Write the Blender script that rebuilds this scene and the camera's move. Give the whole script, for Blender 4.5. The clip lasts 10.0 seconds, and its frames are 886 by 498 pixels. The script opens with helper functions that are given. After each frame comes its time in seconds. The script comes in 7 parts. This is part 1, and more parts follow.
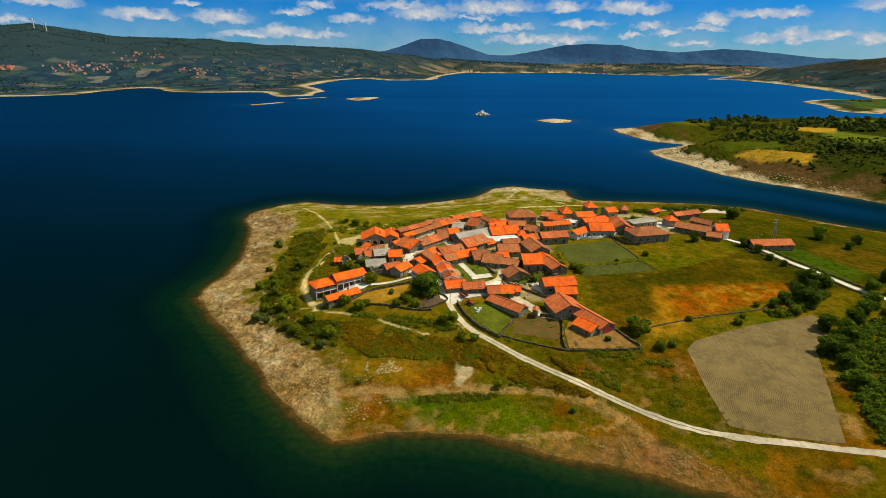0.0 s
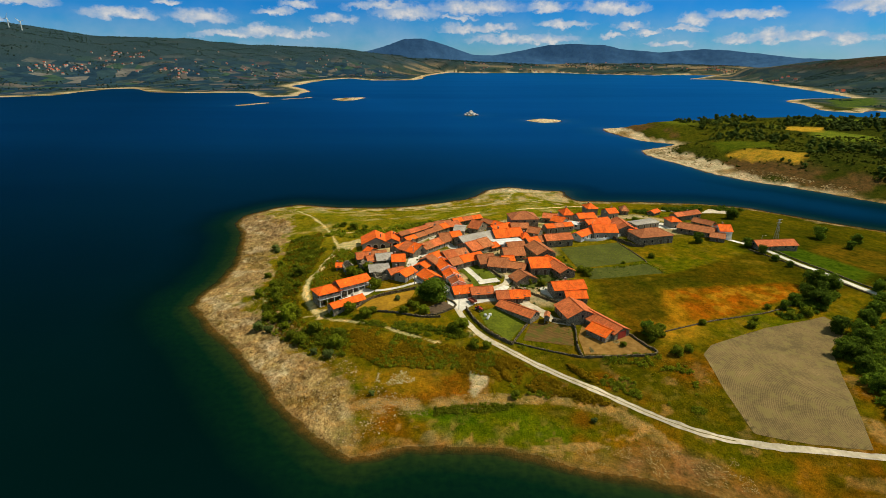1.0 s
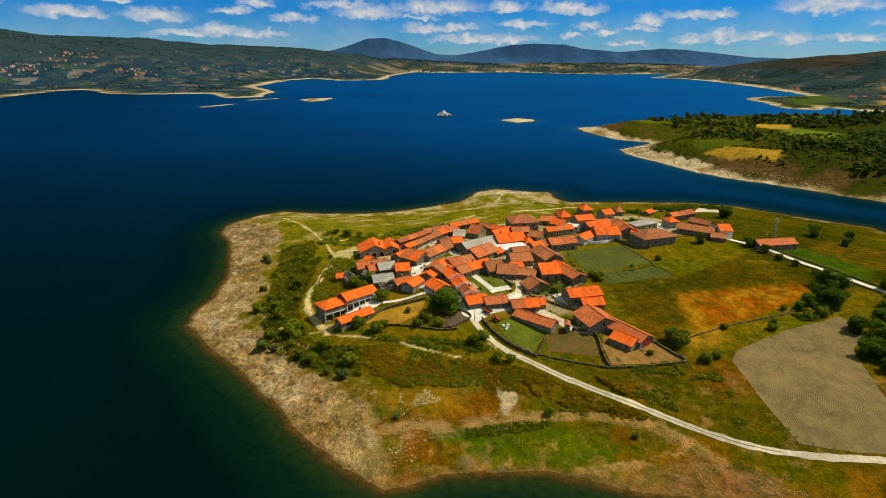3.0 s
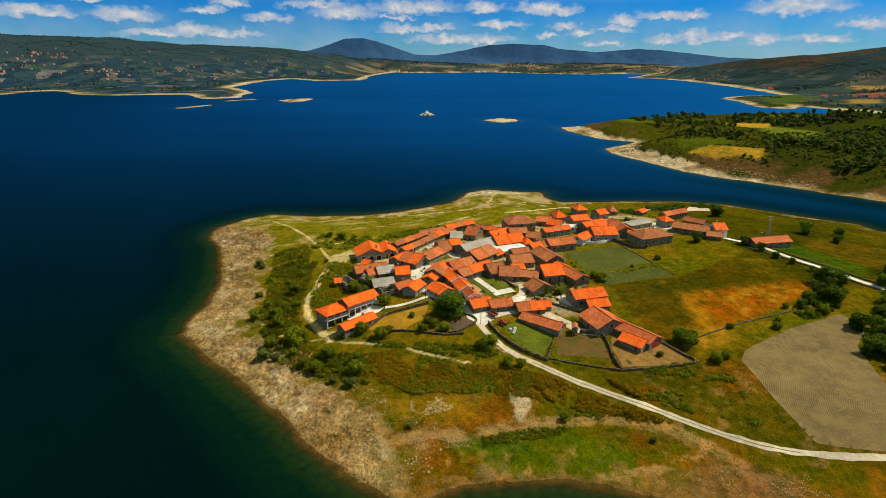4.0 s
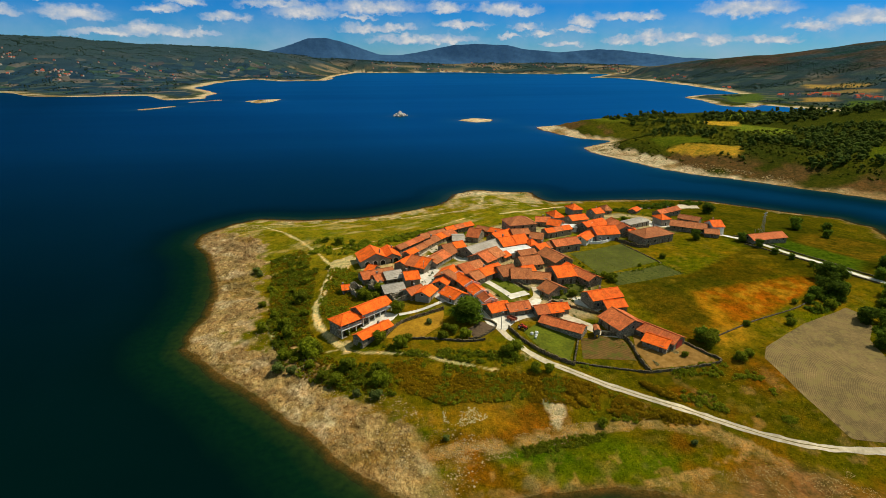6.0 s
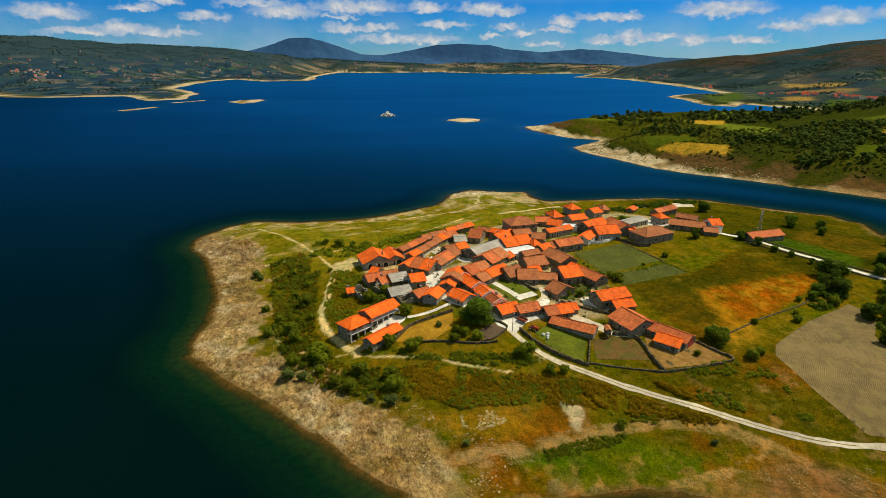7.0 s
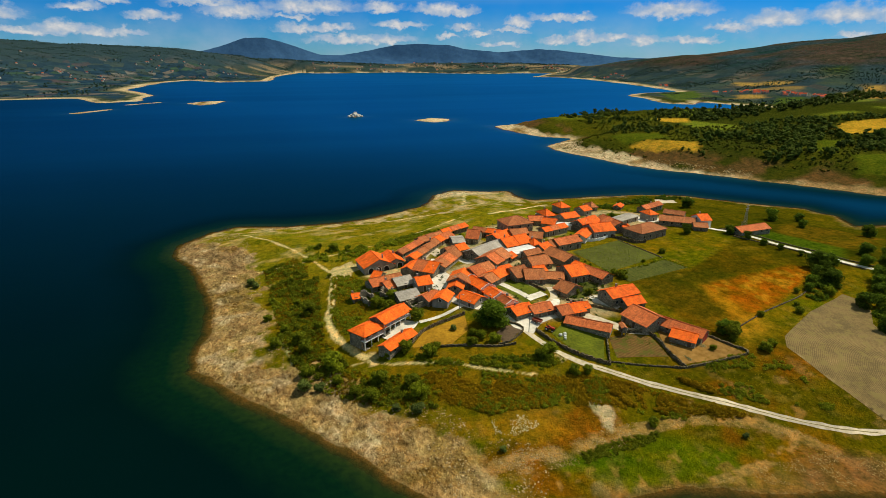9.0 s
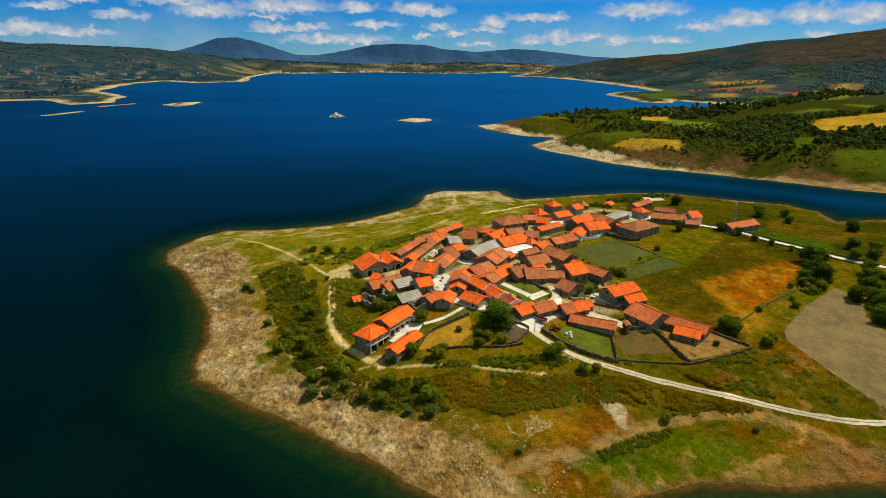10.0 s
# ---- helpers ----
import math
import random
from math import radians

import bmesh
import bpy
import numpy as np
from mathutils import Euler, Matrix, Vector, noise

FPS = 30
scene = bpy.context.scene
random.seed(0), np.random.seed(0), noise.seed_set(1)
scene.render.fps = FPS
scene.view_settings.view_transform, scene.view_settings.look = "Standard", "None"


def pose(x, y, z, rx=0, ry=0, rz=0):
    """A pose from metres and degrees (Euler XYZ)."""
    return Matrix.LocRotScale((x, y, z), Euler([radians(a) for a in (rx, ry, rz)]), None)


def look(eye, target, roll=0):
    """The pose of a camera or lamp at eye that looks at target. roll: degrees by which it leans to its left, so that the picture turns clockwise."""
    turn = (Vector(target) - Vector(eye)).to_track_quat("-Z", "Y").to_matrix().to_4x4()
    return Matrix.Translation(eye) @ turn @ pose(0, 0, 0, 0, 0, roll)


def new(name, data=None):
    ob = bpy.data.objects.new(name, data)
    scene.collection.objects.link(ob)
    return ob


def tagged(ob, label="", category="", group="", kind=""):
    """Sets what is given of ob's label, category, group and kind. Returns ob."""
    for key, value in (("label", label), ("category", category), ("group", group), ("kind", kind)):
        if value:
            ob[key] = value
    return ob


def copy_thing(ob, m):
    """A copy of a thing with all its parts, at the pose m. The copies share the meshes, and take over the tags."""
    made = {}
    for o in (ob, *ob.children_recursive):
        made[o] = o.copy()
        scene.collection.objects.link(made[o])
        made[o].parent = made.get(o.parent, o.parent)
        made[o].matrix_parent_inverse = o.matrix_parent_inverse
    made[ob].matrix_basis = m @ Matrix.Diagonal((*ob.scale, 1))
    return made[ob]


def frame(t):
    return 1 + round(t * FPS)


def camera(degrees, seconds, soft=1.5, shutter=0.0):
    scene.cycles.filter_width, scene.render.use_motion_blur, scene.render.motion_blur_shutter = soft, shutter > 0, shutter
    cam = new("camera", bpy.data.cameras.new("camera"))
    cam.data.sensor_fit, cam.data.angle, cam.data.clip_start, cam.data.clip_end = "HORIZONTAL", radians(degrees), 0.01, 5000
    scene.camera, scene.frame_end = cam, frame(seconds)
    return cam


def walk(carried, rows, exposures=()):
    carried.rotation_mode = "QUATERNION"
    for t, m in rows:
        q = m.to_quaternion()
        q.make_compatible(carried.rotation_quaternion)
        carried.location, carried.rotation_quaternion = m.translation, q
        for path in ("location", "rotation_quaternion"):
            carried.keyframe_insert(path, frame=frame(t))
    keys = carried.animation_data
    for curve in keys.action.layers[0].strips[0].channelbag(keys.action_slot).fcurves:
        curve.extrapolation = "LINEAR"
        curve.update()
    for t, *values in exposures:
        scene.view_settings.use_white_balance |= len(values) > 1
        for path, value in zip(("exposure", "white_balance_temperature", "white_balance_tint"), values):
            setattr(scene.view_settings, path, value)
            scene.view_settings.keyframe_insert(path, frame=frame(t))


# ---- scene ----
cam = camera(78.5, 10.0, soft=0.6)
PATH = [
    (0, (1.292, 0.478, 88.203), (1.226, 2.365, 87.543), 0.2),
    (0.5, (-2.643, 2.778, 88.142), (-2.683, 4.666, 87.482), 0.2),
    (1, (-6.729, 5.421, 88.192), (-6.74, 7.309, 87.532), 0.2),
    (1.5, (-10.536, 7.777, 88.185), (-10.52, 9.664, 87.524), 0.2),
    (2, (-14.408, 10.205, 88.214), (-14.363, 12.092, 87.553), 0.1),
    (2.5, (-18.196, 12.585, 88.245), (-18.119, 14.471, 87.584), 0.1),
    (4, (-29.713, 19.066, 87.931), (-29.527, 20.945, 87.271), 0.1),
    (4.5, (-33.654, 20.84, 87.915), (-33.431, 22.715, 87.255), 0.1),
    (5, (-37.617, 22.721, 87.784), (-37.362, 24.592, 87.125), 0.1),
    (5.5, (-41.333, 24.355, 87.687), (-41.051, 26.222, 87.028), 0.1),
    (7, (-52.767, 29.318, 87.51), (-52.401, 31.171, 86.85), 0.1),
    (7.5, (-56.371, 31.088, 87.341), (-55.97, 32.933, 86.682), 0.1),
    (8, (-60.248, 32.895, 87.276), (-59.814, 34.732, 86.617), 0.1),
    (8.5, (-63.837, 34.533, 87.165), (-63.372, 36.363, 86.506), 0.0),
    (9, (-67.441, 36.328, 87.037), (-66.94, 38.148, 86.378), 0.0),
    (9.5, (-70.92, 38.08, 86.924), (-70.383, 39.89, 86.264), 0.1),
    (10, (-74.591, 39.688, 86.971), (-74.016, 41.487, 86.311), -0.1),
]
walk(cam, [(t, look(eye, target, roll)) for t, eye, target, roll in PATH], exposures=[(0.0, 0.0)])

# ---- sky and sun ----
SUN_AZ, SUN_EL = 78.0, 54.0
world = bpy.data.worlds.new("sky")
scene.world = world
world.use_nodes = True
wt = world.node_tree
wt.nodes.clear()


def wnode(kind):
    return wt.nodes.new(kind)


def wjoin(a, b):
    wt.links.new(a, b)


w_out, w_bg = wnode("ShaderNodeOutputWorld"), wnode("ShaderNodeBackground")
w_sky = wnode("ShaderNodeTexSky")
w_sky.sky_type, w_sky.sun_disc, w_sky.sun_elevation, w_sky.sun_rotation = "NISHITA", False, radians(SUN_EL), radians(SUN_AZ)
w_sky.altitude, w_sky.air_density, w_sky.dust_density, w_sky.ozone_density = 900, 1.0, 0.2, 3.0
w_co = wnode("ShaderNodeTexCoord")
w_sep = wnode("ShaderNodeSeparateXYZ")
wjoin(w_co.outputs["Generated"], w_sep.inputs["Vector"])


def wmath(operation, a, b=0.0, c=0.0):
    n = wnode("ShaderNodeMath")
    n.operation = operation
    for slot, value in enumerate((a, b, c)):
        if isinstance(value, (int, float)):
            n.inputs[slot].default_value = value
        else:
            wjoin(value, n.inputs[slot])
    return n.outputs[0]


def wvector(operation, a, b, c=None):
    n = wnode("ShaderNodeVectorMath")
    n.operation = operation
    for slot, value in enumerate((a, b, c)):
        if value is None:
            continue
        if isinstance(value, tuple):
            n.inputs[slot].default_value = value
        else:
            wjoin(value, n.inputs[slot])
    return n.outputs[1] if operation == "LENGTH" else n.outputs[0]


def wnoise(vector, scale, detail, rough=0.55):
    n = wnode("ShaderNodeTexNoise")
    n.inputs["Scale"].default_value, n.inputs["Detail"].default_value, n.inputs["Roughness"].default_value = scale, detail, rough
    wjoin(vector, n.inputs["Vector"])
    return n.outputs


def wramp(source, stops):
    n = wnode("ShaderNodeValToRGB")
    e = n.color_ramp.elements
    while len(e) < len(stops):
        e.new(0.5)
    for one, (at, colour) in zip(e, stops):
        one.position, one.color = at, (*colour, 1)
    wjoin(source, n.inputs["Fac"])
    return n.outputs["Color"]


def wmix(a, b, factor, how="MIX"):
    n = wnode("ShaderNodeMix")
    n.data_type, n.blend_type = "RGBA", how
    for value, slot in ((a, 6), (b, 7), (factor, 0)):
        if isinstance(value, (int, float)):
            n.inputs[slot].default_value = value
        else:
            wjoin(value, n.inputs[slot])
    return n.outputs[2]


# fair-weather cumulus: bearing, height over the horizon, half width and half height, all in degrees
CUMULUS_HIGH = [(-29.5, 3.70, 2.4, 0.55), (-27.6, 3.62, 1.2, 0.42), (-25.4, 4.65, 1.0, 0.30), (-22.7, 3.65, 2.5, 0.66), (-16.2, 4.20, 1.6, 0.42), (-14.2, 4.86, 1.5, 0.36), (-11.0, 3.76, 1.9, 0.48),
                (-6.6, 4.91, 2.8, 0.45), (-3.9, 4.36, 2.8, 0.70), (2.7, 4.84, 4.0, 0.70), (9.6, 4.86, 1.8, 0.48), (14.8, 4.65, 2.3, 0.60), (17.3, 4.50, 1.4, 0.48), (26.0, 3.86, 2.1, 0.42), (28.3, 3.78, 1.5, 0.42),
                (36.5, 4.36, 3.4, 0.75), (45.0, 3.42, 2.2, 0.75), (49.9, 3.65, 2.4, 0.85), (53.6, 3.50, 1.8, 0.85), (-38.7, 2.90, 1.4, 0.34), (58.5, 4.2, 2.4, 0.8), (-36.0, 4.4, 2.2, 0.5)]
CUMULUS_LOW = [(-17.4, 2.60, 2.6, 0.52), (-15.0, 2.28, 1.9, 0.46), (-12.7, 2.35, 1.2, 0.40), (-20.8, 2.25, 3.0, 0.36), (1.1, 3.91, 1.6, 0.26), (2.2, 2.95, 2.6, 0.50), (4.9, 2.98, 1.9, 0.38), (6.1, 2.00, 3.7, 0.52), (9.8, 1.98, 2.7, 0.54),
               (11.3, 3.28, 2.4, 0.40), (17.4, 3.02, 1.4, 0.38), (19.0, 2.43, 1.3, 0.36), (22.7, 3.50, 1.3, 0.60), (22.0, 2.75, 1.6, 0.24), (29.0, 2.15, 1.7, 0.62), (26.4, 1.80, 1.5, 0.46), (21.0, 1.55, 2.0, 0.28), (32.0, 2.10, 1.8, 0.42),
               (34.6, 1.90, 1.3, 0.62), (16.0, 2.15, 1.2, 0.30), (41.6, 2.85, 1.8, 0.46), (38.6, 1.75, 2.2, 0.40), (50.6, 1.92, 1.2, 0.28)]
w_az = wmath("MULTIPLY", wmath("ARCTAN2", w_sep.outputs["X"], w_sep.outputs["Y"]), 57.2958)
w_el = wmath("MULTIPLY", w_sep.outputs["Z"], 57.2958)
w_join = wnode("ShaderNodeCombineXYZ")
wjoin(w_az, w_join.inputs[0])
wjoin(w_el, w_join.inputs[1])
w_flat = wvector("MULTIPLY", w_join.outputs[0], (1.0, 1.35, 0.0))
w_puff = wvector("ADD", wvector("MULTIPLY", wvector("SUBTRACT", wnoise(w_flat, 0.85, 6.0, 0.60)["Color"], (0.5, 0.5, 0.5)), (2.4, 1.7, 0.0)), w_join.outputs[0])
w_near = None
for az, el, wide, high in CUMULUS_HIGH + CUMULUS_LOW:
    off = wvector("MULTIPLY_ADD", w_puff, (1 / wide, 1 / high, 0.0), (-az / wide, -(el - 0.35 * high) / high, 0.0))
    off = wvector("MAXIMUM", off, wvector("MULTIPLY", off, (-1.0, -1.8, 0.0)))
    gap = wvector("LENGTH", off, None)
    w_near = gap if w_near is None else wmath("SMOOTH_MIN", w_near, gap, 0.22)
w_body = wmath("SUBTRACT", 1.45, w_near)
w_dense = wramp(w_body, [(0.0, (0, 0, 0)), (0.24, (0.24, 0.24, 0.24)), (0.55, (0.66, 0.66, 0.66)), (0.95, (0.90, 0.90, 0.90))])
# overhead the same clouds go on as an even field
w_over = wnoise(wvector("MULTIPLY", w_co.outputs["Generated"], (9.0, 9.0, 14.0)), 1.0, 5.0, 0.5)["Fac"]
w_over = wmath("MULTIPLY", wramp(w_over, [(0.50, (0, 0, 0)), (0.62, (0.5, 0.5, 0.5))]), wramp(w_sep.outputs["Z"], [(0.10, (0, 0, 0)), (0.16, (1, 1, 1))]))
# thin milky veil low over the hills
w_veil = wmath("MULTIPLY", wramp(wnoise(w_flat, 0.16, 4.0, 0.6)["Fac"], [(0.40, (0.08, 0.08, 0.08)), (0.66, (0.6, 0.6, 0.6))]), wramp(w_el, [(0.0, (1, 1, 1)), (0.05, (0.8, 0.8, 0.8)), (1.0, (0.8, 0.8, 0.8))]))
w_veil = wmath("MULTIPLY", w_veil, wramp(w_sep.outputs["Z"], [(0.03, (1, 1, 1)), (0.075, (0.15, 0.15, 0.15))]))
w_cover = wmath("MAXIMUM", wmath("MAXIMUM", w_dense, w_over), w_veil)
# sunlit tops, greyer bases
w_lift = wvector("ADD", w_flat, (0.35, 0.85, 0.0))
w_relief = wmath("SUBTRACT", wnoise(w_flat, 0.9, 3.0)["Fac"], wnoise(w_lift, 0.9, 3.0)["Fac"])
w_light = wmath("ADD", wmath("MULTIPLY_ADD", w_relief, 1.5, 0.20), wmath("MULTIPLY", w_body, 0.40))
w_tone = wramp(w_light, [(0.20, (4.3, 5.7, 7.6)), (0.55, (5.9, 6.6, 7.5)), (0.95, (8.8, 8.5, 8.2))])
w_blue = wramp(w_sep.outputs["Z"], [(0.0, (0.32, 0.68, 1.02)), (0.035, (0.14, 0.58, 1.05)), (0.085, (0.025, 0.49, 1.12)), (0.3, (2.15, 1.75, 0.86))])
w_air = wmix(w_sky.outputs["Color"], w_blue, 1.0, "MULTIPLY")
wjoin(wmix(w_air, w_tone, w_cover), w_bg.inputs["Color"])
w_bg.inputs["Strength"].default_value = 0.08
wjoin(w_bg.outputs["Background"], w_out.inputs["Surface"])

sun = new("sun", bpy.data.lights.new("sun", "SUN"))
sun.data.energy, sun.data.angle, sun.data.color = 4.4, radians(0.53), (1.0, 0.91, 0.70)
sun.matrix_world = look((0, 0, 300), (-math.sin(radians(SUN_AZ)) * math.cos(radians(SUN_EL)), -math.cos(radians(SUN_AZ)) * math.cos(radians(SUN_EL)),
                                      300 - math.sin(radians(SUN_EL))))


# ---- materials ----
def material(name, rough=0.85, spec=0.3):
    m = bpy.data.materials.new(name)
    m.use_nodes = True
    b = m.node_tree.nodes["Principled BSDF"]
    b.inputs["Roughness"].default_value, b.inputs["Specular IOR Level"].default_value = rough, spec
    return m, m.node_tree, b


def node(nt, kind, values=None, operation="", attribute_name="", feature="", uv_map="", bands_direction=""):
    n = nt.nodes.new(kind)
    if operation:
        n.operation = operation
    if attribute_name:
        n.attribute_name = attribute_name
    if feature:
        n.feature = feature
    if uv_map:
        n.uv_map = uv_map
    if bands_direction:
        n.bands_direction = bands_direction
    for key, value in (values or {}).items():
        n.inputs[key].default_value = value
    return n


def ramp(nt, source, stops):
    n = nt.nodes.new("ShaderNodeValToRGB")
    e = n.color_ramp.elements
    while len(e) < len(stops):
        e.new(0.5)
    for one, (at, colour) in zip(e, stops):
        one.position, one.color = at, (*colour, 1)
    nt.links.new(source, n.inputs["Fac"])
    return n.outputs["Color"]


def blend(nt, a, b, factor, how="MIX"):
    n = nt.nodes.new("ShaderNodeMix")
    n.data_type, n.blend_type = "RGBA", how
    for value, slot in ((a, 6), (b, 7), (factor, 0)):
        if isinstance(value, (tuple, float, int)):
            n.inputs[slot].default_value = (*value, 1) if isinstance(value, tuple) else value
        else:
            nt.links.new(value, n.inputs[slot])
    return n.outputs[2]


def grain(nt, scale, detail=4.0, rough=0.6, space="Object"):
    co = node(nt, "ShaderNodeTexCoord")
    n = node(nt, "ShaderNodeTexNoise", {"Scale": scale, "Detail": detail, "Roughness": rough})
    nt.links.new(co.outputs[space], n.inputs["Vector"])
    return n.outputs["Fac"]


def relief(nt, b, source, strength, distance):
    n = node(nt, "ShaderNodeBump", {"Strength": strength, "Distance": distance})
    nt.links.new(source, n.inputs["Height"])
    nt.links.new(n.outputs["Normal"], b.inputs["Normal"])


def mottled(name, dark, light, scale, rough=0.85, spec=0.25, bump=0.4, depth=0.05, vary=0.0, coarse=0.12):
    """Two scales of noise between two colours, with relief; vary: how far single objects differ."""
    m, nt, b = material(name, rough, spec)
    fine, wide = grain(nt, scale), grain(nt, scale * coarse, 3.0)
    c = ramp(nt, fine, [(0.3, dark), (0.7, light)])
    w = ramp(nt, wide, [(0.32, (0.72, 0.72, 0.72)), (0.68, (1.18, 1.18, 1.18))])
    c = blend(nt, c, w, 1.0, "MULTIPLY")
    if vary:
        info = node(nt, "ShaderNodeObjectInfo")
        v = ramp(nt, info.outputs["Random"], [(0.0, (1 - vary, 1 - vary, 1 - vary)), (1.0, (1 + vary, 1 + vary * 0.8, 1 + vary * 0.6))])
        c = blend(nt, c, v, 1.0, "MULTIPLY")
    nt.links.new(c, b.inputs["Base Color"])
    if bump:
        relief(nt, b, fine, bump, depth)
    return m


def tiled(name, low, mid, high, vary=0.15, moss=0.0):
    """Clay tiles: courses of rounded rows, single tiles differing in tone, weathered patches."""
    m, nt, b = material(name, 0.8, 0.2)
    uv = node(nt, "ShaderNodeUVMap", uv_map="roof")
    brick = node(nt, "ShaderNodeTexBrick", {"Scale": 1.0, "Mortar Size": 0.03, "Brick Width": 0.24, "Row Height": 0.36, "Color1": (0, 0, 0, 1), "Color2": (1, 1, 1, 1), "Mortar": (0.2, 0.2, 0.2, 1)})
    nt.links.new(uv.outputs["UV"], brick.inputs["Vector"])
    c = ramp(nt, brick.outputs["Color"], [(0.0, low), (0.5, mid), (1.0, high)])
    wear = ramp(nt, grain(nt, 0.55, 5.0), [(0.30, (0.70, 0.66, 0.62)), (0.55, (1.0, 1.0, 1.0)), (0.75, (1.16, 1.14, 1.12))])
    c = blend(nt, c, wear, 1.0, "MULTIPLY")
    runs = node(nt, "ShaderNodeMapping", {"Scale": (1.6, 0.28, 1.0)})
    nt.links.new(uv.outputs["UV"], runs.inputs["Vector"])
    streak = node(nt, "ShaderNodeTexNoise", {"Scale": 1.0, "Detail": 5.0, "Roughness": 0.65})
    nt.links.new(runs.outputs["Vector"], streak.inputs["Vector"])
    c = blend(nt, c, ramp(nt, streak.outputs["Fac"], [(0.32, (0.62, 0.58, 0.56)), (0.5, (1.0, 1.0, 1.0)), (0.7, (1.22, 1.25, 1.3))]), 0.5 + 0.5 * moss, "MULTIPLY")
    if moss:
        spots = ramp(nt, grain(nt, 0.9, 7.0, 0.7), [(0.50, (0, 0, 0)), (0.78, (moss, moss, moss))])
        c = blend(nt, c, (0.19, 0.13, 0.055), spots)
    info = node(nt, "ShaderNodeObjectInfo")
    v = ramp(nt, info.outputs["Random"], [(0.0, (1 - vary, 1 - vary, 1 - vary)), (1.0, (1 + vary, 1 + vary, 1 + vary))])
    c = blend(nt, c, v, 1.0, "MULTIPLY")
    nt.links.new(c, b.inputs["Base Color"])
    wave = node(nt, "ShaderNodeTexWave", {"Scale": 1.31, "Distortion": 0.4, "Detail": 1.0}, bands_direction="X")
    nt.links.new(uv.outputs["UV"], wave.inputs["Vector"])
    relief(nt, b, wave.outputs["Fac"], 0.7, 0.06)
    return m


ROOFS = {
    "orange": tiled("orange_clay_tiles", (0.86, 0.110, 0.006), (0.96, 0.155, 0.009), (0.99, 0.215, 0.016), 0.10),
    "red": tiled("weathered_red_tiles", (0.46, 0.100, 0.030), (0.62, 0.150, 0.040), (0.76, 0.22, 0.060), 0.22, 0.25),
    "brown": tiled("old_brown_tiles", (0.36, 0.105, 0.036), (0.50, 0.160, 0.050), (0.62, 0.23, 0.080), 0.22, 0.30),
    "grey": mottled("grey_fibre_cement", (0.30, 0.27, 0.23), (0.46, 0.42, 0.37), 1.6, 0.9, 0.2, 0.4, 0.04, 0.12),
    "white": mottled("white_sheet_roof", (0.72, 0.72, 0.70), (0.86, 0.86, 0.84), 0.8, 0.6, 0.3, 0.15, 0.02),
}


def masonry(name, dark, light, joint):
    m, nt, b = material(name, 0.92, 0.2)
    co = node(nt, "ShaderNodeTexCoord")
    cells = node(nt, "ShaderNodeTexVoronoi", {"Scale": 2.1, "Randomness": 0.85})
    nt.links.new(co.outputs["Object"], cells.inputs["Vector"])
    edge = node(nt, "ShaderNodeTexVoronoi", {"Scale": 2.1, "Randomness": 0.85}, feature="DISTANCE_TO_EDGE")
    nt.links.new(co.outputs["Object"], edge.inputs["Vector"])
    sep = node(nt, "ShaderNodeSeparateColor")
    nt.links.new(cells.outputs["Color"], sep.inputs["Color"])
    c = ramp(nt, sep.outputs["Red"], [(0.0, dark), (1.0, light)])
    c = blend(nt, joint, c, ramp(nt, edge.outputs["Distance"], [(0.02, (0, 0, 0)), (0.08, (1, 1, 1))]))
    c = blend(nt, c, ramp(nt, grain(nt, 0.5), [(0.3, (0.65, 0.65, 0.62)), (0.7, (1.15, 1.13, 1.1))]), 1.0, "MULTIPLY")
    info = node(nt, "ShaderNodeObjectInfo")
    c = blend(nt, c, ramp(nt, info.outputs["Random"], [(0.0, (0.8, 0.8, 0.8)), (1.0, (1.15, 1.12, 1.08))]), 1.0, "MULTIPLY")
    nt.links.new(c, b.inputs["Base Color"])
    relief(nt, b, edge.outputs["Distance"], 0.6, 0.08)
    return m


STONE = masonry("granite_rubble", (0.17, 0.145, 0.112), (0.40, 0.35, 0.275), (0.10, 0.082, 0.060))
DRYSTONE = masonry("lichened_field_stone", (0.085, 0.064, 0.036), (0.24, 0.19, 0.115), (0.03, 0.024, 0.014))
PLASTER = mottled("whitewashed_plaster", (0.66, 0.65, 0.62), (0.82, 0.81, 0.78), 0.9, 0.85, 0.25, 0.1, 0.01)
CEMENT = mottled("grey_cement_render", (0.22, 0.20, 0.175), (0.34, 0.315, 0.28), 0.8, 0.9, 0.2, 0.15, 0.02, 0.1)
WALLS = {"stone": STONE, "plaster": PLASTER, "cement": CEMENT}
TIMBER = mottled("dark_weathered_timber", (0.07, 0.045, 0.03), (0.15, 0.10, 0.065), 6.0, 0.8, 0.3, 0.3, 0.01, 0.3)
REDPAINT = mottled("faded_red_door_paint", (0.30, 0.03, 0.02), (0.42, 0.05, 0.035), 4.0, 0.6, 0.4, 0.2, 0.01)
FRAME_WHITE = mottled("white_window_paint", (0.68, 0.68, 0.66), (0.80, 0.80, 0.78), 5.0, 0.5, 0.4, 0.0)
CONCRETE = mottled("pale_concrete_paving", (0.58, 0.53, 0.44), (0.78, 0.72, 0.62), 0.9, 0.9, 0.2, 0.2, 0.02)
DIRT = mottled("pale_granite_dust_road", (0.44, 0.36, 0.24), (0.68, 0.58, 0.43), 0.8, 0.95, 0.15, 0.4, 0.05)
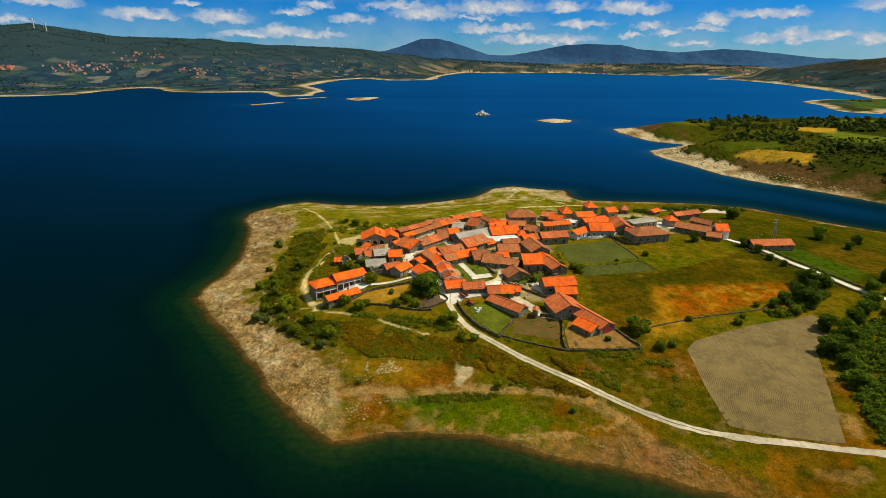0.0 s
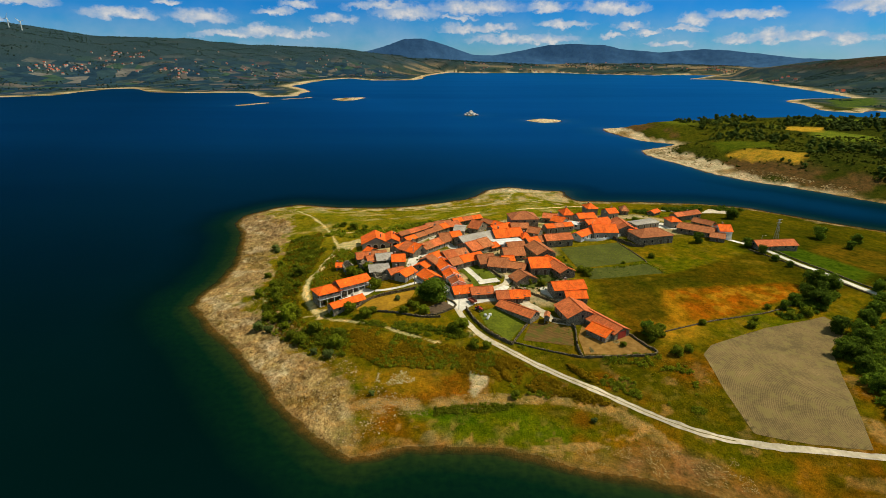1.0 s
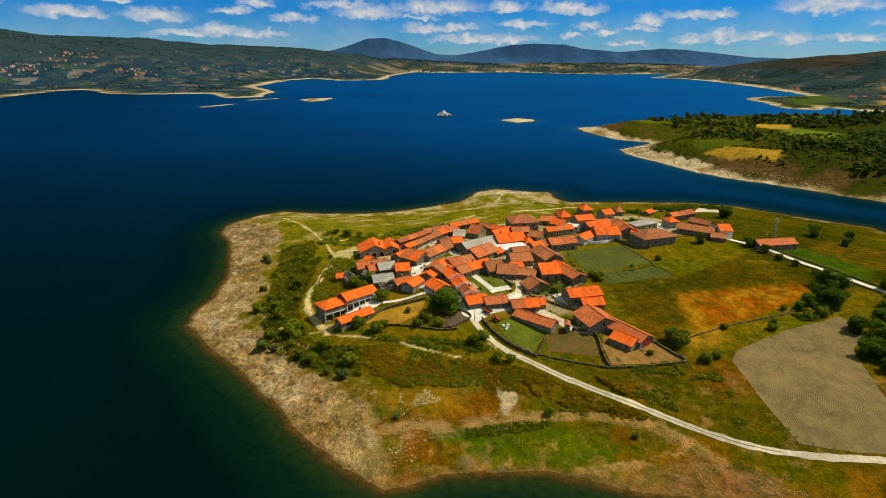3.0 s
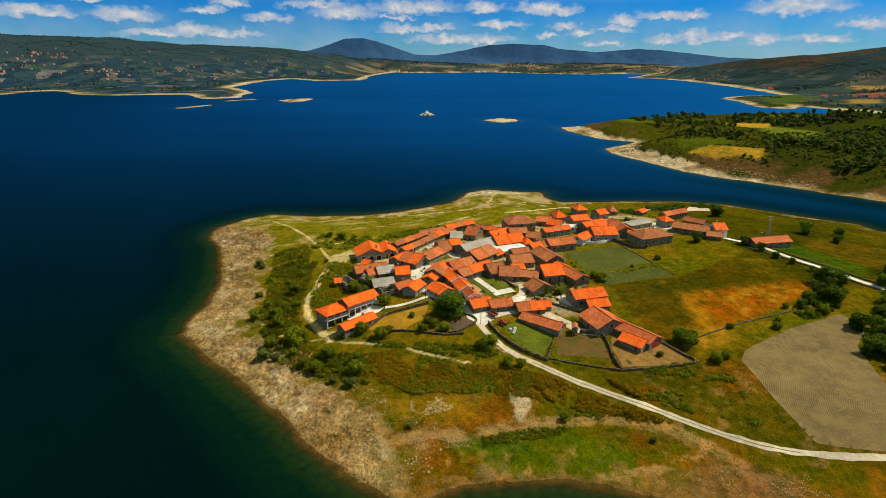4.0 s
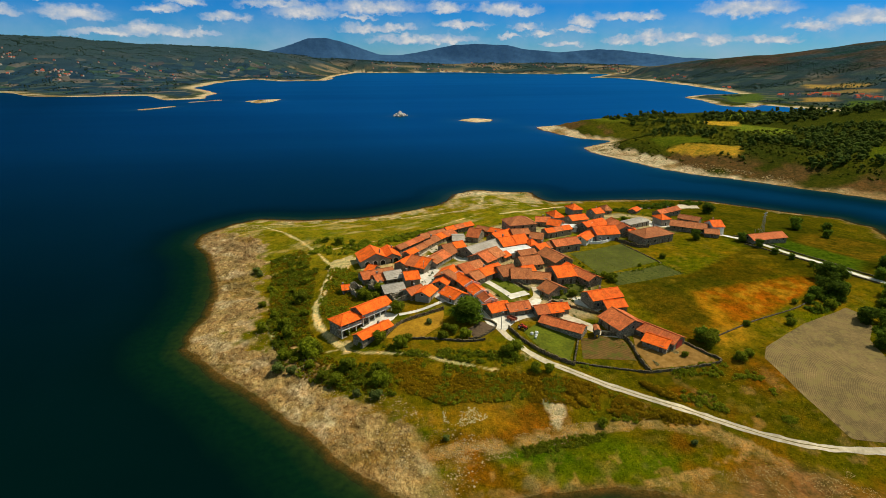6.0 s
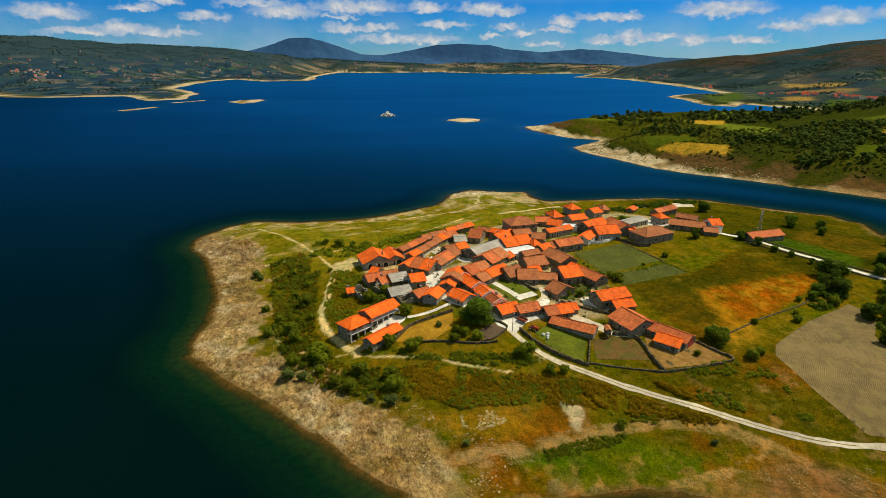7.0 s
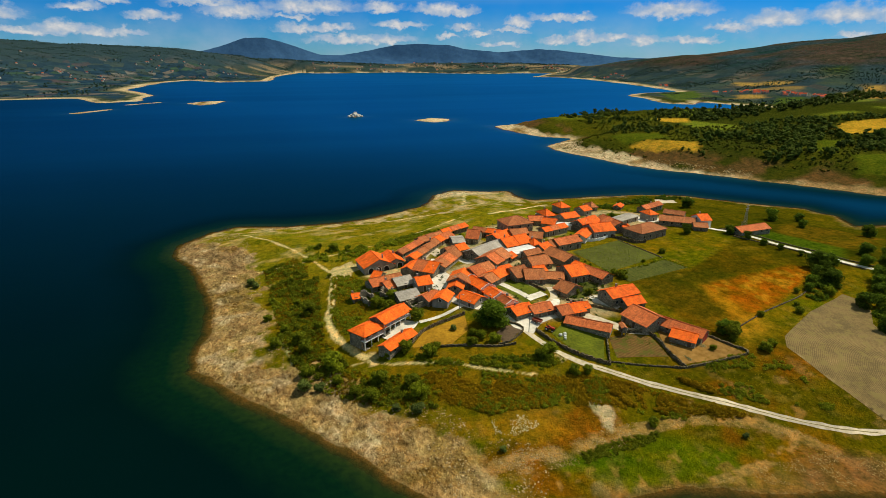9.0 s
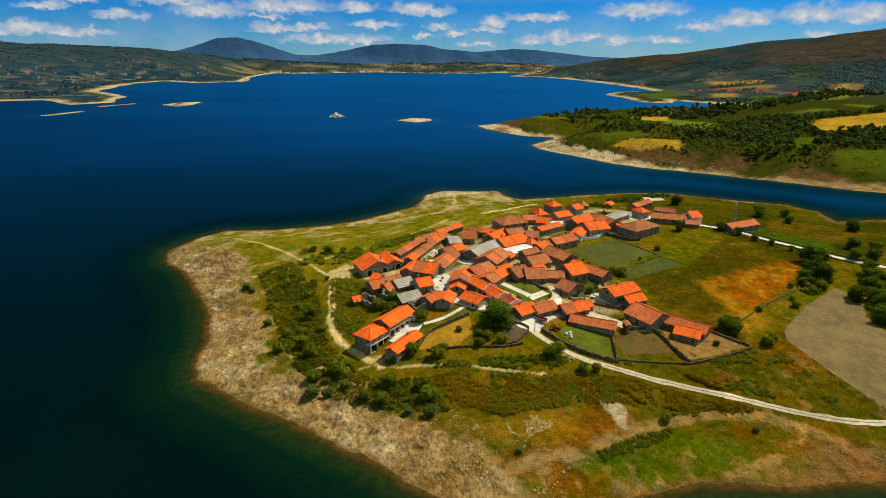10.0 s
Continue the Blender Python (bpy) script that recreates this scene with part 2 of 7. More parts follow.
VERGE = mottled("dusty_grass_strip", (0.10, 0.085, 0.02), (0.22, 0.17, 0.06), 1.4, 0.95, 0.15, 0.4, 0.05)
# near-black colour that stands for the shade inside the arches
ARCH_SHADE = mottled("painted_arch_shade", (0.020, 0.017, 0.014), (0.04, 0.034, 0.028), 1.5, 0.95, 0.1, 0.0)
glass, g_nt, g_b = material("dark_window_glass", 0.08, 0.5)
g_b.inputs["Base Color"].default_value = (0.02, 0.025, 0.03, 1)
BARK = mottled("grey_brown_bark", (0.07, 0.05, 0.035), (0.16, 0.12, 0.085), 5.0, 0.95, 0.15, 0.6, 0.04)


def foliage(name, dark, light, vary=0.25):
    m, nt, b = material(name, 0.9, 0.05)
    geo = node(nt, "ShaderNodeNewGeometry")
    c = ramp(nt, geo.outputs["Random Per Island"], [(0.0, dark), (0.75, light), (1.0, tuple(1.35 * v for v in light))])
    c = blend(nt, c, ramp(nt, grain(nt, 0.05, 2.0, 0.5, "Object"), [(0.3, (0.7, 0.75, 0.7)), (0.7, (1.2, 1.15, 1.1))]), 1.0, "MULTIPLY")
    info = node(nt, "ShaderNodeObjectInfo")
    c = blend(nt, c, ramp(nt, info.outputs["Random"], [(0.0, (1 - vary, 1 - vary, 1 - vary)), (1.0, (1 + vary, 1 + vary, 1))]), 1.0, "MULTIPLY")
    nt.links.new(c, b.inputs["Base Color"])
    through_leaf = node(nt, "ShaderNodeBsdfTranslucent")
    nt.links.new(c, through_leaf.inputs["Color"])
    mix = node(nt, "ShaderNodeMixShader", {"Fac": 0.52})
    nt.links.new(b.outputs[0], mix.inputs[1])
    nt.links.new(through_leaf.outputs[0], mix.inputs[2])
    nt.links.new(mix.outputs[0], nt.nodes["Material Output"].inputs["Surface"])
    return m


LEAF_OAK = foliage("oak_leaves", (0.055, 0.092, 0.008), (0.140, 0.200, 0.018))
LEAF_WILLOW = foliage("grey_willow_leaves", (0.08, 0.11, 0.025), (0.20, 0.24, 0.07))
LEAF_BROOM = foliage("broom_scrub", (0.120, 0.150, 0.008), (0.250, 0.275, 0.018))
LEAF_HEATH = foliage("heather_scrub", (0.185, 0.118, 0.004), (0.350, 0.220, 0.010))
LEAF_PINE = foliage("far_pine_and_oak", (0.062, 0.090, 0.018), (0.112, 0.145, 0.030))
LEAF_TUFT = foliage("grass_blades", (0.20, 0.165, 0.006), (0.42, 0.30, 0.03))
LEAF_WOODSCRUB = foliage("olive_woodland_scrub", (0.080, 0.092, 0.012), (0.140, 0.150, 0.020))
# far leaves blued: distance haze mixed into their colour
LEAF_FAR = foliage("haze_blue_pine_woods", (0.036, 0.072, 0.070), (0.060, 0.102, 0.092))
STRAW = foliage("pale_straw", (0.30, 0.24, 0.13), (0.58, 0.50, 0.32))
LEAF_CROP = foliage("dull_potato_leaves", (0.085, 0.105, 0.008), (0.150, 0.170, 0.014))
LEAF_VINE = foliage("garden_leaves", (0.03, 0.06, 0.008), (0.09, 0.14, 0.02))


def rubble(name, dark, light):
    m, nt, b = material(name, 0.95, 0.12)
    geo = node(nt, "ShaderNodeNewGeometry")
    c = ramp(nt, geo.outputs["Random Per Island"], [(0.0, dark), (0.7, light), (1.0, tuple(1.35 * v for v in light))])
    c = blend(nt, c, ramp(nt, grain(nt, 2.5, 4.0), [(0.3, (0.7, 0.7, 0.7)), (0.7, (1.2, 1.2, 1.2))]), 1.0, "MULTIPLY")
    nt.links.new(c, b.inputs["Base Color"])
    return m


TAN_ROCK = rubble("warm_tan_rubble", (0.20, 0.125, 0.040), (0.46, 0.33, 0.135))
ROCK = rubble("granite_rubble_stones", (0.20, 0.130, 0.052), (0.38, 0.275, 0.130))


# ---- lie of the land: shorelines in plan, metres ----
VILLAGE_SHORE = [(60, 95), (44, 101), (32, 104.5), (20, 108), (7, 112), (-6, 113), (-15, 112.5), (-29, 109.3), (-37, 117), (-47, 127),
                 (-58, 139.5), (-67, 151), (-76, 163), (-85, 172.5), (-93, 181), (-101, 191), (-102.5, 199), (-99.5, 214), (-101, 233),
                 (-104.5, 252), (-114, 284), (-124, 298), (-124, 316), (-113, 331), (-102, 340), (-76, 334), (-46, 334), (-26, 339),
                 (-3, 353), (12, 360), (23, 384), (39, 395), (57, 387), (76, 381), (73, 369), (80, 355), (106, 352), (156, 350),
                 (186, 337), (201, 319), (215, 304), (233, 289), (236, 272), (226, 252), (256, 246), (330, 215), (450, 190)]
VILLAGE_SHORE += [(900, 160), (900, -300), (250, -200), (110, 60)]
WOODED_SHORE = [(205, 757), (204, 712), (217, 641), (250, 612), (222, 590), (193, 569), (193, 525), (208, 475), (219, 435), (231, 414), (246, 404),
                (268, 370), (291, 338), (310, 308), (326, 291), (400, 262), (520, 240), (900, 215), (1500, 300), (1500, 800), (900, 880),
                (728, 783), (653, 756), (610, 771), (586, 800), (497, 835), (379, 820), (290, 780)]
EAST_SHORE = [(1400, 820), (920, 897), (834, 898), (813, 960), (795, 1076), (735, 1010), (708, 1050), (742, 1190), (770, 1310), (888, 1398), (1010, 1425), (1090, 1650),
              (1180, 1960), (1290, 2450), (1300, 2760), (1180, 2830), (1440, 3200), (1600, 3480), (2100, 3840), (3500, 4400), (5200, 4000), (5200, 700)]
FAR_SHORE = [(5200, 4600), (2200, 3900), (1730, 3560), (1400, 3640), (1270, 3500), (990, 3700), (740, 4150), (330, 4000), (154, 3950), (60, 4100),
             (-280, 4300), (-600, 4250), (-700, 5400), (5200, 5400)]
LEFT_SHORE = [(-140, 2560), (-330, 2490), (-480, 2760), (-545, 2530), (-545, 2160), (-541, 1945), (-390, 1620), (-398, 1500), (-380, 1420), (-455, 1372),
              (-560, 1560), (-720, 1530), (-833, 1560), (-985, 1740), (-1035, 1740), (-1022, 1600), (-994, 1400), (-1060, 1325), (-1150, 1310),
              (-1700, 1240), (-5200, 1200), (-5200, 5400), (-700, 5400), (40, 5400), (20, 4150), (-115, 3300)]
ISLETS = [[(-278, 1320), (-240, 1365), (-203, 1368), (-214, 1290), (-240, 1255)], [(115, 860), (145, 885), (172, 866), (160, 835), (134, 826)],
          [(-436, 1120), (-386, 1205), (-380, 1190), (-420, 1108)], [(-398, 1300), (-338, 1372), (-330, 1360), (-386, 1290)],
          [(22, 938), (34, 948), (45, 940), (33, 929)]]

# ring of hills: bearing in degrees from the camera's mid-path place, height added to fit the skyline in its view, and
# where slope and crest lie
HILL_AZ = [-75, -50, -39, -37, -34, -31, -24, -22, -19, -14, -9.6, -6.3, -2.9, 3, 10, 20, 27, 29.5, 32, 34, 37, 39, 41.5, 44, 46, 48, 50, 52, 54.3, 60, 75]
HILL_HIGH = [230, 230, 222, 234, 203, 180, 178, 158, 143, 132, 126, 113, 92, 62, 48, 46, 46, 40, 55, 72, 86, 93, 105, 117, 133, 141, 148, 160, 181, 210, 220]
HILL_FOOT = [1700, 1700, 1700, 1700, 1700, 1800, 1800, 1900, 1900, 2000, 2300, 2600, 2900, 3800, 3900, 3800, 3500, 1900, 1750, 1700, 1650, 1600, 1500, 1450, 1400, 1400, 1400, 1400, 1400, 1400, 1400]
HILL_TOP = [3860, 3860, 3860, 3860, 3860, 3860, 3860, 3860, 3870, 3870, 3870, 3900, 4000, 4600, 4680, 4680, 4600, 2985, 2985, 2985, 2985, 2985, 2985, 2985, 2985, 2985, 2985, 2985, 2985, 2985, 2985]


def shore_distance(px, py, corners):
    """Signed distance to a closed outline: positive on land."""
    best = np.full(px.shape, 1e18)
    inside = np.zeros(px.shape, bool)
    for (ax, ay), (bx, by) in zip(corners, corners[1:] + corners[:1]):
        ex, ey = bx - ax, by - ay
        s = np.clip(((px - ax) * ex + (py - ay) * ey) / (ex * ex + ey * ey), 0, 1)
        best = np.minimum(best, (px - ax - s * ex) ** 2 + (py - ay - s * ey) ** 2)
        if ay != by:
            inside ^= ((ay > py) != (by > py)) & (px < ex * (py - ay) / ey + ax)
    return np.where(inside, 1, -1) * np.sqrt(best)


def ease(v):
    v = np.clip(v, 0, 1)
    return v * v * (3 - 2 * v)


def hash_grid(ix, iy, seed):
    n = (ix.astype(np.int64) * 374761393 + iy.astype(np.int64) * 668265263 + seed * 974711) & 0x7FFFFFFF
    n = ((n ^ (n >> 13)) * 1274126177) & 0x7FFFFFFF
    return ((n ^ (n >> 16)) & 0xFFFF) / 65535.0


def fuzz(px, py, size, seed=0, octaves=3):
    """Smooth value noise from -1 to 1 with the given feature size in metres."""
    total, weight, amount = 0, 0, 1.0
    for k in range(octaves):
        u, v = px / size + 17.3 * k, py / size - 9.1 * k
        iu, iv = np.floor(u), np.floor(v)
        fu, fv = ease(u - iu), ease(v - iv)
        a, b = hash_grid(iu, iv, seed + k), hash_grid(iu + 1, iv, seed + k)
        c, d = hash_grid(iu, iv + 1, seed + k), hash_grid(iu + 1, iv + 1, seed + k)
        total = total + amount * (a + (b - a) * fu + (c - a) * fv + (a - b - c + d) * fu * fv)
        weight, amount, size = weight + amount, amount * 0.5, size * 0.5
    return total / weight * 2 - 1


def bump_at(px, py, cx, cy, rx, ry, high):
    return high * np.exp(-((px - cx) / rx) ** 2 - ((py - cy) / ry) ** 2)


def crown(px, py):
    """The knoll under the middle of the village."""
    return bump_at(px, py, 2, 196, 44, 36, 1.4)


def land(px, py):
    """Height of the ground over the lake, and the inland distance."""
    px, py = np.asarray(px, float), np.asarray(py, float)
    wob = 1.6 * fuzz(px, py, 14, 3) + 0.95 * fuzz(px, py, 3.8, 5, 3)
    far = np.hypot(px, py) / 1000
    dv = shore_distance(px, py, VILLAGE_SHORE) + wob
    dw = shore_distance(px, py, WOODED_SHORE) + 2 * wob
    broad = 12 * fuzz(px, py, 120, 3, 2)
    de = shore_distance(px, py, EAST_SHORE) + broad
    df = shore_distance(px, py, FAR_SHORE) + broad
    dl = shore_distance(px, py, LEFT_SHORE) + broad
    di = np.full(px.shape, -1e9)
    for one in ISLETS:
        di = np.maximum(di, shore_distance(px, py, one) + wob)
    # the village tongue: a gentle dome, lower at its northern spit and over the fields
    hv = 5.0 * ease(dv / 50) + 0.3 * ease(dv / 8) + 4.0 * ease((dv - 30) / 75) - bump_at(px, py, 122, 160, 34, 30, 4.0) - bump_at(px, py, 34, 178, 24, 22, 1.2)
    hv = hv - bump_at(px, py, 40, 378, 60, 26, 1.0) * ease((dv - 8) / 30) + 0.25 * fuzz(px, py, 9, 11) * ease(dv / 20) + crown(px, py)
    hw = 1.2 * ease(dw / 14) + 14 * ease((dw - 4) / 62) + 16 * ease((px - 420) / 500)
    he = 2 * ease(de / 40) + 14 * ease(de / 500)
    hf = 2 * ease(df / 60) + 14 * ease(df / 700)
    hl = 2 * ease(dl / 40) + 22 * ease(dl / 900)
    hi = 1.6 * ease(di / 12)
    d = np.maximum.reduce([dv, dw, de, df, dl, di])
    h = np.select([dv > 0, dw > 0, de > 0, df > 0, dl > 0, di > 0], [hv, hw, he, hf, hl, hi], -9 * ease(-d / np.where(far > 0.7, 85.0, 42.0)) - 0.045 * np.minimum(-d, 8))
    # the hills that close the valley
    az, r = np.degrees(np.arctan2(px + 37, py - 22)), np.hypot(px + 37, py - 22)
    roll = fuzz(px, py, 520, 21, 4)
    deep_in = ease((r - 2500) / 1000)
    rim = np.interp(az, [8, 20], [620.0, 420.0]) * (1 - deep_in) + np.interp(az, [-10, 4], [620.0, 160.0]) * deep_in
    hills = np.interp(az, HILL_AZ, HILL_HIGH) * ease((r - np.interp(az, HILL_AZ, HILL_FOOT)) / (np.interp(az, HILL_AZ, HILL_TOP) - np.interp(az, HILL_AZ, HILL_FOOT)))
    h = h + np.where(d > 0, hills * ease(d / rim) * (1 + 0.10 * roll) + 4.5 * fuzz(px, py, 130, 23, 3) * ease((r - 1500) / 700) * ease((d - 60) / 200) + 5 * roll * ease((r - 1200) / 900) * ease(d / 150), 0)
    return h, d, dv


# ---- the ground, one sheet to the horizon ----
def lines(low, high, fine_low, fine_high, step, growth):
    """Grid lines: an even step inside, then widening steps out to the ends."""
    out = list(np.arange(fine_low, fine_high + 1e-6, step))
    at, gap = out[-1], step
    while at < high:
        gap = max(min(gap * 1.012, 1.0) if gap < 1.0 else gap, step, growth * abs(at) - 2.0)
        at += gap
        out.append(at)
    at, gap, left = fine_low, step, []
    while at > low:
        gap = max(step, gap * 1.035, growth * abs(at) * 0.8)
        at -= gap
        left.append(at)
    return np.array(left[::-1] + out)


GX = lines(-5200, 5200, -126, 60, 0.62, 0.022)
GY = lines(-420, 5420, 94, 345, 0.66, 0.019)
MX, MY = np.meshgrid(GX, GY)
HEIGHT, INLAND, TONGUE = land(MX, MY)


def bare_rock(x, y, dv):
    """Where the village shore is bare granite, 0 to 1, with a ragged inner edge."""
    n2, n3 = fuzz(x, y, 9, 33), fuzz(x, y, 2.6, 35, 3)
    west = ease((-(x + 27)) / 11)
    wide = 4 + 14 * ease((-(x + 16)) / 22) * ease((330 - y) / 40) + 6 * ease((y - 230) / 40) * ease((320 - y) / 20) * (x < -60) + 9 * n2 + 5 * n3
    shore = ease((wide - dv) / 4.5) * (dv > -1.5)
    return shore * np.clip(0.18 + 0.82 * west + 0.6 * (y > 300), 0, 1)


def crags(x, y):
    """Ledges and blocks of weathered granite, in metres."""
    ledge = 1 - np.abs(fuzz(x + 3 * fuzz(x, y, 8, 72), y, 7.5, 71, 3)) * 1.6
    return 0.6 * ledge + 0.5 * fuzz(x, y, 2.4, 73, 2) + 0.42 * fuzz(x + y, 0.6 * (y - x), 1.5, 74, 2) + 0.5 * np.floor(1.5 * fuzz(x, y, 5, 75, 2)) / 1.5


BARE = bare_rock(MX, MY, TONGUE)
HEIGHT = HEIGHT + BARE * ease((TONGUE + 0.5) / 5) * 0.85 * crags(MX, MY)
HEIGHT = np.where(TONGUE > 0.4, np.maximum(HEIGHT, 0.07 * np.minimum(TONGUE, 6)), HEIGHT)


def ground(x, y):
    """Height of the sheet at a place, between its grid points."""
    i = int(np.clip(np.searchsorted(GX, x) - 1, 0, len(GX) - 2))
    j = int(np.clip(np.searchsorted(GY, y) - 1, 0, len(GY) - 2))
    u, v = (x - GX[i]) / (GX[i + 1] - GX[i]), (y - GY[j]) / (GY[j + 1] - GY[j])
    a, b, c, d = HEIGHT[j, i], HEIGHT[j, i + 1], HEIGHT[j + 1, i], HEIGHT[j + 1, i + 1]
    return float(a + (b - a) * u + (c - a) * v + (a - b - c + d) * u * v)


def inside(px, py, corners):
    px, py = np.asarray(px, float), np.asarray(py, float)
    hit = np.zeros(px.shape, bool)
    for (ax, ay), (bx, by) in zip(corners, corners[1:] + corners[:1]):
        if ay != by:
            hit ^= ((ay > py) != (by > py)) & (px < (bx - ax) * (py - ay) / (by - ay) + ax)
    return hit


def near(px, py, corners, soft):
    """1 inside an outline, fading over a soft edge."""
    return ease(shore_distance(px, py, corners) / soft + 0.5)


DRY_MEADOW = [(71.8, 188.0), (68.7, 176.8), (65.9, 165.7), (76.3, 165.5), (93.2, 172.6), (128.8, 191.6), (124.0, 197.6), (96.2, 193.0)]
FOOTPATHS = [([(-52, 178), (-57, 187), (-60, 194), (-61.3, 205), (-59.5, 212), (-58, 228), (-56, 238), (-51.3, 246.7), (-44.3, 248.9)], 1.15), ([(-57, 244), (-64, 264), (-72, 281), (-81, 297), (-96, 321)], 0.55),
             ([(-56, 176.5), (-51, 176.2), (-45, 172.2), (-36, 169.6), (-29, 166), (-22, 161), (-17, 158), (-9, 154)], 0.45), ([(-77, 199), (-74.5, 191), (-73, 184)], 0.4), ([(42, 376), (37.4, 366.8), (34.3, 354.3), (26.7, 339.5), (16.8, 330.2), (7.5, 327.4), (-20, 326)], 0.8), ([(23.4, 348.7), (38.3, 339), (52, 343), (65.9, 351)], 0.6), ([(35.2, 309.8), (51.6, 313.9), (80, 333.7)], 1.2),
             ([(-96, 262), (-70, 262), (-40, 268), (-12, 286), (20, 310)], 0.35)]
CLEARINGS = [[(-60, 240), (-55, 251), (-48, 253), (-43, 243), (-51, 236), (-56, 233)], [(-55, 180), (-50, 178.5), (-45, 172.5), (-48, 171), (-53, 173.5)], [(-44, 236), (-35, 235.5), (-26, 240), (-22, 234), (-33, 228), (-42, 231)], [(-2, 157), (1.5, 161), (3.5, 158), (1, 154)]]
MEADOW = [(51, 198), (78.3, 201.9), (129.1, 230.8), (149.1, 189.2), (126, 190), (72.8, 187.8), (67.4, 172.1), (71.3, 158.9), (53.1, 158.1), (51, 171.4)]
HEATH_NEAR = [(-38, 164.8), (-29.9, 164.2), (-11.7, 154.3), (-2.7, 152), (4.3, 151), (12.3, 146.8), (26.3, 138), (41.9, 125.9), (33.9, 125.9), (14.1, 132.1), (6.1, 139.3), (-7.9, 141.9), (-25, 143.4), (-36, 152.3)]
SCRUB_WEST = [(-84.1, 262.4), (-70.2, 269.7), (-62.2, 242.3), (-62.7, 223.8), (-63.2, 195.9), (-60, 182.3), (-52, 168.1), (-38, 164.8), (-38, 150.2), (-58, 160), (-70, 172), (-77.1, 200.4), (-80.1, 232.3)]
SCRUB_NORTH = [(-70.3, 264.2), (-50.3, 255), (-42.1, 257.8), (-25.8, 265.7), (0.9, 282.3), (3.1, 291.3), (-21.6, 278.8), (-48.2, 267.3), (-64.4, 279.9)]
DRY_PATCH = [(-23.9, 144.5), (-5.9, 141.3), (-0, 132.1), (-8, 127), (-24, 131.1)]
SAND_PATCH = [(-0.3, 141.4), (4.5, 142), (5.3, 138.3), (4.3, 135.2), (1.2, 131.1), (0.2, 133.1), (1.3, 136.2)]
OCHRE_FIELDS = [[(240, 494), (262, 490), (296, 460), (275, 437), (250, 458)], [(385, 655), (435, 652), (395, 602), (372, 620)], [(470, 483), (558, 536), (700, 540), (560, 449), (490, 462)],
                [(1090, 1300), (1196, 1290), (1200, 1185), (1157, 1127)], [(1178, 1082), (1396, 1090), (1274, 1001)], [(154.4, 235.6), (181.8, 254.2), (203.7, 243.4), (206.9, 220.6), (178.7, 210.1), (165.4, 209.2)]]
GREEN_FIELDS = [[(246, 530), (300, 527), (285, 490), (262, 492), (242, 500)], [(366, 369), (418, 361), (400, 322), (353, 314), (332, 336)], [(413, 444), (436, 436), (369, 387), (354, 392)], [(871, 1254), (1043, 1310), (900, 1136), (800, 1130)],
                [(135.5, 233.3), (152.4, 242.8), (165.4, 209.2), (149.3, 195.4), (143.5, 209.4)]]
STONY_BANDS = [([(-30, 128), (-10.9, 127.8), (-1, 129.9), (7.6, 130.2), (14.2, 129.9), (24, 129.4), (31, 126.9), (38.8, 123.6), (43.4, 118.8), (46.7, 113.7), (48.4, 108.3)], 1.8),
               ([(44.5, 118.5), (37.7, 115.5), (31.5, 113.5), (23.2, 112.9), (15.6, 112.1), (11.2, 112.3)], 1.2), ([(94, 119), (98, 116), (96, 112)], 1.6)]
SPIT_TIP = [(22.4, 387.9), (40.8, 393.3), (58.9, 385.5), (67.8, 374.3), (52.7, 374.7), (38, 373.1), (24.3, 376.6)]
OPEN_MEADOW = [(225, 540), (240, 470), (300, 470), (350, 555), (370, 634), (420, 716), (379, 800), (290, 765), (240, 690), (245, 620)]
AMBER = [(-41, 151), (-28, 144.5), (-14, 140), (-9, 133), (-20, 131), (-29, 134.5), (-38, 145)]
BARE_SOUTH = [(36.9, 112.7), (45.4, 114.2), (56, 108), (60, 97), (43.5, 102.9), (33.4, 106.9)]
LUSH = [(-13, 126.2), (0.7, 127.8), (11.6, 127.8), (10.6, 124.5), (1.9, 120.8), (-7.8, 121.7), (-13.2, 122.9)]
HILL_MEADOW = [(1460, 1371), (1525, 1332), (1318, 1138), (1254, 1182)]
YELLOW_PATCH = [(63.5, 164.2), (76.3, 165.6), (76.1, 158.8), (59.2, 151.5)]
DARK_STRIP = [(48, 199), (62, 196), (70, 184), (68, 170), (57, 166), (50, 180)]
DUSTY = [(-45, 236), (-20, 262), (10, 278), (50, 290), (100, 300), (120, 280), (116, 257), (80, 252), (52, 246), (40, 236), (42, 205), (30, 178), (5, 180), (-16, 194), (-22, 215)]
PATH_SCRUB = [(-57, 240), (-50, 238), (-44, 228), (-47, 205), (-55, 192), (-59, 196), (-60, 210)]
EAST_FIELDS = [((0.30, 0.20, 0.06), [(1247, 1475), (1289, 1305), (1252, 1248), (1202, 1402)]), ((0.052, 0.085, 0.018), [(874, 1316), (1061, 1400), (862, 1140), (762, 1112)]),
               ((0.30, 0.19, 0.05), [(1331, 1133), (1377, 1107), (1323, 1072), (1280, 1083)]), ((0.048, 0.078, 0.016), [(999, 1059), (1077, 1054), (795, 814), (902, 979)]), ((0.26, 0.17, 0.05), [(964, 1152), (1030, 1141), (970, 1063), (909, 1074)])]
GREEN_SOUTH = [(-18, 126), (-2, 129.1), (14, 126), (29.7, 116.6), (25.7, 111.6), (2, 114.9), (-14, 116)]


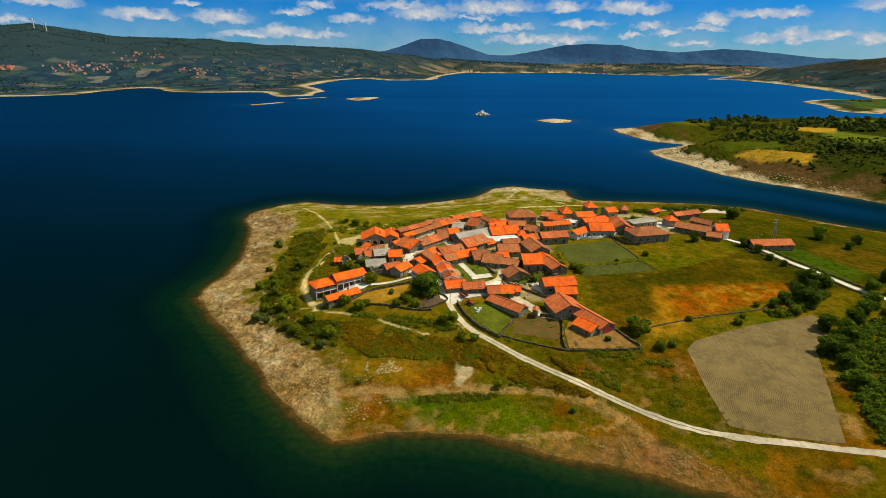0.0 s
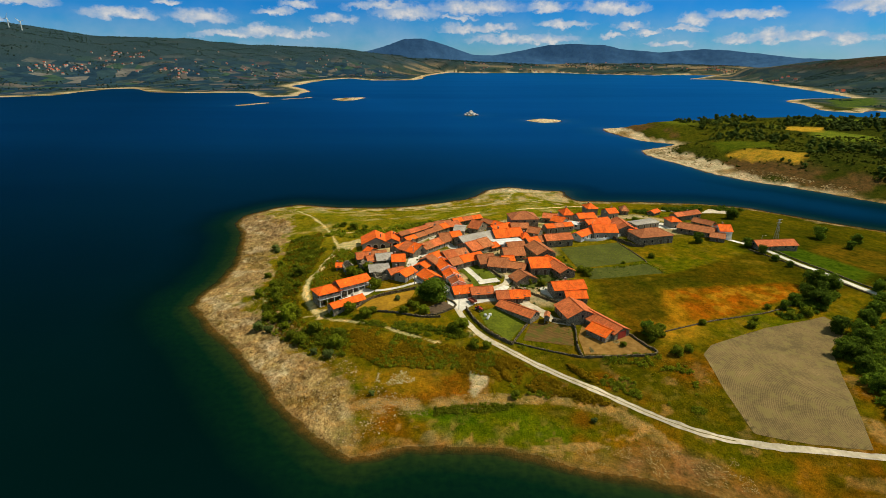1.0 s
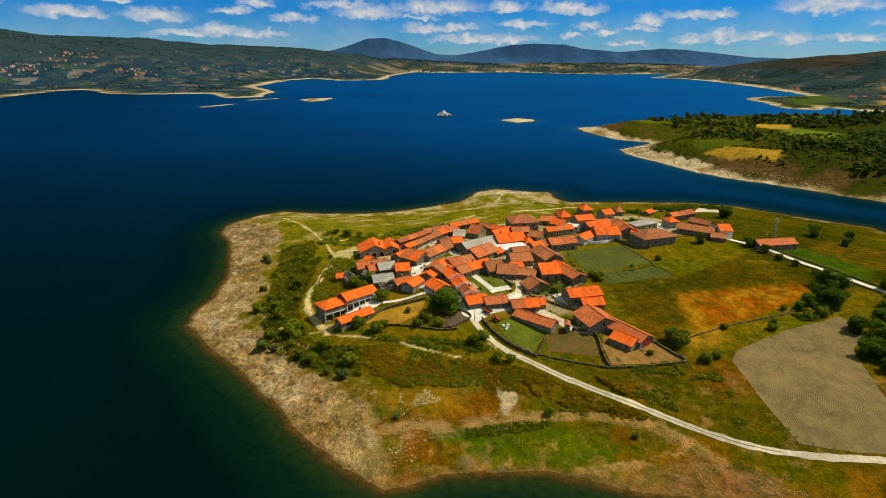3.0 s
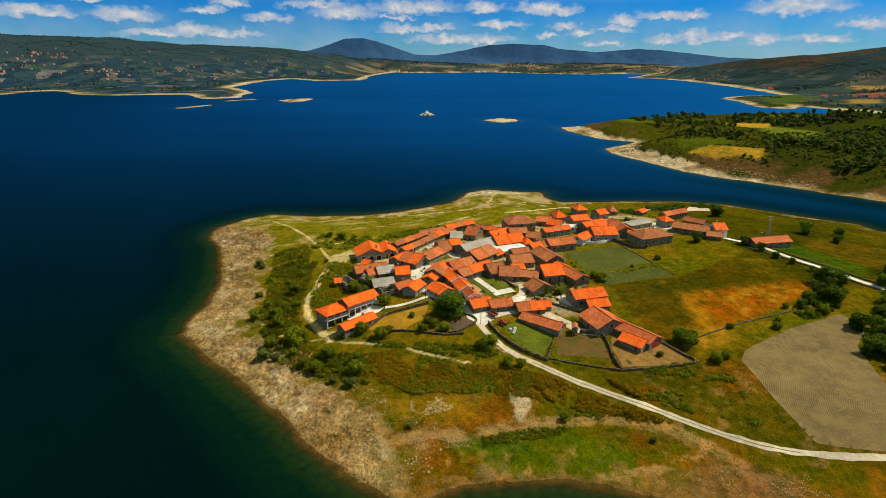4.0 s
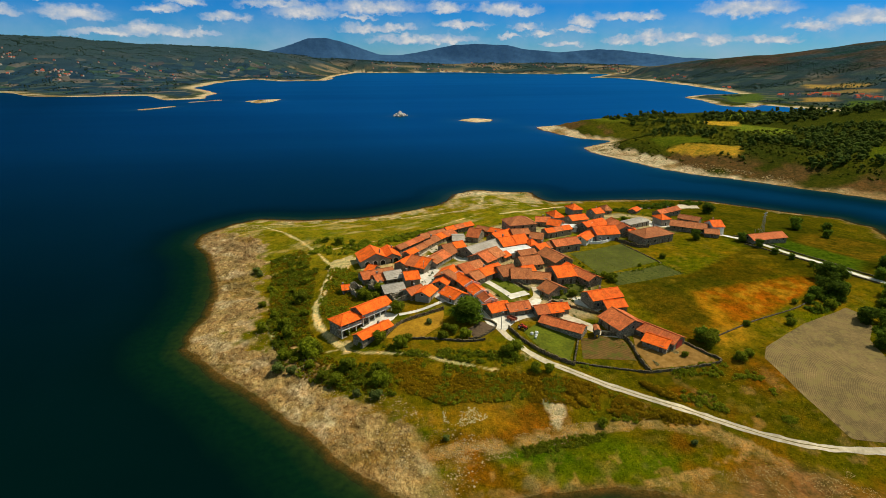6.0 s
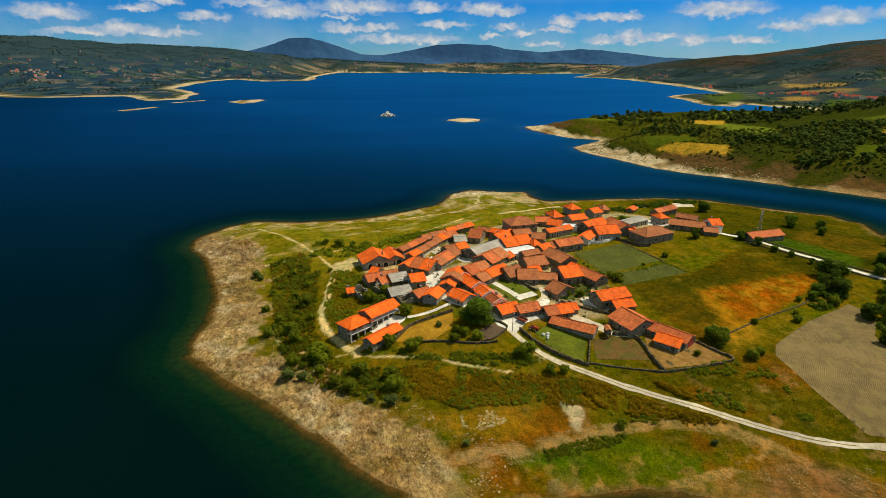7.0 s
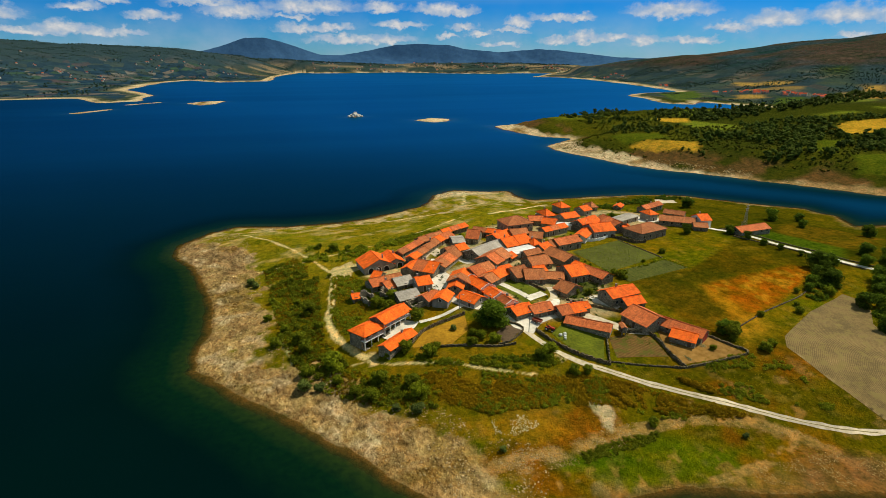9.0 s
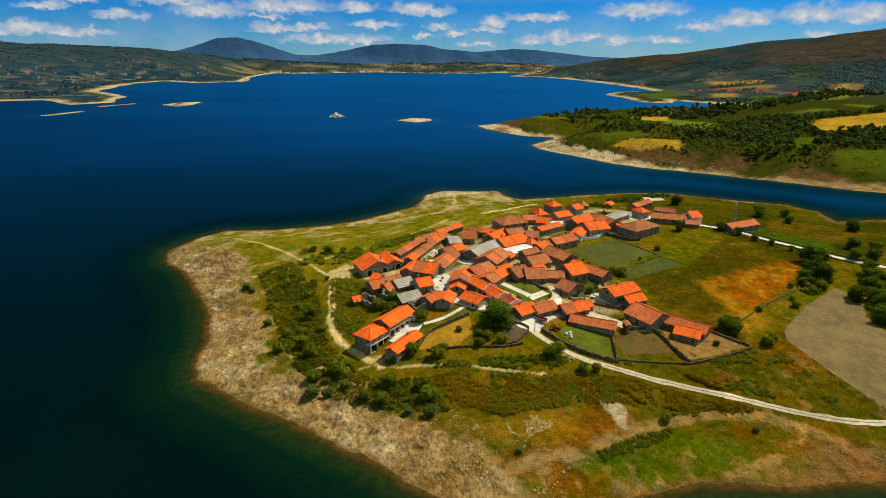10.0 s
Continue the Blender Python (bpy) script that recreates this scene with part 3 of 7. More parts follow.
def ground_colour():
    x, y, d, dv = MX, MY, INLAND, TONGUE
    n1, n2, n3, n4 = fuzz(x, y, 26, 31), fuzz(x, y, 7, 33), fuzz(x, y, 2.3, 35, 2), fuzz(x, y, 190, 37, 4)
    col = np.zeros(x.shape + (3,))

    def lay(colour, amount):
        a = np.clip(amount, 0, 1)[..., None]
        col[:] = col * (1 - a) + np.array(colour) * a

    lay((0.125, 0.098, 0.003), np.ones_like(x))
    lay((0.082, 0.092, 0.002), ease(n1 * 1.4 + 0.42))
    lay((0.165, 0.105, 0.004), (0.8 - 0.35 * ease((y - 225) / 30)) * ease((n2 + 0.6 * n1) * 1.6))
    lay((0.072, 0.056, 0.002), 0.75 * ease((x - 8) / 25) * ease((165 - y) / 20) * (0.8 + 0.5 * n1))
    lay((0.20, 0.14, 0.02), 0.4 * ease((n3 - 0.25) * 3))

    def trail(points, half):
        best = np.full(x.shape, 1e9)
        for (ax, ay), (bx, by) in zip(points, points[1:]):
            u = np.clip(((x - ax) * (bx - ax) + (y - ay) * (by - ay)) / ((bx - ax) ** 2 + (by - ay) ** 2), 0, 1)
            best = np.minimum(best, np.hypot(x - ax - u * (bx - ax), y - ay - u * (by - ay)))
        return ease((half + 0.55 * n3 + 0.35 * n2 - np.abs(best + 0.5 * n2)) / 0.7 + 0.45)

    village = dv > 0
    # the village tongue
    lay((0.26, 0.076, 0.003), near(x, y, DRY_MEADOW, 3) * (0.9 + 0.4 * n2 + 0.3 * n3))
    lay((0.38, 0.20, 0.012), 0.55 * near(x, y, DRY_MEADOW, 5) * ease((fuzz(x, y, 4, 91, 3) - 0.12) * 4))
    lay((0.34, 0.18, 0.008), near(x, y, DRY_MEADOW, 5) * ease((80 - x + 6 * n2) / 9) * 0.7)
    lay((0.066, 0.049, 0.002), near(x, y, MEADOW, 4) * (1 - near(x, y, DRY_MEADOW, 9)) * (0.8 + 0.5 * n1))
    lay((0.038, 0.040, 0.002), 0.95 * ease((x - 118) / 12) * ease((y - 185) / 10) * (0.8 + 0.5 * n1))
    patch = near(x, y, MEADOW, 7) * (1 - 0.8 * near(x, y, DRY_MEADOW, 12))
    lay((0.135, 0.070, 0.003), 0.65 * patch * ease(fuzz(x, y, 34, 81, 4) * 3))
    lay((0.032, 0.038, 0.002), 0.75 * patch * ease(fuzz(x, y, 28, 83, 4) * 3))
    lay((0.17, 0.115, 0.008), 0.6 * patch * ease((fuzz(x, y, 12, 85, 3) - 0.3) * 4))
    lay((0.072, 0.054, 0.003), 0.85 * near(x, y, DARK_STRIP, 5) * (0.85 + 0.3 * n2))
    lay((0.150, 0.095, 0.004), near(x, y, HEATH_NEAR, 5) * (0.75 + 0.5 * n2))
    lay((0.130, 0.110, 0.003), near(x, y, SCRUB_WEST, 5) * (0.75 + 0.5 * n2))
    lay((0.185, 0.105, 0.008), near(x, y, DRY_PATCH, 7) * (0.8 + 0.5 * n2))
    lay((0.170, 0.062, 0.003), 0.8 * village * ease((158 - y) / 20) * ease((fuzz(x, y, 16, 87, 4) + 0.12) * 2.5))
    lay((0.095, 0.085, 0.002), 0.8 * village * ease((158 - y) / 15) * ease((x + 5) / 15) * ease((fuzz(x, y, 11, 93, 4) - 0.02) * 3.5))
    lay((0.27, 0.155, 0.045), 0.55 * village * ease((150 - y) / 15) * ease((fuzz(x, y, 5, 95, 4) - 0.22) * 6))
    lay((0.075, 0.105, 0.002), near(x, y, GREEN_SOUTH, 6) * (0.7 + 0.6 * n2))
    lay((0.23, 0.128, 0.005), 0.85 * near(x, y, AMBER, 5) * (0.75 + 0.5 * n2 + 0.3 * n3))
    lay((0.19, 0.090, 0.004), 0.8 * village * ease((x - 10) / 10) * ease((128 - y) / 8) * ease((fuzz(x, y, 14, 107, 3) + 0.05) * 3))
    lay((0.215, 0.180, 0.010), 0.55 * village * ease((y - 215) / 40) * ease((70 - x) / 20) * (0.85 + 0.5 * n2))
    lay((0.38, 0.20, 0.012), 0.9 * near(x, y, YELLOW_PATCH, 6) * (0.8 + 0.5 * n2))
    for one in OCHRE_FIELDS[-1:]:
        lay((0.130, 0.078, 0.005), near(x, y, one, 8) * (0.5 + 0.7 * n2))
    for one in GREEN_FIELDS[-1:]:
        lay((0.050, 0.082, 0.004), near(x, y, one, 6))
    lay((0.070, 0.066, 0.003), 0.8 * near(x, y, PATH_SCRUB, 5) * (0.8 + 0.5 * n2))
    streaky = fuzz((x + y * 0.45) * 0.4, (y - x * 0.45) * 1.2, 11, 97, 4)
    lay((0.40, 0.31, 0.12), 0.6 * village * ease((y - 262) / 14) * ease((70 - x) / 20) * ease((streaky + 0.5 * n2 - 0.16) * 4))
    lay((0.150, 0.150, 0.006), 0.5 * village * ease((y - 250) / 14) * ease((80 - x) / 20) * ease((fuzz(x, y, 18, 99, 3) + 0.1) * 3))
    lay((0.40, 0.32, 0.19), 0.85 * near(x, y, DUSTY, 6) * ease((n2 + 0.35) * 2.5))
    west = ease((-(x + 22)) / 14)
    rock = BARE * village
    lay((0.35, 0.245, 0.110), rock * (1 + 0.2 * n3))
    lay((0.27, 0.19, 0.115), 0.7 * rock * ease((y - 250) / 40) * (0.8 + 0.5 * n2))
    lay((0.135, 0.088, 0.042), rock * ease((n2 + 0.5 * n3 - 0.05) * 3) * 0.55)
    lay((0.42, 0.345, 0.225), rock * ease((fuzz(x, y, 7, 77, 4) - 0.10) * 4) * 0.75)
    lay((0.16, 0.105, 0.018), rock * ease((fuzz(x, y, 13, 79, 3) - 0.14) * 4) * 0.6)
    lay((0.15, 0.10, 0.04), village * ease((1.6 - dv) / 1.2) * 0.7)
    for line, half in FOOTPATHS:
        lay((0.62, 0.50, 0.24), 0.95 * trail(line, half))
    for one in CLEARINGS:
        lay((0.52, 0.41, 0.20), 0.9 * ease((shore_distance(x, y, one) - 0.6 + 2.6 * n2 + 2.4 * n3) / 1.2 + 0.4))
    lay((0.19, 0.105, 0.02), village * ease((2.5 - dv + 2 * n3) / 3) * (1 - np.clip(west, 0, 1)) * 0.6)
    stony = village * ease((0.6 * n2 + n3 - 0.35) * 8) * ease((16 - dv) / 8) * (y < 150)
    lay((0.30, 0.175, 0.050), 0.45 * stony)
    lay((0.19, 0.100, 0.028), 0.45 * village * ease((x - 22) / 16) * ease((9 - dv + 6 * n2) / 7) * (y < 150))
    lay((0.62, 0.55, 0.42), near(x, y, SPIT_TIP, 5) * (0.75 + 0.6 * n2))
    for line, half in STONY_BANDS:
        lay((0.36, 0.215, 0.070), 0.7 * trail(line, half) * ease((n3 + 0.5 * n2 + 0.45) * 2.5))
    lay((0.19, 0.100, 0.036), 0.8 * near(x, y, BARE_SOUTH, 5) * (0.75 + 0.5 * n2 + 0.4 * n3))
    lay((0.055, 0.095, 0.002), 0.85 * near(x, y, LUSH, 4) * (0.8 + 0.5 * n2))
    lay((0.48, 0.37, 0.22), ease((shore_distance(x, y, SAND_PATCH) + 0.8 * n3) / 1.0 + 0.5))
    lay((0.40, 0.31, 0.17), 0.8 * village * (y > 325) * ease((n2 + 0.1) * 2.5) * (x < 90))
    # other land
    r = np.hypot(x, y)
    other = (d > 0) & ~village
    az_c = np.degrees(np.arctan2(x + 37, y - 22))
    lay((0.046, 0.052, 0.005), other * 0.9)
    lay((0.030, 0.038, 0.005), other * ease((n4 + 0.65) * 2.2) * 0.9)
    lay((0.28, 0.17, 0.020), other * ease((fuzz(x, y, 120, 41, 2) - 0.42) * 9) * ease((d - 25) / 10))
    lay((0.11, 0.14, 0.014), other * ease((fuzz(x, y, 100, 43, 2) - 0.40) * 9) * ease((d - 25) / 10))
    # haze put into the soil colour: land turns bluer with distance
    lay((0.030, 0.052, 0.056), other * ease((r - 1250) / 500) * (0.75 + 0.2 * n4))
    lay((0.25, 0.185, 0.115), other * (y > 3100) * (az_c > -6) * ease((fuzz(x * 0.5, y, 110, 49, 2) - 0.02) * 8) * ease((d - 40) / 20) * 0.85)
    lay((0.070, 0.072, 0.005), 0.85 * other * near(x, y, OPEN_MEADOW, 30) * (0.8 + 0.5 * n1))
    lay((0.115, 0.062, 0.026), 0.75 * other * (r < 950) * ease((52 - d) / 16) * ease((fuzz(x, y, 26, 109, 3) - 0.0) * 4))
    for one in OCHRE_FIELDS[:-1]:
        lay((0.42, 0.25, 0.025), near(x, y, one, 3) * (0.85 + 0.3 * n1))
    for one in GREEN_FIELDS[:-1]:
        lay((0.064, 0.084, 0.006), near(x, y, one, 6))
    beach = 17 + 13 * fuzz(x, y, 60, 45) + 9 * fuzz(x, y, 14, 46) * (r < 950) + 15 * ease((240 - x) / 20) * (y > 400) * (r < 900) + np.clip((r - 900) / 60, 0, 22)
    lay((0.30, 0.205, 0.10), other * ease((beach - d) / 9))
    lay((0.50, 0.42, 0.29), other * ease((beach - d) / 9) * ease((fuzz(x, y, 30, 53, 3) - 0.02 + 0.5 * ease((r - 1000) / 200) - 0.5 * ease((x - 270) / 50) * (r < 950)) * 4))
    lay((0.10, 0.09, 0.03), other * ease((beach - d) / 9) * ease((fuzz(x, y, 12, 59, 3) - 0.25) * 4) * ease((d - 4) / 4))
    lay((0.56, 0.47, 0.33), 0.85 * other * ease((beach - d) / 7) * ease((262 - x) / 14) * (y > 380) * (r < 900) * ease((fuzz(x, y, 18, 89, 3) + 0.35) * 3))
    # hillsides far off: dark pine painted haze-blue, heath and bare stone
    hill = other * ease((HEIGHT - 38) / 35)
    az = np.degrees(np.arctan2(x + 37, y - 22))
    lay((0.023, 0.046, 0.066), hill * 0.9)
    heath = hill * ease((az - 20) / 8)
    lay((0.060, 0.046, 0.040), heath * ease((fuzz(x, y, 210, 55, 4) + 0.35) * 2.5))
    lay((0.050, 0.066, 0.016), near(x, y, HILL_MEADOW, 40))
    # lake bed
    lay((0.20, 0.14, 0.06), d < 0)
    lay((0.06, 0.07, 0.03), ease((-HEIGHT - 2.0) / 4))
    east = np.zeros_like(x)
    for colour, one in EAST_FIELDS:
        amount = near(x, y, one, 14)
        lay(colour, amount)
        east = np.maximum(east, amount)
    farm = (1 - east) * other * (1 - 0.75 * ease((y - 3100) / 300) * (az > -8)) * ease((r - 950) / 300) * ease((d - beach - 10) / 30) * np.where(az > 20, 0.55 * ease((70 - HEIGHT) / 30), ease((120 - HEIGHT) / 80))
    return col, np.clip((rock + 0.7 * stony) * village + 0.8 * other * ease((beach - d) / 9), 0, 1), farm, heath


def sheet(name, px, py, pz, keep=None):
    """A grid mesh from arrays; keep: which cells are there."""
    rows, cols = px.shape
    at = np.arange(rows * cols).reshape(rows, cols)
    quads = np.stack([at[:-1, :-1], at[:-1, 1:], at[1:, 1:], at[1:, :-1]], -1).reshape(-1, 4)
    co = np.stack([px, py, pz], -1).reshape(-1, 3)
    used = np.arange(len(co))
    if keep is not None:
        quads = quads[keep.reshape(-1)]
        used = np.unique(quads)
        back = np.full(len(co), -1)
        back[used] = np.arange(len(used))
        quads, co = back[quads], co[used]
    return solid(name, co, quads), used


def solid(name, co, faces, smooth=True):
    """A mesh from arrays of corners and of equal-sided faces."""
    me = bpy.data.meshes.new(name)
    n, k = faces.shape
    me.vertices.add(len(co))
    me.vertices.foreach_set("co", np.asarray(co, np.float32).ravel())
    me.loops.add(n * k)
    me.loops.foreach_set("vertex_index", faces.astype(np.int32).ravel())
    me.polygons.add(n)
    me.polygons.foreach_set("loop_start", np.arange(0, n * k, k, dtype=np.int32))
    me.polygons.foreach_set("use_smooth", np.full(n, smooth))
    me.update(calc_edges=True)
    return me


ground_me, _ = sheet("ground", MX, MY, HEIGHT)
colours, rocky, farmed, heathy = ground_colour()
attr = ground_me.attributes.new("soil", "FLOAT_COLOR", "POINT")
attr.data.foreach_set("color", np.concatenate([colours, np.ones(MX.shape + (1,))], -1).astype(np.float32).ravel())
attr = ground_me.attributes.new("stony", "FLOAT", "POINT")
attr.data.foreach_set("value", rocky.astype(np.float32).ravel())
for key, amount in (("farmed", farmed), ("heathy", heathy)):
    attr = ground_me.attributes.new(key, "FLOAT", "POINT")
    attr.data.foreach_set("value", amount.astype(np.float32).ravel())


def ground_material():
    m, nt, b = material("grass_earth_and_granite", 1.0, 0.0)
    soil, stony = node(nt, "ShaderNodeAttribute", attribute_name="soil"), node(nt, "ShaderNodeAttribute", attribute_name="stony")
    fine, tuft = grain(nt, 1.7, 7.0, 0.75), grain(nt, 0.45, 5.0, 0.7)
    c = blend(nt, soil.outputs["Color"], ramp(nt, fine, [(0.30, (0.62, 0.66, 0.60)), (0.5, (1.03, 1.03, 1.0)), (0.70, (1.45, 1.36, 1.25))]), 1.0, "MULTIPLY")
    c = blend(nt, c, ramp(nt, tuft, [(0.34, (0.62, 0.70, 0.60)), (0.5, (1.05, 1.04, 1.0)), (0.64, (1.42, 1.30, 1.15))]), 1.0, "MULTIPLY")
    speck = grain(nt, 0.16, 6.0, 0.68)
    c = blend(nt, c, ramp(nt, speck, [(0.36, (0.62, 0.74, 0.62)), (0.5, (1, 1, 1)), (0.64, (1.30, 1.10, 1.0))]), 1.0, "MULTIPLY")
    # bare granite: ledges running up the slope, broken into blocks and rubble, each of its own tone
    co = node(nt, "ShaderNodeTexCoord")
    warp = node(nt, "ShaderNodeTexNoise", {"Scale": 0.5, "Detail": 4.0})
    nt.links.new(co.outputs["Object"], warp.inputs["Vector"])
    bent = node(nt, "ShaderNodeVectorMath", {1: (1.6, 1.6, 1.6)}, operation="MULTIPLY_ADD")
    nt.links.new(warp.outputs["Color"], bent.inputs[0])
    nt.links.new(co.outputs["Object"], bent.inputs[2])
    ledges = node(nt, "ShaderNodeMapping", {"Rotation": (0, 0, radians(38)), "Scale": (1.25, 0.75, 1.0)})
    nt.links.new(bent.outputs[0], ledges.inputs["Vector"])
    craggy = node(nt, "ShaderNodeTexNoise", {"Scale": 0.8, "Detail": 10.0, "Roughness": 0.72})
    nt.links.new(ledges.outputs["Vector"], craggy.inputs["Vector"])
    slab = ramp(nt, craggy.outputs["Fac"], [(0.35, (0.32, 0.26, 0.19)), (0.44, (0.82, 0.77, 0.68)), (0.55, (1.14, 1.12, 1.07)), (0.67, (1.5, 1.48, 1.42))])
    for scale, low, high in ((0.35, 0.76, 1.2), (1.1, 0.78, 1.2)):
        block = node(nt, "ShaderNodeTexVoronoi", {"Scale": scale, "Randomness": 1.0})
        nt.links.new(ledges.outputs["Vector"], block.inputs["Vector"])
        tone = node(nt, "ShaderNodeSeparateColor")
        nt.links.new(block.outputs["Color"], tone.inputs["Color"])
        slab = blend(nt, slab, ramp(nt, tone.outputs["Red"], [(0.0, (low, low * 0.97, low * 0.93)), (1.0, (high, high, high))]), 1.0, "MULTIPLY")
    crack = node(nt, "ShaderNodeTexVoronoi", {"Scale": 0.9, "Randomness": 1.0}, feature="DISTANCE_TO_EDGE")
    nt.links.new(ledges.outputs["Vector"], crack.inputs["Vector"])
    slab = blend(nt, slab, ramp(nt, crack.outputs["Distance"], [(0.01, (0.70, 0.64, 0.56)), (0.07, (1, 1, 1))]), 1.0, "MULTIPLY")
    c = blend(nt, c, blend(nt, blend(nt, soil.outputs["Color"], c, 0.45), slab, 1.0, "MULTIPLY"), stony.outputs["Fac"])
    # far country: a mosaic of woods, small fields and pasture, in haze-blued colours
    farm, heath = node(nt, "ShaderNodeAttribute", attribute_name="farmed"), node(nt, "ShaderNodeAttribute", attribute_name="heathy")
    lots = node(nt, "ShaderNodeMapping", {"Rotation": (0, 0, radians(24)), "Scale": (0.024, 0.013, 0.0)})
    nt.links.new(co.outputs["Object"], lots.inputs["Vector"])
    cell = node(nt, "ShaderNodeTexVoronoi", {"Scale": 1.0, "Randomness": 0.95})
    nt.links.new(lots.outputs["Vector"], cell.inputs["Vector"])
    pick = node(nt, "ShaderNodeSeparateColor")
    nt.links.new(cell.outputs["Color"], pick.inputs["Color"])
    fields = nt.nodes.new("ShaderNodeValToRGB")
    fields.color_ramp.interpolation = "CONSTANT"
    for _ in range(5):
        fields.color_ramp.elements.new(0.5)
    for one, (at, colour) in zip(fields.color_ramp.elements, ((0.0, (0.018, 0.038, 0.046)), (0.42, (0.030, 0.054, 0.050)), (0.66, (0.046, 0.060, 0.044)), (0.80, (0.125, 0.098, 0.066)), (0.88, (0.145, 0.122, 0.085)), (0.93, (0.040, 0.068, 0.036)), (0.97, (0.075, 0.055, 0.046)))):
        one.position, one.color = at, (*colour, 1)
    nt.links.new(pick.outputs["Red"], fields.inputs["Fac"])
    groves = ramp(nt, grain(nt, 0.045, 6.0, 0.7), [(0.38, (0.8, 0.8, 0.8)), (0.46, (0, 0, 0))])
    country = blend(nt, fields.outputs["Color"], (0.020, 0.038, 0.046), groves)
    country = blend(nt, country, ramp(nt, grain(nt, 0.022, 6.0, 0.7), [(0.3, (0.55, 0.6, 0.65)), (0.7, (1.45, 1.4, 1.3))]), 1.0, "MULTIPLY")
    # blue multiplier paints distance haze over the mosaic
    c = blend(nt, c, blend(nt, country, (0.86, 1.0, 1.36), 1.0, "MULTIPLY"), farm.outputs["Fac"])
    # heath hill: bracken brown, gorse green and pale outcrops
    moor = ramp(nt, grain(nt, 0.011, 8.0, 0.68), [(0.36, (0.45, 0.75, 0.55)), (0.46, (0.85, 0.95, 0.85)), (0.56, (1.1, 1.0, 1.0)), (0.66, (1.4, 1.25, 1.2))])
    moor = blend(nt, moor, ramp(nt, grain(nt, 0.06, 6.0, 0.7), [(0.40, (0.55, 0.62, 0.60)), (0.55, (1, 1, 1)), (0.64, (1.3, 1.3, 1.3)), (0.74, (2.6, 2.6, 2.7))]), 1.0, "MULTIPLY")
    c = blend(nt, c, blend(nt, c, moor, 1.0, "MULTIPLY"), heath.outputs["Fac"])
    nt.links.new(c, b.inputs["Base Color"])
    rise = blend(nt, fine, craggy.outputs["Fac"], stony.outputs["Fac"])
    relief(nt, b, rise, 1.0, 0.6)
    return m


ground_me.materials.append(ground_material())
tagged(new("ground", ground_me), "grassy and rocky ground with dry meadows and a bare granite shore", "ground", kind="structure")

# ---- the lake ----
WX, WY, WH = MX[::2, ::2], MY[::2, ::2], HEIGHT[::2, ::2]
deep = np.clip(-WH, 0, None)
low = WH < 0.6
cells = low[:-1, :-1] | low[:-1, 1:] | low[1:, 1:] | low[1:, :-1]
water_me, used = sheet("water", WX, WY, np.zeros_like(WX), cells)
attr = water_me.attributes.new("depth", "FLOAT", "POINT")
attr.data.foreach_set("value", deep.reshape(-1)[used].astype(np.float32))


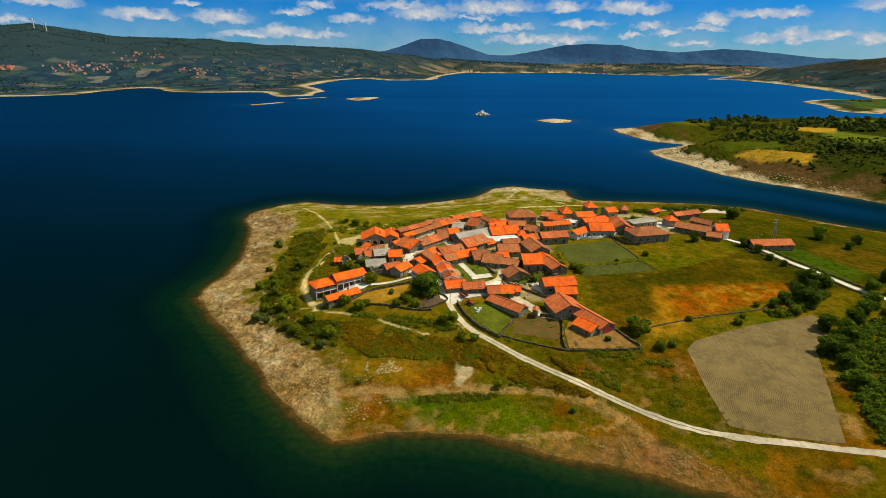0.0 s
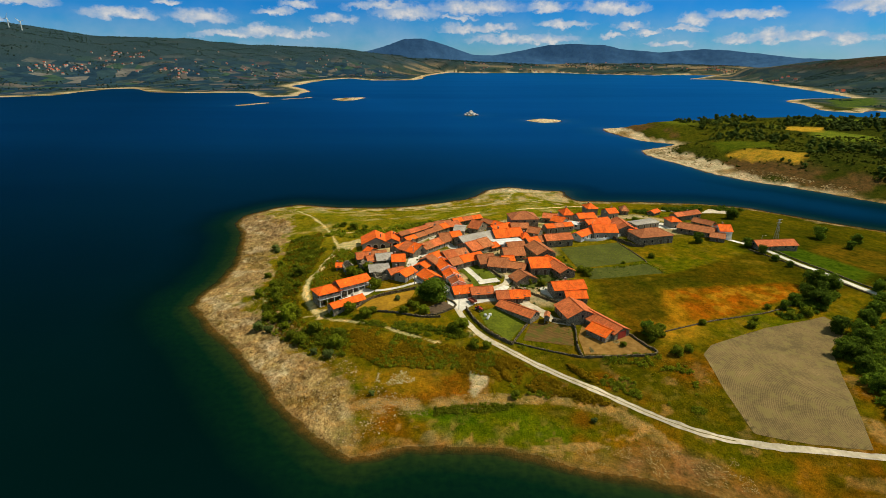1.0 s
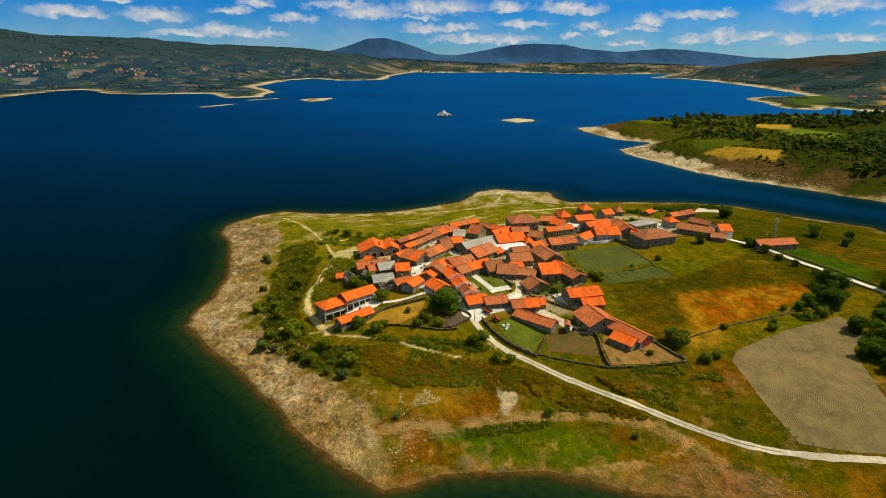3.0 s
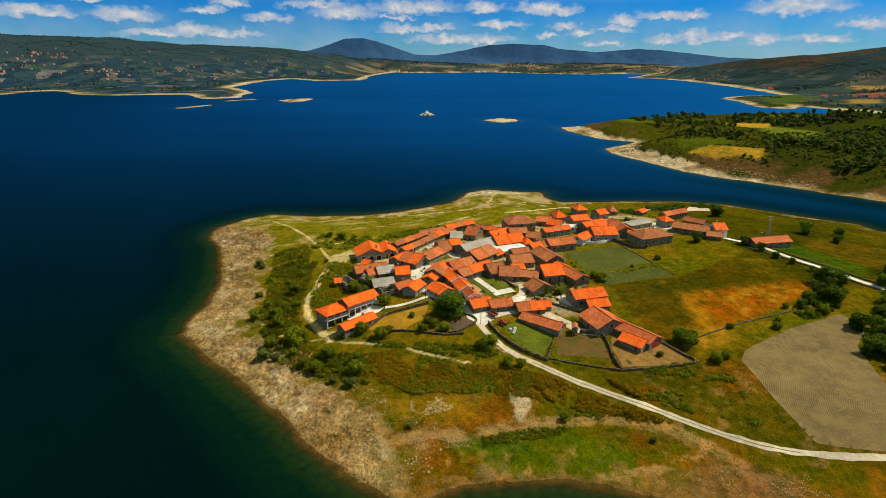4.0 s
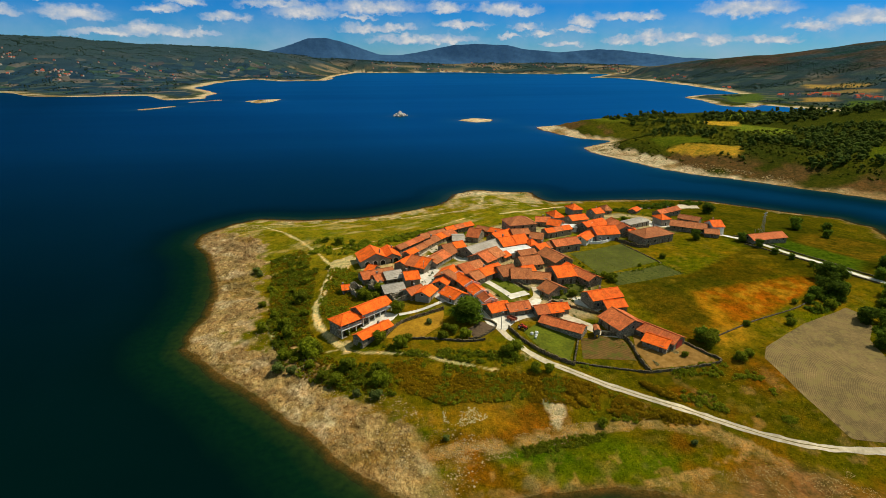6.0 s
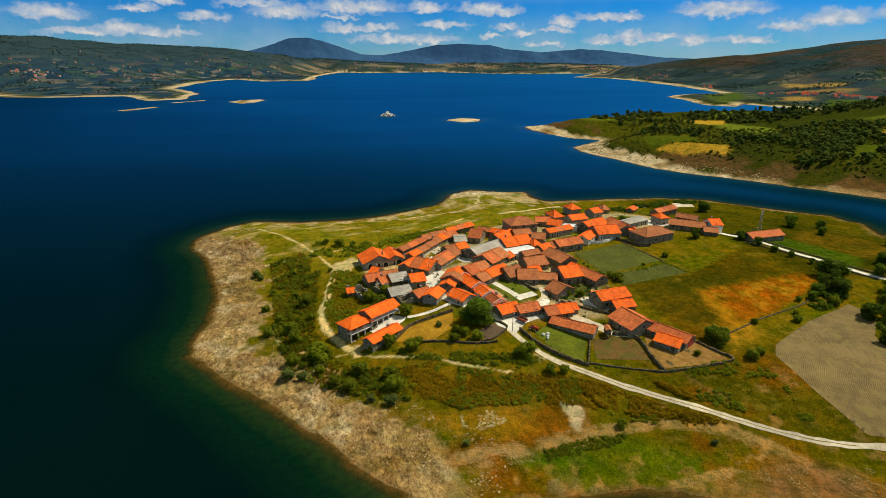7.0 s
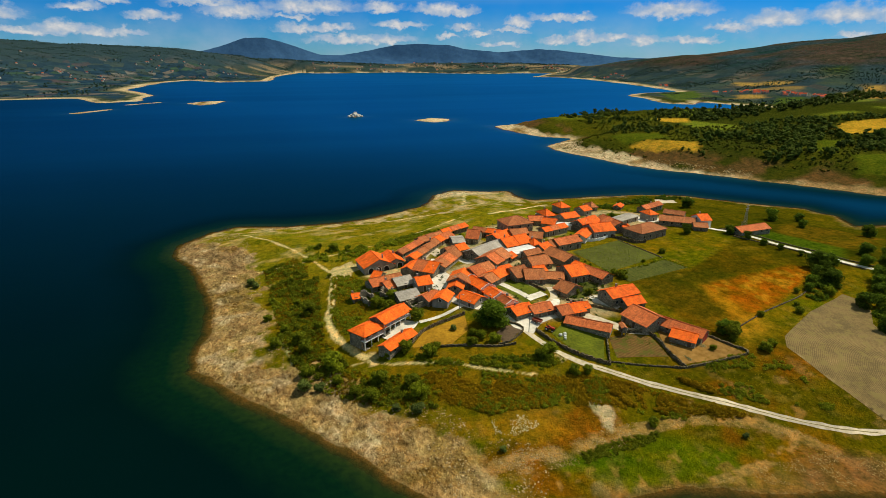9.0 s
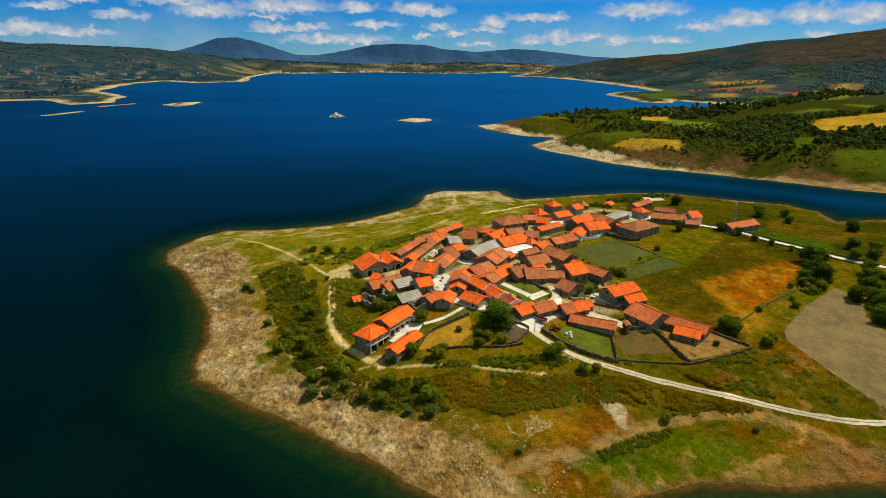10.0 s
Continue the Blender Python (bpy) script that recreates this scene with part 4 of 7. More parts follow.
def water_material():
    """Dark green water body over a brown bed, and a sky reflection painted blue, which grows at flat angles, varies
    with the breeze and dims by position.
    """
    m, nt, b = material("deep_lake_water", 0.9, 0.0)
    depth = node(nt, "ShaderNodeAttribute", attribute_name="depth")
    part_deep = node(nt, "ShaderNodeMath", {1: 0.16}, operation="MULTIPLY")
    nt.links.new(depth.outputs["Fac"], part_deep.inputs[0])
    tint = ramp(nt, grain(nt, 0.006, 4.0), [(0.35, (0.0002, 0.0056, 0.0048)), (0.65, (0.0003, 0.0076, 0.0064))])
    bed = ramp(nt, part_deep.outputs[0], [(0.0, (0.050, 0.034, 0.006)), (0.02, (0.026, 0.025, 0.003)), (0.07, (0.011, 0.020, 0.0015)), (0.24, (0.0016, 0.0085, 0.0008)), (0.8, (0.0, 0.0, 0.0))])
    bed = blend(nt, bed, ramp(nt, grain(nt, 0.5, 5.0), [(0.3, (0.55, 0.6, 0.6)), (0.7, (1.4, 1.35, 1.3))]), 1.0, "MULTIPLY")
    c = blend(nt, tint, bed, 1.0, "ADD")
    nt.links.new(c, b.inputs["Base Color"])
    co = node(nt, "ShaderNodeTexCoord")
    ripple = node(nt, "ShaderNodeTexNoise", {"Scale": 0.8, "Detail": 5.0, "Roughness": 0.65})
    nt.links.new(co.outputs["Object"], ripple.inputs["Vector"])
    bump = node(nt, "ShaderNodeBump", {"Strength": 0.35, "Distance": 0.3})
    nt.links.new(ripple.outputs["Fac"], bump.inputs["Height"])
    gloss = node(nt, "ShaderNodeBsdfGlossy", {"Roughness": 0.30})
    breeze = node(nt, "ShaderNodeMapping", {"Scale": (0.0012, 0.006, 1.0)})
    nt.links.new(co.outputs["Object"], breeze.inputs["Vector"])
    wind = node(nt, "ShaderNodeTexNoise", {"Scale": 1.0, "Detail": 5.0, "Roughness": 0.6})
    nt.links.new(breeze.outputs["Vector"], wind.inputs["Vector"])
    water_at = node(nt, "ShaderNodeSeparateXYZ")
    nt.links.new(co.outputs["Object"], water_at.inputs["Vector"])
    # reflection brightness painted by position: weaker to the left, close by and far off
    gloss_by_side = node(nt, "ShaderNodeMapRange", {1: -260.0, 2: 230.0, 3: 0.42, 4: 0.86})
    slant = node(nt, "ShaderNodeMath", {1: 0.36}, operation="MULTIPLY_ADD")
    nt.links.new(water_at.outputs["Y"], slant.inputs[0])
    nt.links.new(water_at.outputs["X"], slant.inputs[2])
    offshore = node(nt, "ShaderNodeMath", {1: 52.0}, operation="SUBTRACT")
    nt.links.new(slant.outputs[0], offshore.inputs[0])
    nt.links.new(offshore.outputs[0], gloss_by_side.inputs[0])
    near_dim = node(nt, "ShaderNodeMapRange", {1: 140.0, 2: 620.0, 3: 0.42, 4: 1.0})
    nt.links.new(water_at.outputs["Y"], near_dim.inputs[0])
    gloss_dim = node(nt, "ShaderNodeMath", operation="MULTIPLY")
    nt.links.new(gloss_by_side.outputs[0], gloss_dim.inputs[0])
    far_dim = node(nt, "ShaderNodeMapRange", {1: 650.0, 2: 1500.0, 3: 1.0, 4: 0.76})
    nt.links.new(water_at.outputs["Y"], far_dim.inputs[0])
    spread = node(nt, "ShaderNodeMath", operation="MULTIPLY")
    nt.links.new(near_dim.outputs[0], spread.inputs[0])
    nt.links.new(far_dim.outputs[0], spread.inputs[1])
    nt.links.new(spread.outputs[0], gloss_dim.inputs[1])
    # blue sky reflection put into the gloss colour itself
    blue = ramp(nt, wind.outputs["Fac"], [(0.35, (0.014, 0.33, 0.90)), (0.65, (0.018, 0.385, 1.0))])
    # the painted reflection also fades over the near shallows
    shallow_dim = node(nt, "ShaderNodeMapRange", {1: 0.0, 2: 9.0, 3: 0.12, 4: 1.0})
    nt.links.new(depth.outputs["Fac"], shallow_dim.inputs[0])
    beyond = node(nt, "ShaderNodeMapRange", {1: 240.0, 2: 440.0, 3: 0.0, 4: 1.0})
    nt.links.new(water_at.outputs["Y"], beyond.inputs[0])
    shore_dim = node(nt, "ShaderNodeMath", operation="MAXIMUM")
    nt.links.new(shallow_dim.outputs[0], shore_dim.inputs[0])
    nt.links.new(beyond.outputs[0], shore_dim.inputs[1])
    gloss_share = node(nt, "ShaderNodeMath", operation="MULTIPLY")
    nt.links.new(gloss_dim.outputs[0], gloss_share.inputs[0])
    nt.links.new(shore_dim.outputs[0], gloss_share.inputs[1])
    nt.links.new(blend(nt, blue, gloss_share.outputs[0], 1.0, "MULTIPLY"), gloss.inputs["Color"])
    nt.links.new(bump.outputs["Normal"], gloss.inputs["Normal"])
    fres = node(nt, "ShaderNodeFresnel", {"IOR": 1.28})
    body = node(nt, "ShaderNodeMixShader")
    nt.links.new(fres.outputs[0], body.inputs["Fac"])
    nt.links.new(b.outputs[0], body.inputs[1])
    nt.links.new(gloss.outputs[0], body.inputs[2])
    clear = node(nt, "ShaderNodeBsdfTransparent", {"Color": (0.85, 0.75, 0.55, 1)})
    murk = node(nt, "ShaderNodeMapRange", {1: 0.0, 2: 0.30, 3: 0.15, 4: 1.0})
    nt.links.new(depth.outputs["Fac"], murk.inputs[0])
    mix = node(nt, "ShaderNodeMixShader")
    nt.links.new(murk.outputs[0], mix.inputs["Fac"])
    nt.links.new(clear.outputs[0], mix.inputs[1])
    nt.links.new(body.outputs[0], mix.inputs[2])
    nt.links.new(mix.outputs[0], nt.nodes["Material Output"].inputs["Surface"])
    return m


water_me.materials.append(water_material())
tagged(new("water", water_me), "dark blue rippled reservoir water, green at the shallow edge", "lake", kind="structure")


# ---- mountains that close the view ----
PEAK_AZ = [-13, -9.7, -7.5, -5.8, -3.8, -2.1, -0.7, 1, 2.9, 4.9, 6.6, 8.7, 10.3, 12.4, 15.6, 17.1, 20.6, 24.3, 26.1, 28.8, 31.7, 34.7, 42, 60]
PEAK_HIGH = [120, 135, 152, 190, 247, 250, 222, 178, 127, 121, 141, 175, 201, 209, 200, 170, 145, 168, 160, 136, 106, 96, 90, 90]
m_az, m_t = np.meshgrid(np.linspace(-13, 60, 420), np.linspace(0, 1, 26))
m_r = 4560 + 190 * m_t
m_x, m_y = -37 + m_r * np.sin(np.radians(m_az)), 22 + m_r * np.cos(np.radians(m_az))
m_h = np.interp(m_az, PEAK_AZ, PEAK_HIGH)
m_rough = fuzz(m_x, m_y, 160, 61, 4)
m_z = 40 + (m_h - 40) * ease(m_t * 0.5) * 2 + m_rough * 22 * np.sin(np.pi * np.clip(m_t, 0, 1)) + 2.2 * fuzz(m_x, m_y, 30, 63, 2)
m_z[0] -= 60
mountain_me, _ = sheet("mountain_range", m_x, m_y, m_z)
# the blue is distance haze painted into the base colour
mountain, m_nt, m_b = material("haze_painted_mountain", 1.0, 0.0)
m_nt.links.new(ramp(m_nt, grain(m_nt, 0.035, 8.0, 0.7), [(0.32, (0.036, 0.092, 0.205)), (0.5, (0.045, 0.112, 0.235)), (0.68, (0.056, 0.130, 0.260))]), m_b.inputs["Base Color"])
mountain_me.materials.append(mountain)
tagged(new("mountain_range", mountain_me), "distant wooded mountains beyond the far shore, painted haze-blue", "mountains", kind="structure")


# ---- building kit ----
def part(name, bm, mat, parent, label=""):
    """Links a bmesh as one mesh object under a thing or a part."""
    me = bpy.data.meshes.new(name)
    bm.to_mesh(me)
    bm.free()
    me.materials.append(mat)
    ob = new(name, me)
    ob.parent = parent
    if label:
        ob["label"] = label
    return ob


def empty(name, x, y, z, turn, label, category, group=""):
    ob = new(name)
    ob.matrix_world = pose(x, y, z, 0, 0, turn)
    return tagged(ob, label, category, group)


def box(bm, x0, x1, y0, y1, z0, z1, bevel=0.0):
    made = bmesh.ops.create_cube(bm, size=1.0, matrix=Matrix.LocRotScale(((x0 + x1) / 2, (y0 + y1) / 2, (z0 + z1) / 2), None, (x1 - x0, y1 - y0, z1 - z0)))
    if bevel:
        edges = list({e for v in made["verts"] for e in v.link_edges})
        bmesh.ops.bevel(bm, geom=edges, offset=bevel, segments=1, affect="EDGES", profile=0.5)
    return bm


def boxed(x0, x1, y0, y1, z0, z1, bevel=0.0):
    return box(bmesh.new(), x0, x1, y0, y1, z0, z1, bevel)


def prism(bm, outline, low, high, axis):
    """An outline in two coordinates, drawn out along x ('x') or y ('y') or z ('z')."""
    def at(p, d):
        return {"x": (d, p[0], p[1]), "y": (p[0], d, p[1]), "z": (p[0], p[1], d)}[axis]
    a = [bm.verts.new(at(p, low)) for p in outline]
    b = [bm.verts.new(at(p, high)) for p in outline]
    n = len(outline)
    bm.faces.new(a)
    bm.faces.new(b)
    for i in range(n):
        bm.faces.new((a[i], a[(i + 1) % n], b[(i + 1) % n], b[i]))
    bmesh.ops.recalc_face_normals(bm, faces=bm.faces[:])
    return bm


def slope_mesh(length, run, rise, thick, uneven):
    """One roof slope: a slab that falls from its ridge (y = 0) to its eave, sagging a little, ridges of tiles at its edge."""
    bm = bmesh.new()
    uv = bm.loops.layers.uv.new("roof")
    nx, ny = max(2, int(length / 1.2)), 3
    slant = math.hypot(run, rise)
    top, under = [], []
    for j in range(ny + 1):
        for i in range(nx + 1):
            u, v = i / nx, j / ny
            sag = uneven * (math.sin(3.1 * u + v) * 0.5 + random.uniform(-0.5, 0.5)) - uneven * 1.3 * math.sin(math.pi * u) * (1 - v * 0.6)
            p = (length * (u - 0.5), -run * v, -rise * v + sag)
            top.append((bm.verts.new(p), (length * u, slant * v)))
            under.append(bm.verts.new((p[0], p[1], p[2] - thick)))
    def quad(vs, uvs=None):
        f = bm.faces.new(vs)
        if uvs:
            for loop, one in zip(f.loops, uvs):
                loop[uv].uv = one
    w = nx + 1
    for j in range(ny):
        for i in range(nx):
            ids = (j * w + i, (j + 1) * w + i, (j + 1) * w + i + 1, j * w + i + 1)
            quad([top[k][0] for k in ids], [top[k][1] for k in ids])
            quad([under[k] for k in reversed(ids)])
    rim = [i for i in range(w)] + [j * w + nx for j in range(1, ny + 1)] + [ny * w + i for i in range(nx - 1, -1, -1)] + [j * w for j in range(ny - 1, 0, -1)]
    for a, b in zip(rim, rim[1:] + rim[:1]):
        quad([top[a][0], top[b][0], under[b], under[a]], [top[a][1], top[b][1], top[b][1], top[a][1]])
    return bm


def opening(kind, house_ob, x, z, wide, high, side, half, mat_frame, panel):
    """A window or door on a long wall: side -1 or 1 across the width."""
    y0, y1 = sorted((side * (half - 0.02), side * (half + 0.05)))
    bm = bmesh.new()
    for a, b, c, d in ((x - wide / 2 - 0.1, x - wide / 2, z, z + high), (x + wide / 2, x + wide / 2 + 0.1, z, z + high),
                       (x - wide / 2 - 0.1, x + wide / 2 + 0.1, z + high, z + high + 0.12), (x - wide / 2 - 0.14, x + wide / 2 + 0.14, z - 0.1, z)):
        box(bm, a, b, y0, y1, c, d)
    ob = part(kind, bm, mat_frame, house_ob)
    y0, y1 = sorted((side * (half - 0.03), side * (half + 0.015)))
    part("pane" if kind == "window" else "leaf", boxed(x - wide / 2, x + wide / 2, y0, y1, z, z + high), panel, ob)


ROOF_WORD = {"orange": "bright orange clay tiles", "red": "weathered red clay tiles", "brown": "old brown mossy tiles", "grey": "grey fibre-cement sheets", "white": "white sheet metal"}
PATCHES = {"orange": ("red", "orange", "brown"), "red": ("orange", "brown"), "brown": ("red", "orange", "brown")}
WALL_WORD = {"stone": "granite", "plaster": "whitewashed", "cement": "grey rendered"}


def house(x, y, length, width, turn, eave, style, wall="stone", hip=0.0, pitch=0.46, door=None, note="", chimney=None, name="house", veranda=False, parapet=0, gable_door=False, arches=()):
    rng = random.Random(int(x * 31 + y * 57))
    eave = max(eave - 0.45 - float(crown(x, y)), 2.0)
    z = min(ground(x + a, y + b) for a in (-2, 0, 2) for b in (-2, 0, 2))
    storeys = "two-storey" if eave > 4.3 else "low"
    ob = empty(name, x, y, z, turn, f"{storeys} {WALL_WORD[wall]} {note or 'village house'} under {ROOF_WORD[style]}", "barn" if name == "barn" else "house", "houses of the village")
    hl, hw, rise = length / 2, width / 2, pitch * width / 2
    mat = WALLS[wall]
    bm = bmesh.new()
    face = -hw + 1.7 if veranda else -hw
    if hip or veranda:
        box(bm, -hl, hl, face, hw, -1.5, eave)
    else:
        prism(bm, [(-hw, -1.5), (hw, -1.5), (hw, eave - 0.3), (0, eave + rise - 0.34), (-hw, eave - 0.3)], -hl, hl, "x")
    part("wall", bm, mat, ob)
    over = 0.48
    run = hw + over
    fall = rise * run / hw
    top = eave + rise + 0.06
    uneven = {"orange": 0.02, "white": 0.0, "grey": 0.03}.get(style, 0.06)
    if hip:
        bm = bmesh.new()
        uv = bm.loops.layers.uv.new("roof")
        r = max(hl - hw * hip, 0.15)
        eh, ez = hl + over, top - fall
        cor = [bm.verts.new(p) for p in ((-eh, -run, ez), (eh, -run, ez), (eh, run, ez), (-eh, run, ez), (-r, 0, top), (r, 0, top))]
        for ids in ((0, 1, 5, 4), (1, 2, 5), (2, 3, 4, 5), (3, 0, 4)):
            f = bm.faces.new([cor[k] for k in ids])
            n = Vector((cor[ids[1]].co - cor[ids[0]].co)).normalized()
            for loop in f.loops:
                d = loop.vert.co - cor[ids[0]].co
                loop[uv].uv = (d.dot(n), (d - n * d.dot(n)).length)
        bmesh.ops.recalc_face_normals(bm, faces=bm.faces[:])
        low = bmesh.ops.extrude_face_region(bm, geom=bm.faces[:])
        for v in low["geom"]:
            if isinstance(v, bmesh.types.BMVert):
                v.co.z -= 0.14
        bmesh.ops.recalc_face_normals(bm, faces=bm.faces[:])
        part("roof", bm, ROOFS[style], ob)
        for sx in (-1, 1):
            for sy in (-1, 1):
                d = Vector((sx * eh, sy * run, ez)) - Vector((sx * r, 0, top))
                bm = boxed(0, d.length, -0.12, 0.12, -0.03, 0.09, 0.04)
                bm.transform(Matrix.Translation((sx * r, 0, top)) @ d.to_track_quat("X", "Z").to_matrix().to_4x4())
                part("hip_cap", bm, ROOFS[style], ob)
        part("ridge_cap", boxed(-r, r, -0.14, 0.14, top - 0.04, top + 0.10, 0.04), ROOFS[style], ob)
    else:
        full = length + 2 * over * 0.7
        bays = 1 if name == "barn" or note or veranda or style in ("grey", "white") else max(1, round(length / 5.5))
        for k in range(bays):
            mid, lift = full * ((k + 0.5) / bays - 0.5), (rng.uniform(-0.10, 0.16) if bays > 1 else 0.0)
            tiles = style if bays == 1 or rng.random() < 0.62 else rng.choice(PATCHES[style])
            for side in (1, -1):
                bm = slope_mesh(full / bays + 0.02, run, fall, 0.13, uneven)
                bm.transform(Matrix.Translation((mid, 0, top + lift)) @ pose(0, 0, 0, 0, 0, 0 if side == 1 else 180))
                part("roof_slope", bm, ROOFS[tiles], ob)
            half = full / bays / 2 - 0.03
            part("ridge_cap", boxed(mid - half, mid + half, -0.13, 0.13, top + lift - 0.05, top + lift + 0.10, 0.05), ROOFS[tiles], ob)
        if veranda:
            part("gable", prism(bmesh.new(), [(-hw, eave), (hw, eave), (0, eave + rise - 0.06)], -hl, -hl + 0.3, "x"), mat, ob)
            part("gable", prism(bmesh.new(), [(-hw, eave), (hw, eave), (0, eave + rise - 0.06)], hl - 0.3, hl, "x"), mat, ob)
    if parapet:
        for at in (-hl - 0.3, hl + 0.02):
            outline = [(-hw - 0.3, eave - 0.3), (hw + 0.3, eave - 0.3), (hw + 0.3, eave + 0.15), (0, top + 0.22), (-hw - 0.3, eave + 0.15)]
            part("parapet", prism(bmesh.new(), outline, at, at + 0.28, "x"), PLASTER, ob, "white rendered fire wall")
    if arches:
        for at in arches:
            outline = [(at - 1.0, 0.1), (at + 1.0, 0.1), (at + 1.0, 1.7), (at + 0.7, 2.2), (at, 2.45), (at - 0.7, 2.2), (at - 1.0, 1.7)]
            rim = [(at + (p - at) * 1.16, 0.1 + (q - 0.1) * 1.08) for p, q in outline]
            frame_ob = part("arch", prism(bmesh.new(), rim, hl - 0.02, hl + 0.03, "x"), PLASTER, ob)
            # flat dark panel on the wall paints the shaded interior
            part("arch_shade_panel", prism(bmesh.new(), outline, hl - 0.02, hl + 0.05, "x"), ARCH_SHADE, frame_ob)
    elif not veranda and not gable_door and not hip and width > 5.0:
        for end in (-1, 1):
            if rng.random() < 0.75:
                x0, x1 = sorted((end * (hl - 0.02), end * (hl + 0.04)))
                z0 = eave - 0.55
                bm = bmesh.new()
                for a, b, c, d in ((-0.5, -0.4, z0, z0 + 0.9), (0.4, 0.5, z0, z0 + 0.9), (-0.5, 0.5, z0 + 0.9, z0 + 1.02), (-0.55, 0.55, z0 - 0.1, z0)):
                    box(bm, x0, x1, a, b, c, d)
                frame_ob = part("window", bm, CEMENT if wall == "stone" else FRAME_WHITE, ob)
                x0, x1 = sorted((end * (hl - 0.02), end * (hl + 0.015)))
                part("pane", boxed(x0, x1, -0.4, 0.4, z0, z0 + 0.9), glass, frame_ob)
    if gable_door:
        bm = bmesh.new()
        box(bm, hl - 0.02, hl + 0.09, -1.7, -0.03, -0.2, 2.4, 0.02)
        box(bm, hl - 0.02, hl + 0.09, 0.03, 1.7, -0.2, 2.4, 0.02)
        part("gate", bm, REDPAINT, ob, "faded red double gate")
    if veranda:
        slab = part("balcony", boxed(-hl, hl, -hw - 0.1, face, 2.5, 2.7), PLASTER, ob)
        part("plinth", boxed(-hl, hl, -hw - 0.1, face, -1.5, 0.0), STONE, ob)
        n = max(3, int(length / 2.4))
        for k in range(n + 1):
            cx = -hl + 0.15 + (length - 0.3) * k / n
            part("column", boxed(cx - 0.13, cx + 0.13, -hw, -hw + 0.26, 0.0, 2.5, 0.02), PLASTER, ob)
            part("column", boxed(cx - 0.13, cx + 0.13, -hw, -hw + 0.26, 2.7, eave, 0.02), PLASTER, ob)
        bm = bmesh.new()
        box(bm, -hl, hl, -hw + 0.02, -hw + 0.10, 3.58, 3.66)
        for k in range(int(length / 0.3)):
            box(bm, -hl + 0.3 * k, -hl + 0.3 * k + 0.05, -hw + 0.03, -hw + 0.08, 2.7, 3.6)
        part("railing", bm, FRAME_WHITE, slab)
    # openings on both long walls
    frame_mat = FRAME_WHITE if wall != "stone" else CEMENT
    for side in (-1, 1):
        for floor in range(2 if eave > 4.3 else 1):
            count = max(1, int(length / 3.4))
            for k in range(count):
                px = -hl + length * (k + 0.5) / count + rng.uniform(-0.3, 0.3)
                base = 0.25 + 2.65 * floor
                is_door = floor == 0 and k == rng.randrange(count)
                if rng.random() < 0.22 and not is_door:
                    continue
                half = hw if side == 1 else -face
                if is_door:
                    opening("door", ob, px, base - 0.15, 1.05, 2.05, side, half, frame_mat, door or TIMBER)
                else:
                    opening("window", ob, px, base + 0.95, 0.85, min(1.05, eave - base - 1.3), side, half, frame_mat, glass)
    if chimney or (chimney is None and style in ("orange", "red") and rng.random() < 0.4):
        cx, cy = rng.uniform(-0.6, 0.6) * hl, 0.35 * hw
        bm = boxed(cx - 0.3, cx + 0.3, cy - 0.25, cy + 0.25, eave, top + 0.55, 0.03)
        ch = part("chimney", bm, CEMENT, ob)
        part("chimney_cap", boxed(cx - 0.38, cx + 0.38, cy - 0.33, cy + 0.33, top + 0.55, top + 0.65, 0.02), CEMENT, ch)
    return ob


# ---- the village ----
house(-39.2, 242.9, 11.3, 12.6, -80, 3.4, "orange", wall="cement", note="unfinished house", chimney=True, arches=(-3.6, -0.4, 2.8))
house(-32.1, 244.2, 11.3, 7.0, -83, 3.4, "orange", wall="cement", note="unfinished house wing", arches=(-1.2, 1.6))
house(-40.0, 229.9, 3.3, 6.1, -35, 2.8, "orange")
house(-38.7, 223.2, 12.7, 7.2, 16, 3, "red")
house(-37.7, 219.4, 5.2, 6.5, 23, 2.6, "red")
house(-32.9, 220.0, 6.7, 7.2, 16, 2.8, "grey")
house(-26.3, 214.8, 5.3, 7.4, 7, 4, "orange", wall="cement")
house(-33.7, 208.1, 7.8, 7.2, 14, 3, "grey")
house(-50.2, 187.0, 8.6, 6.6, 36, 5.6, "orange", veranda=True, hip=1.0, note="veranda house")
house(-41.9, 192.7, 12.4, 6.4, 37, 5.3, "orange", veranda=True, note="veranda house wing")
house(-41.9, 180.5, 12.8, 4.4, 40, 3.6, "orange", note="roadside house", chimney=True)
house(-23.0, 253.3, 18.2, 4.2, 48, 3.2, "red")
house(-19.3, 246.2, 19.1, 4.2, 49, 3.2, "brown")
house(-10.8, 266.2, 13.8, 5.2, 30, 3.2, "brown")
house(-10.1, 258.4, 8.9, 5.6, 47, 3.2, "orange")
house(-3.7, 264.8, 6.6, 6.0, 41, 3.2, "red")
house(3.7, 276.7, 16.7, 4.7, 30, 3.4, "orange")
house(0.0, 257.0, 5.2, 9.5, -7, 3, "grey", wall="cement", pitch=0.15, note="shed")
house(8.6, 259.4, 5.5, 10.6, -29, 3.6, "red")
house(17.0, 264.9, 13.5, 4.9, -42, 3.4, "orange")
house(-5.3, 243.8, 10.3, 6.5, 21, 3, "brown")
house(-12.1, 232.9, 17.4, 6.9, 49, 3.4, "brown", wall="cement")
house(-26.1, 231.4, 9.2, 5.9, 51, 3.4, "orange")
house(-20.5, 227.4, 8.9, 10.3, -41, 3.6, "orange", wall="stone")
house(6.7, 238.0, 18.4, 9.7, 32, 3.4, "grey", note="long house")
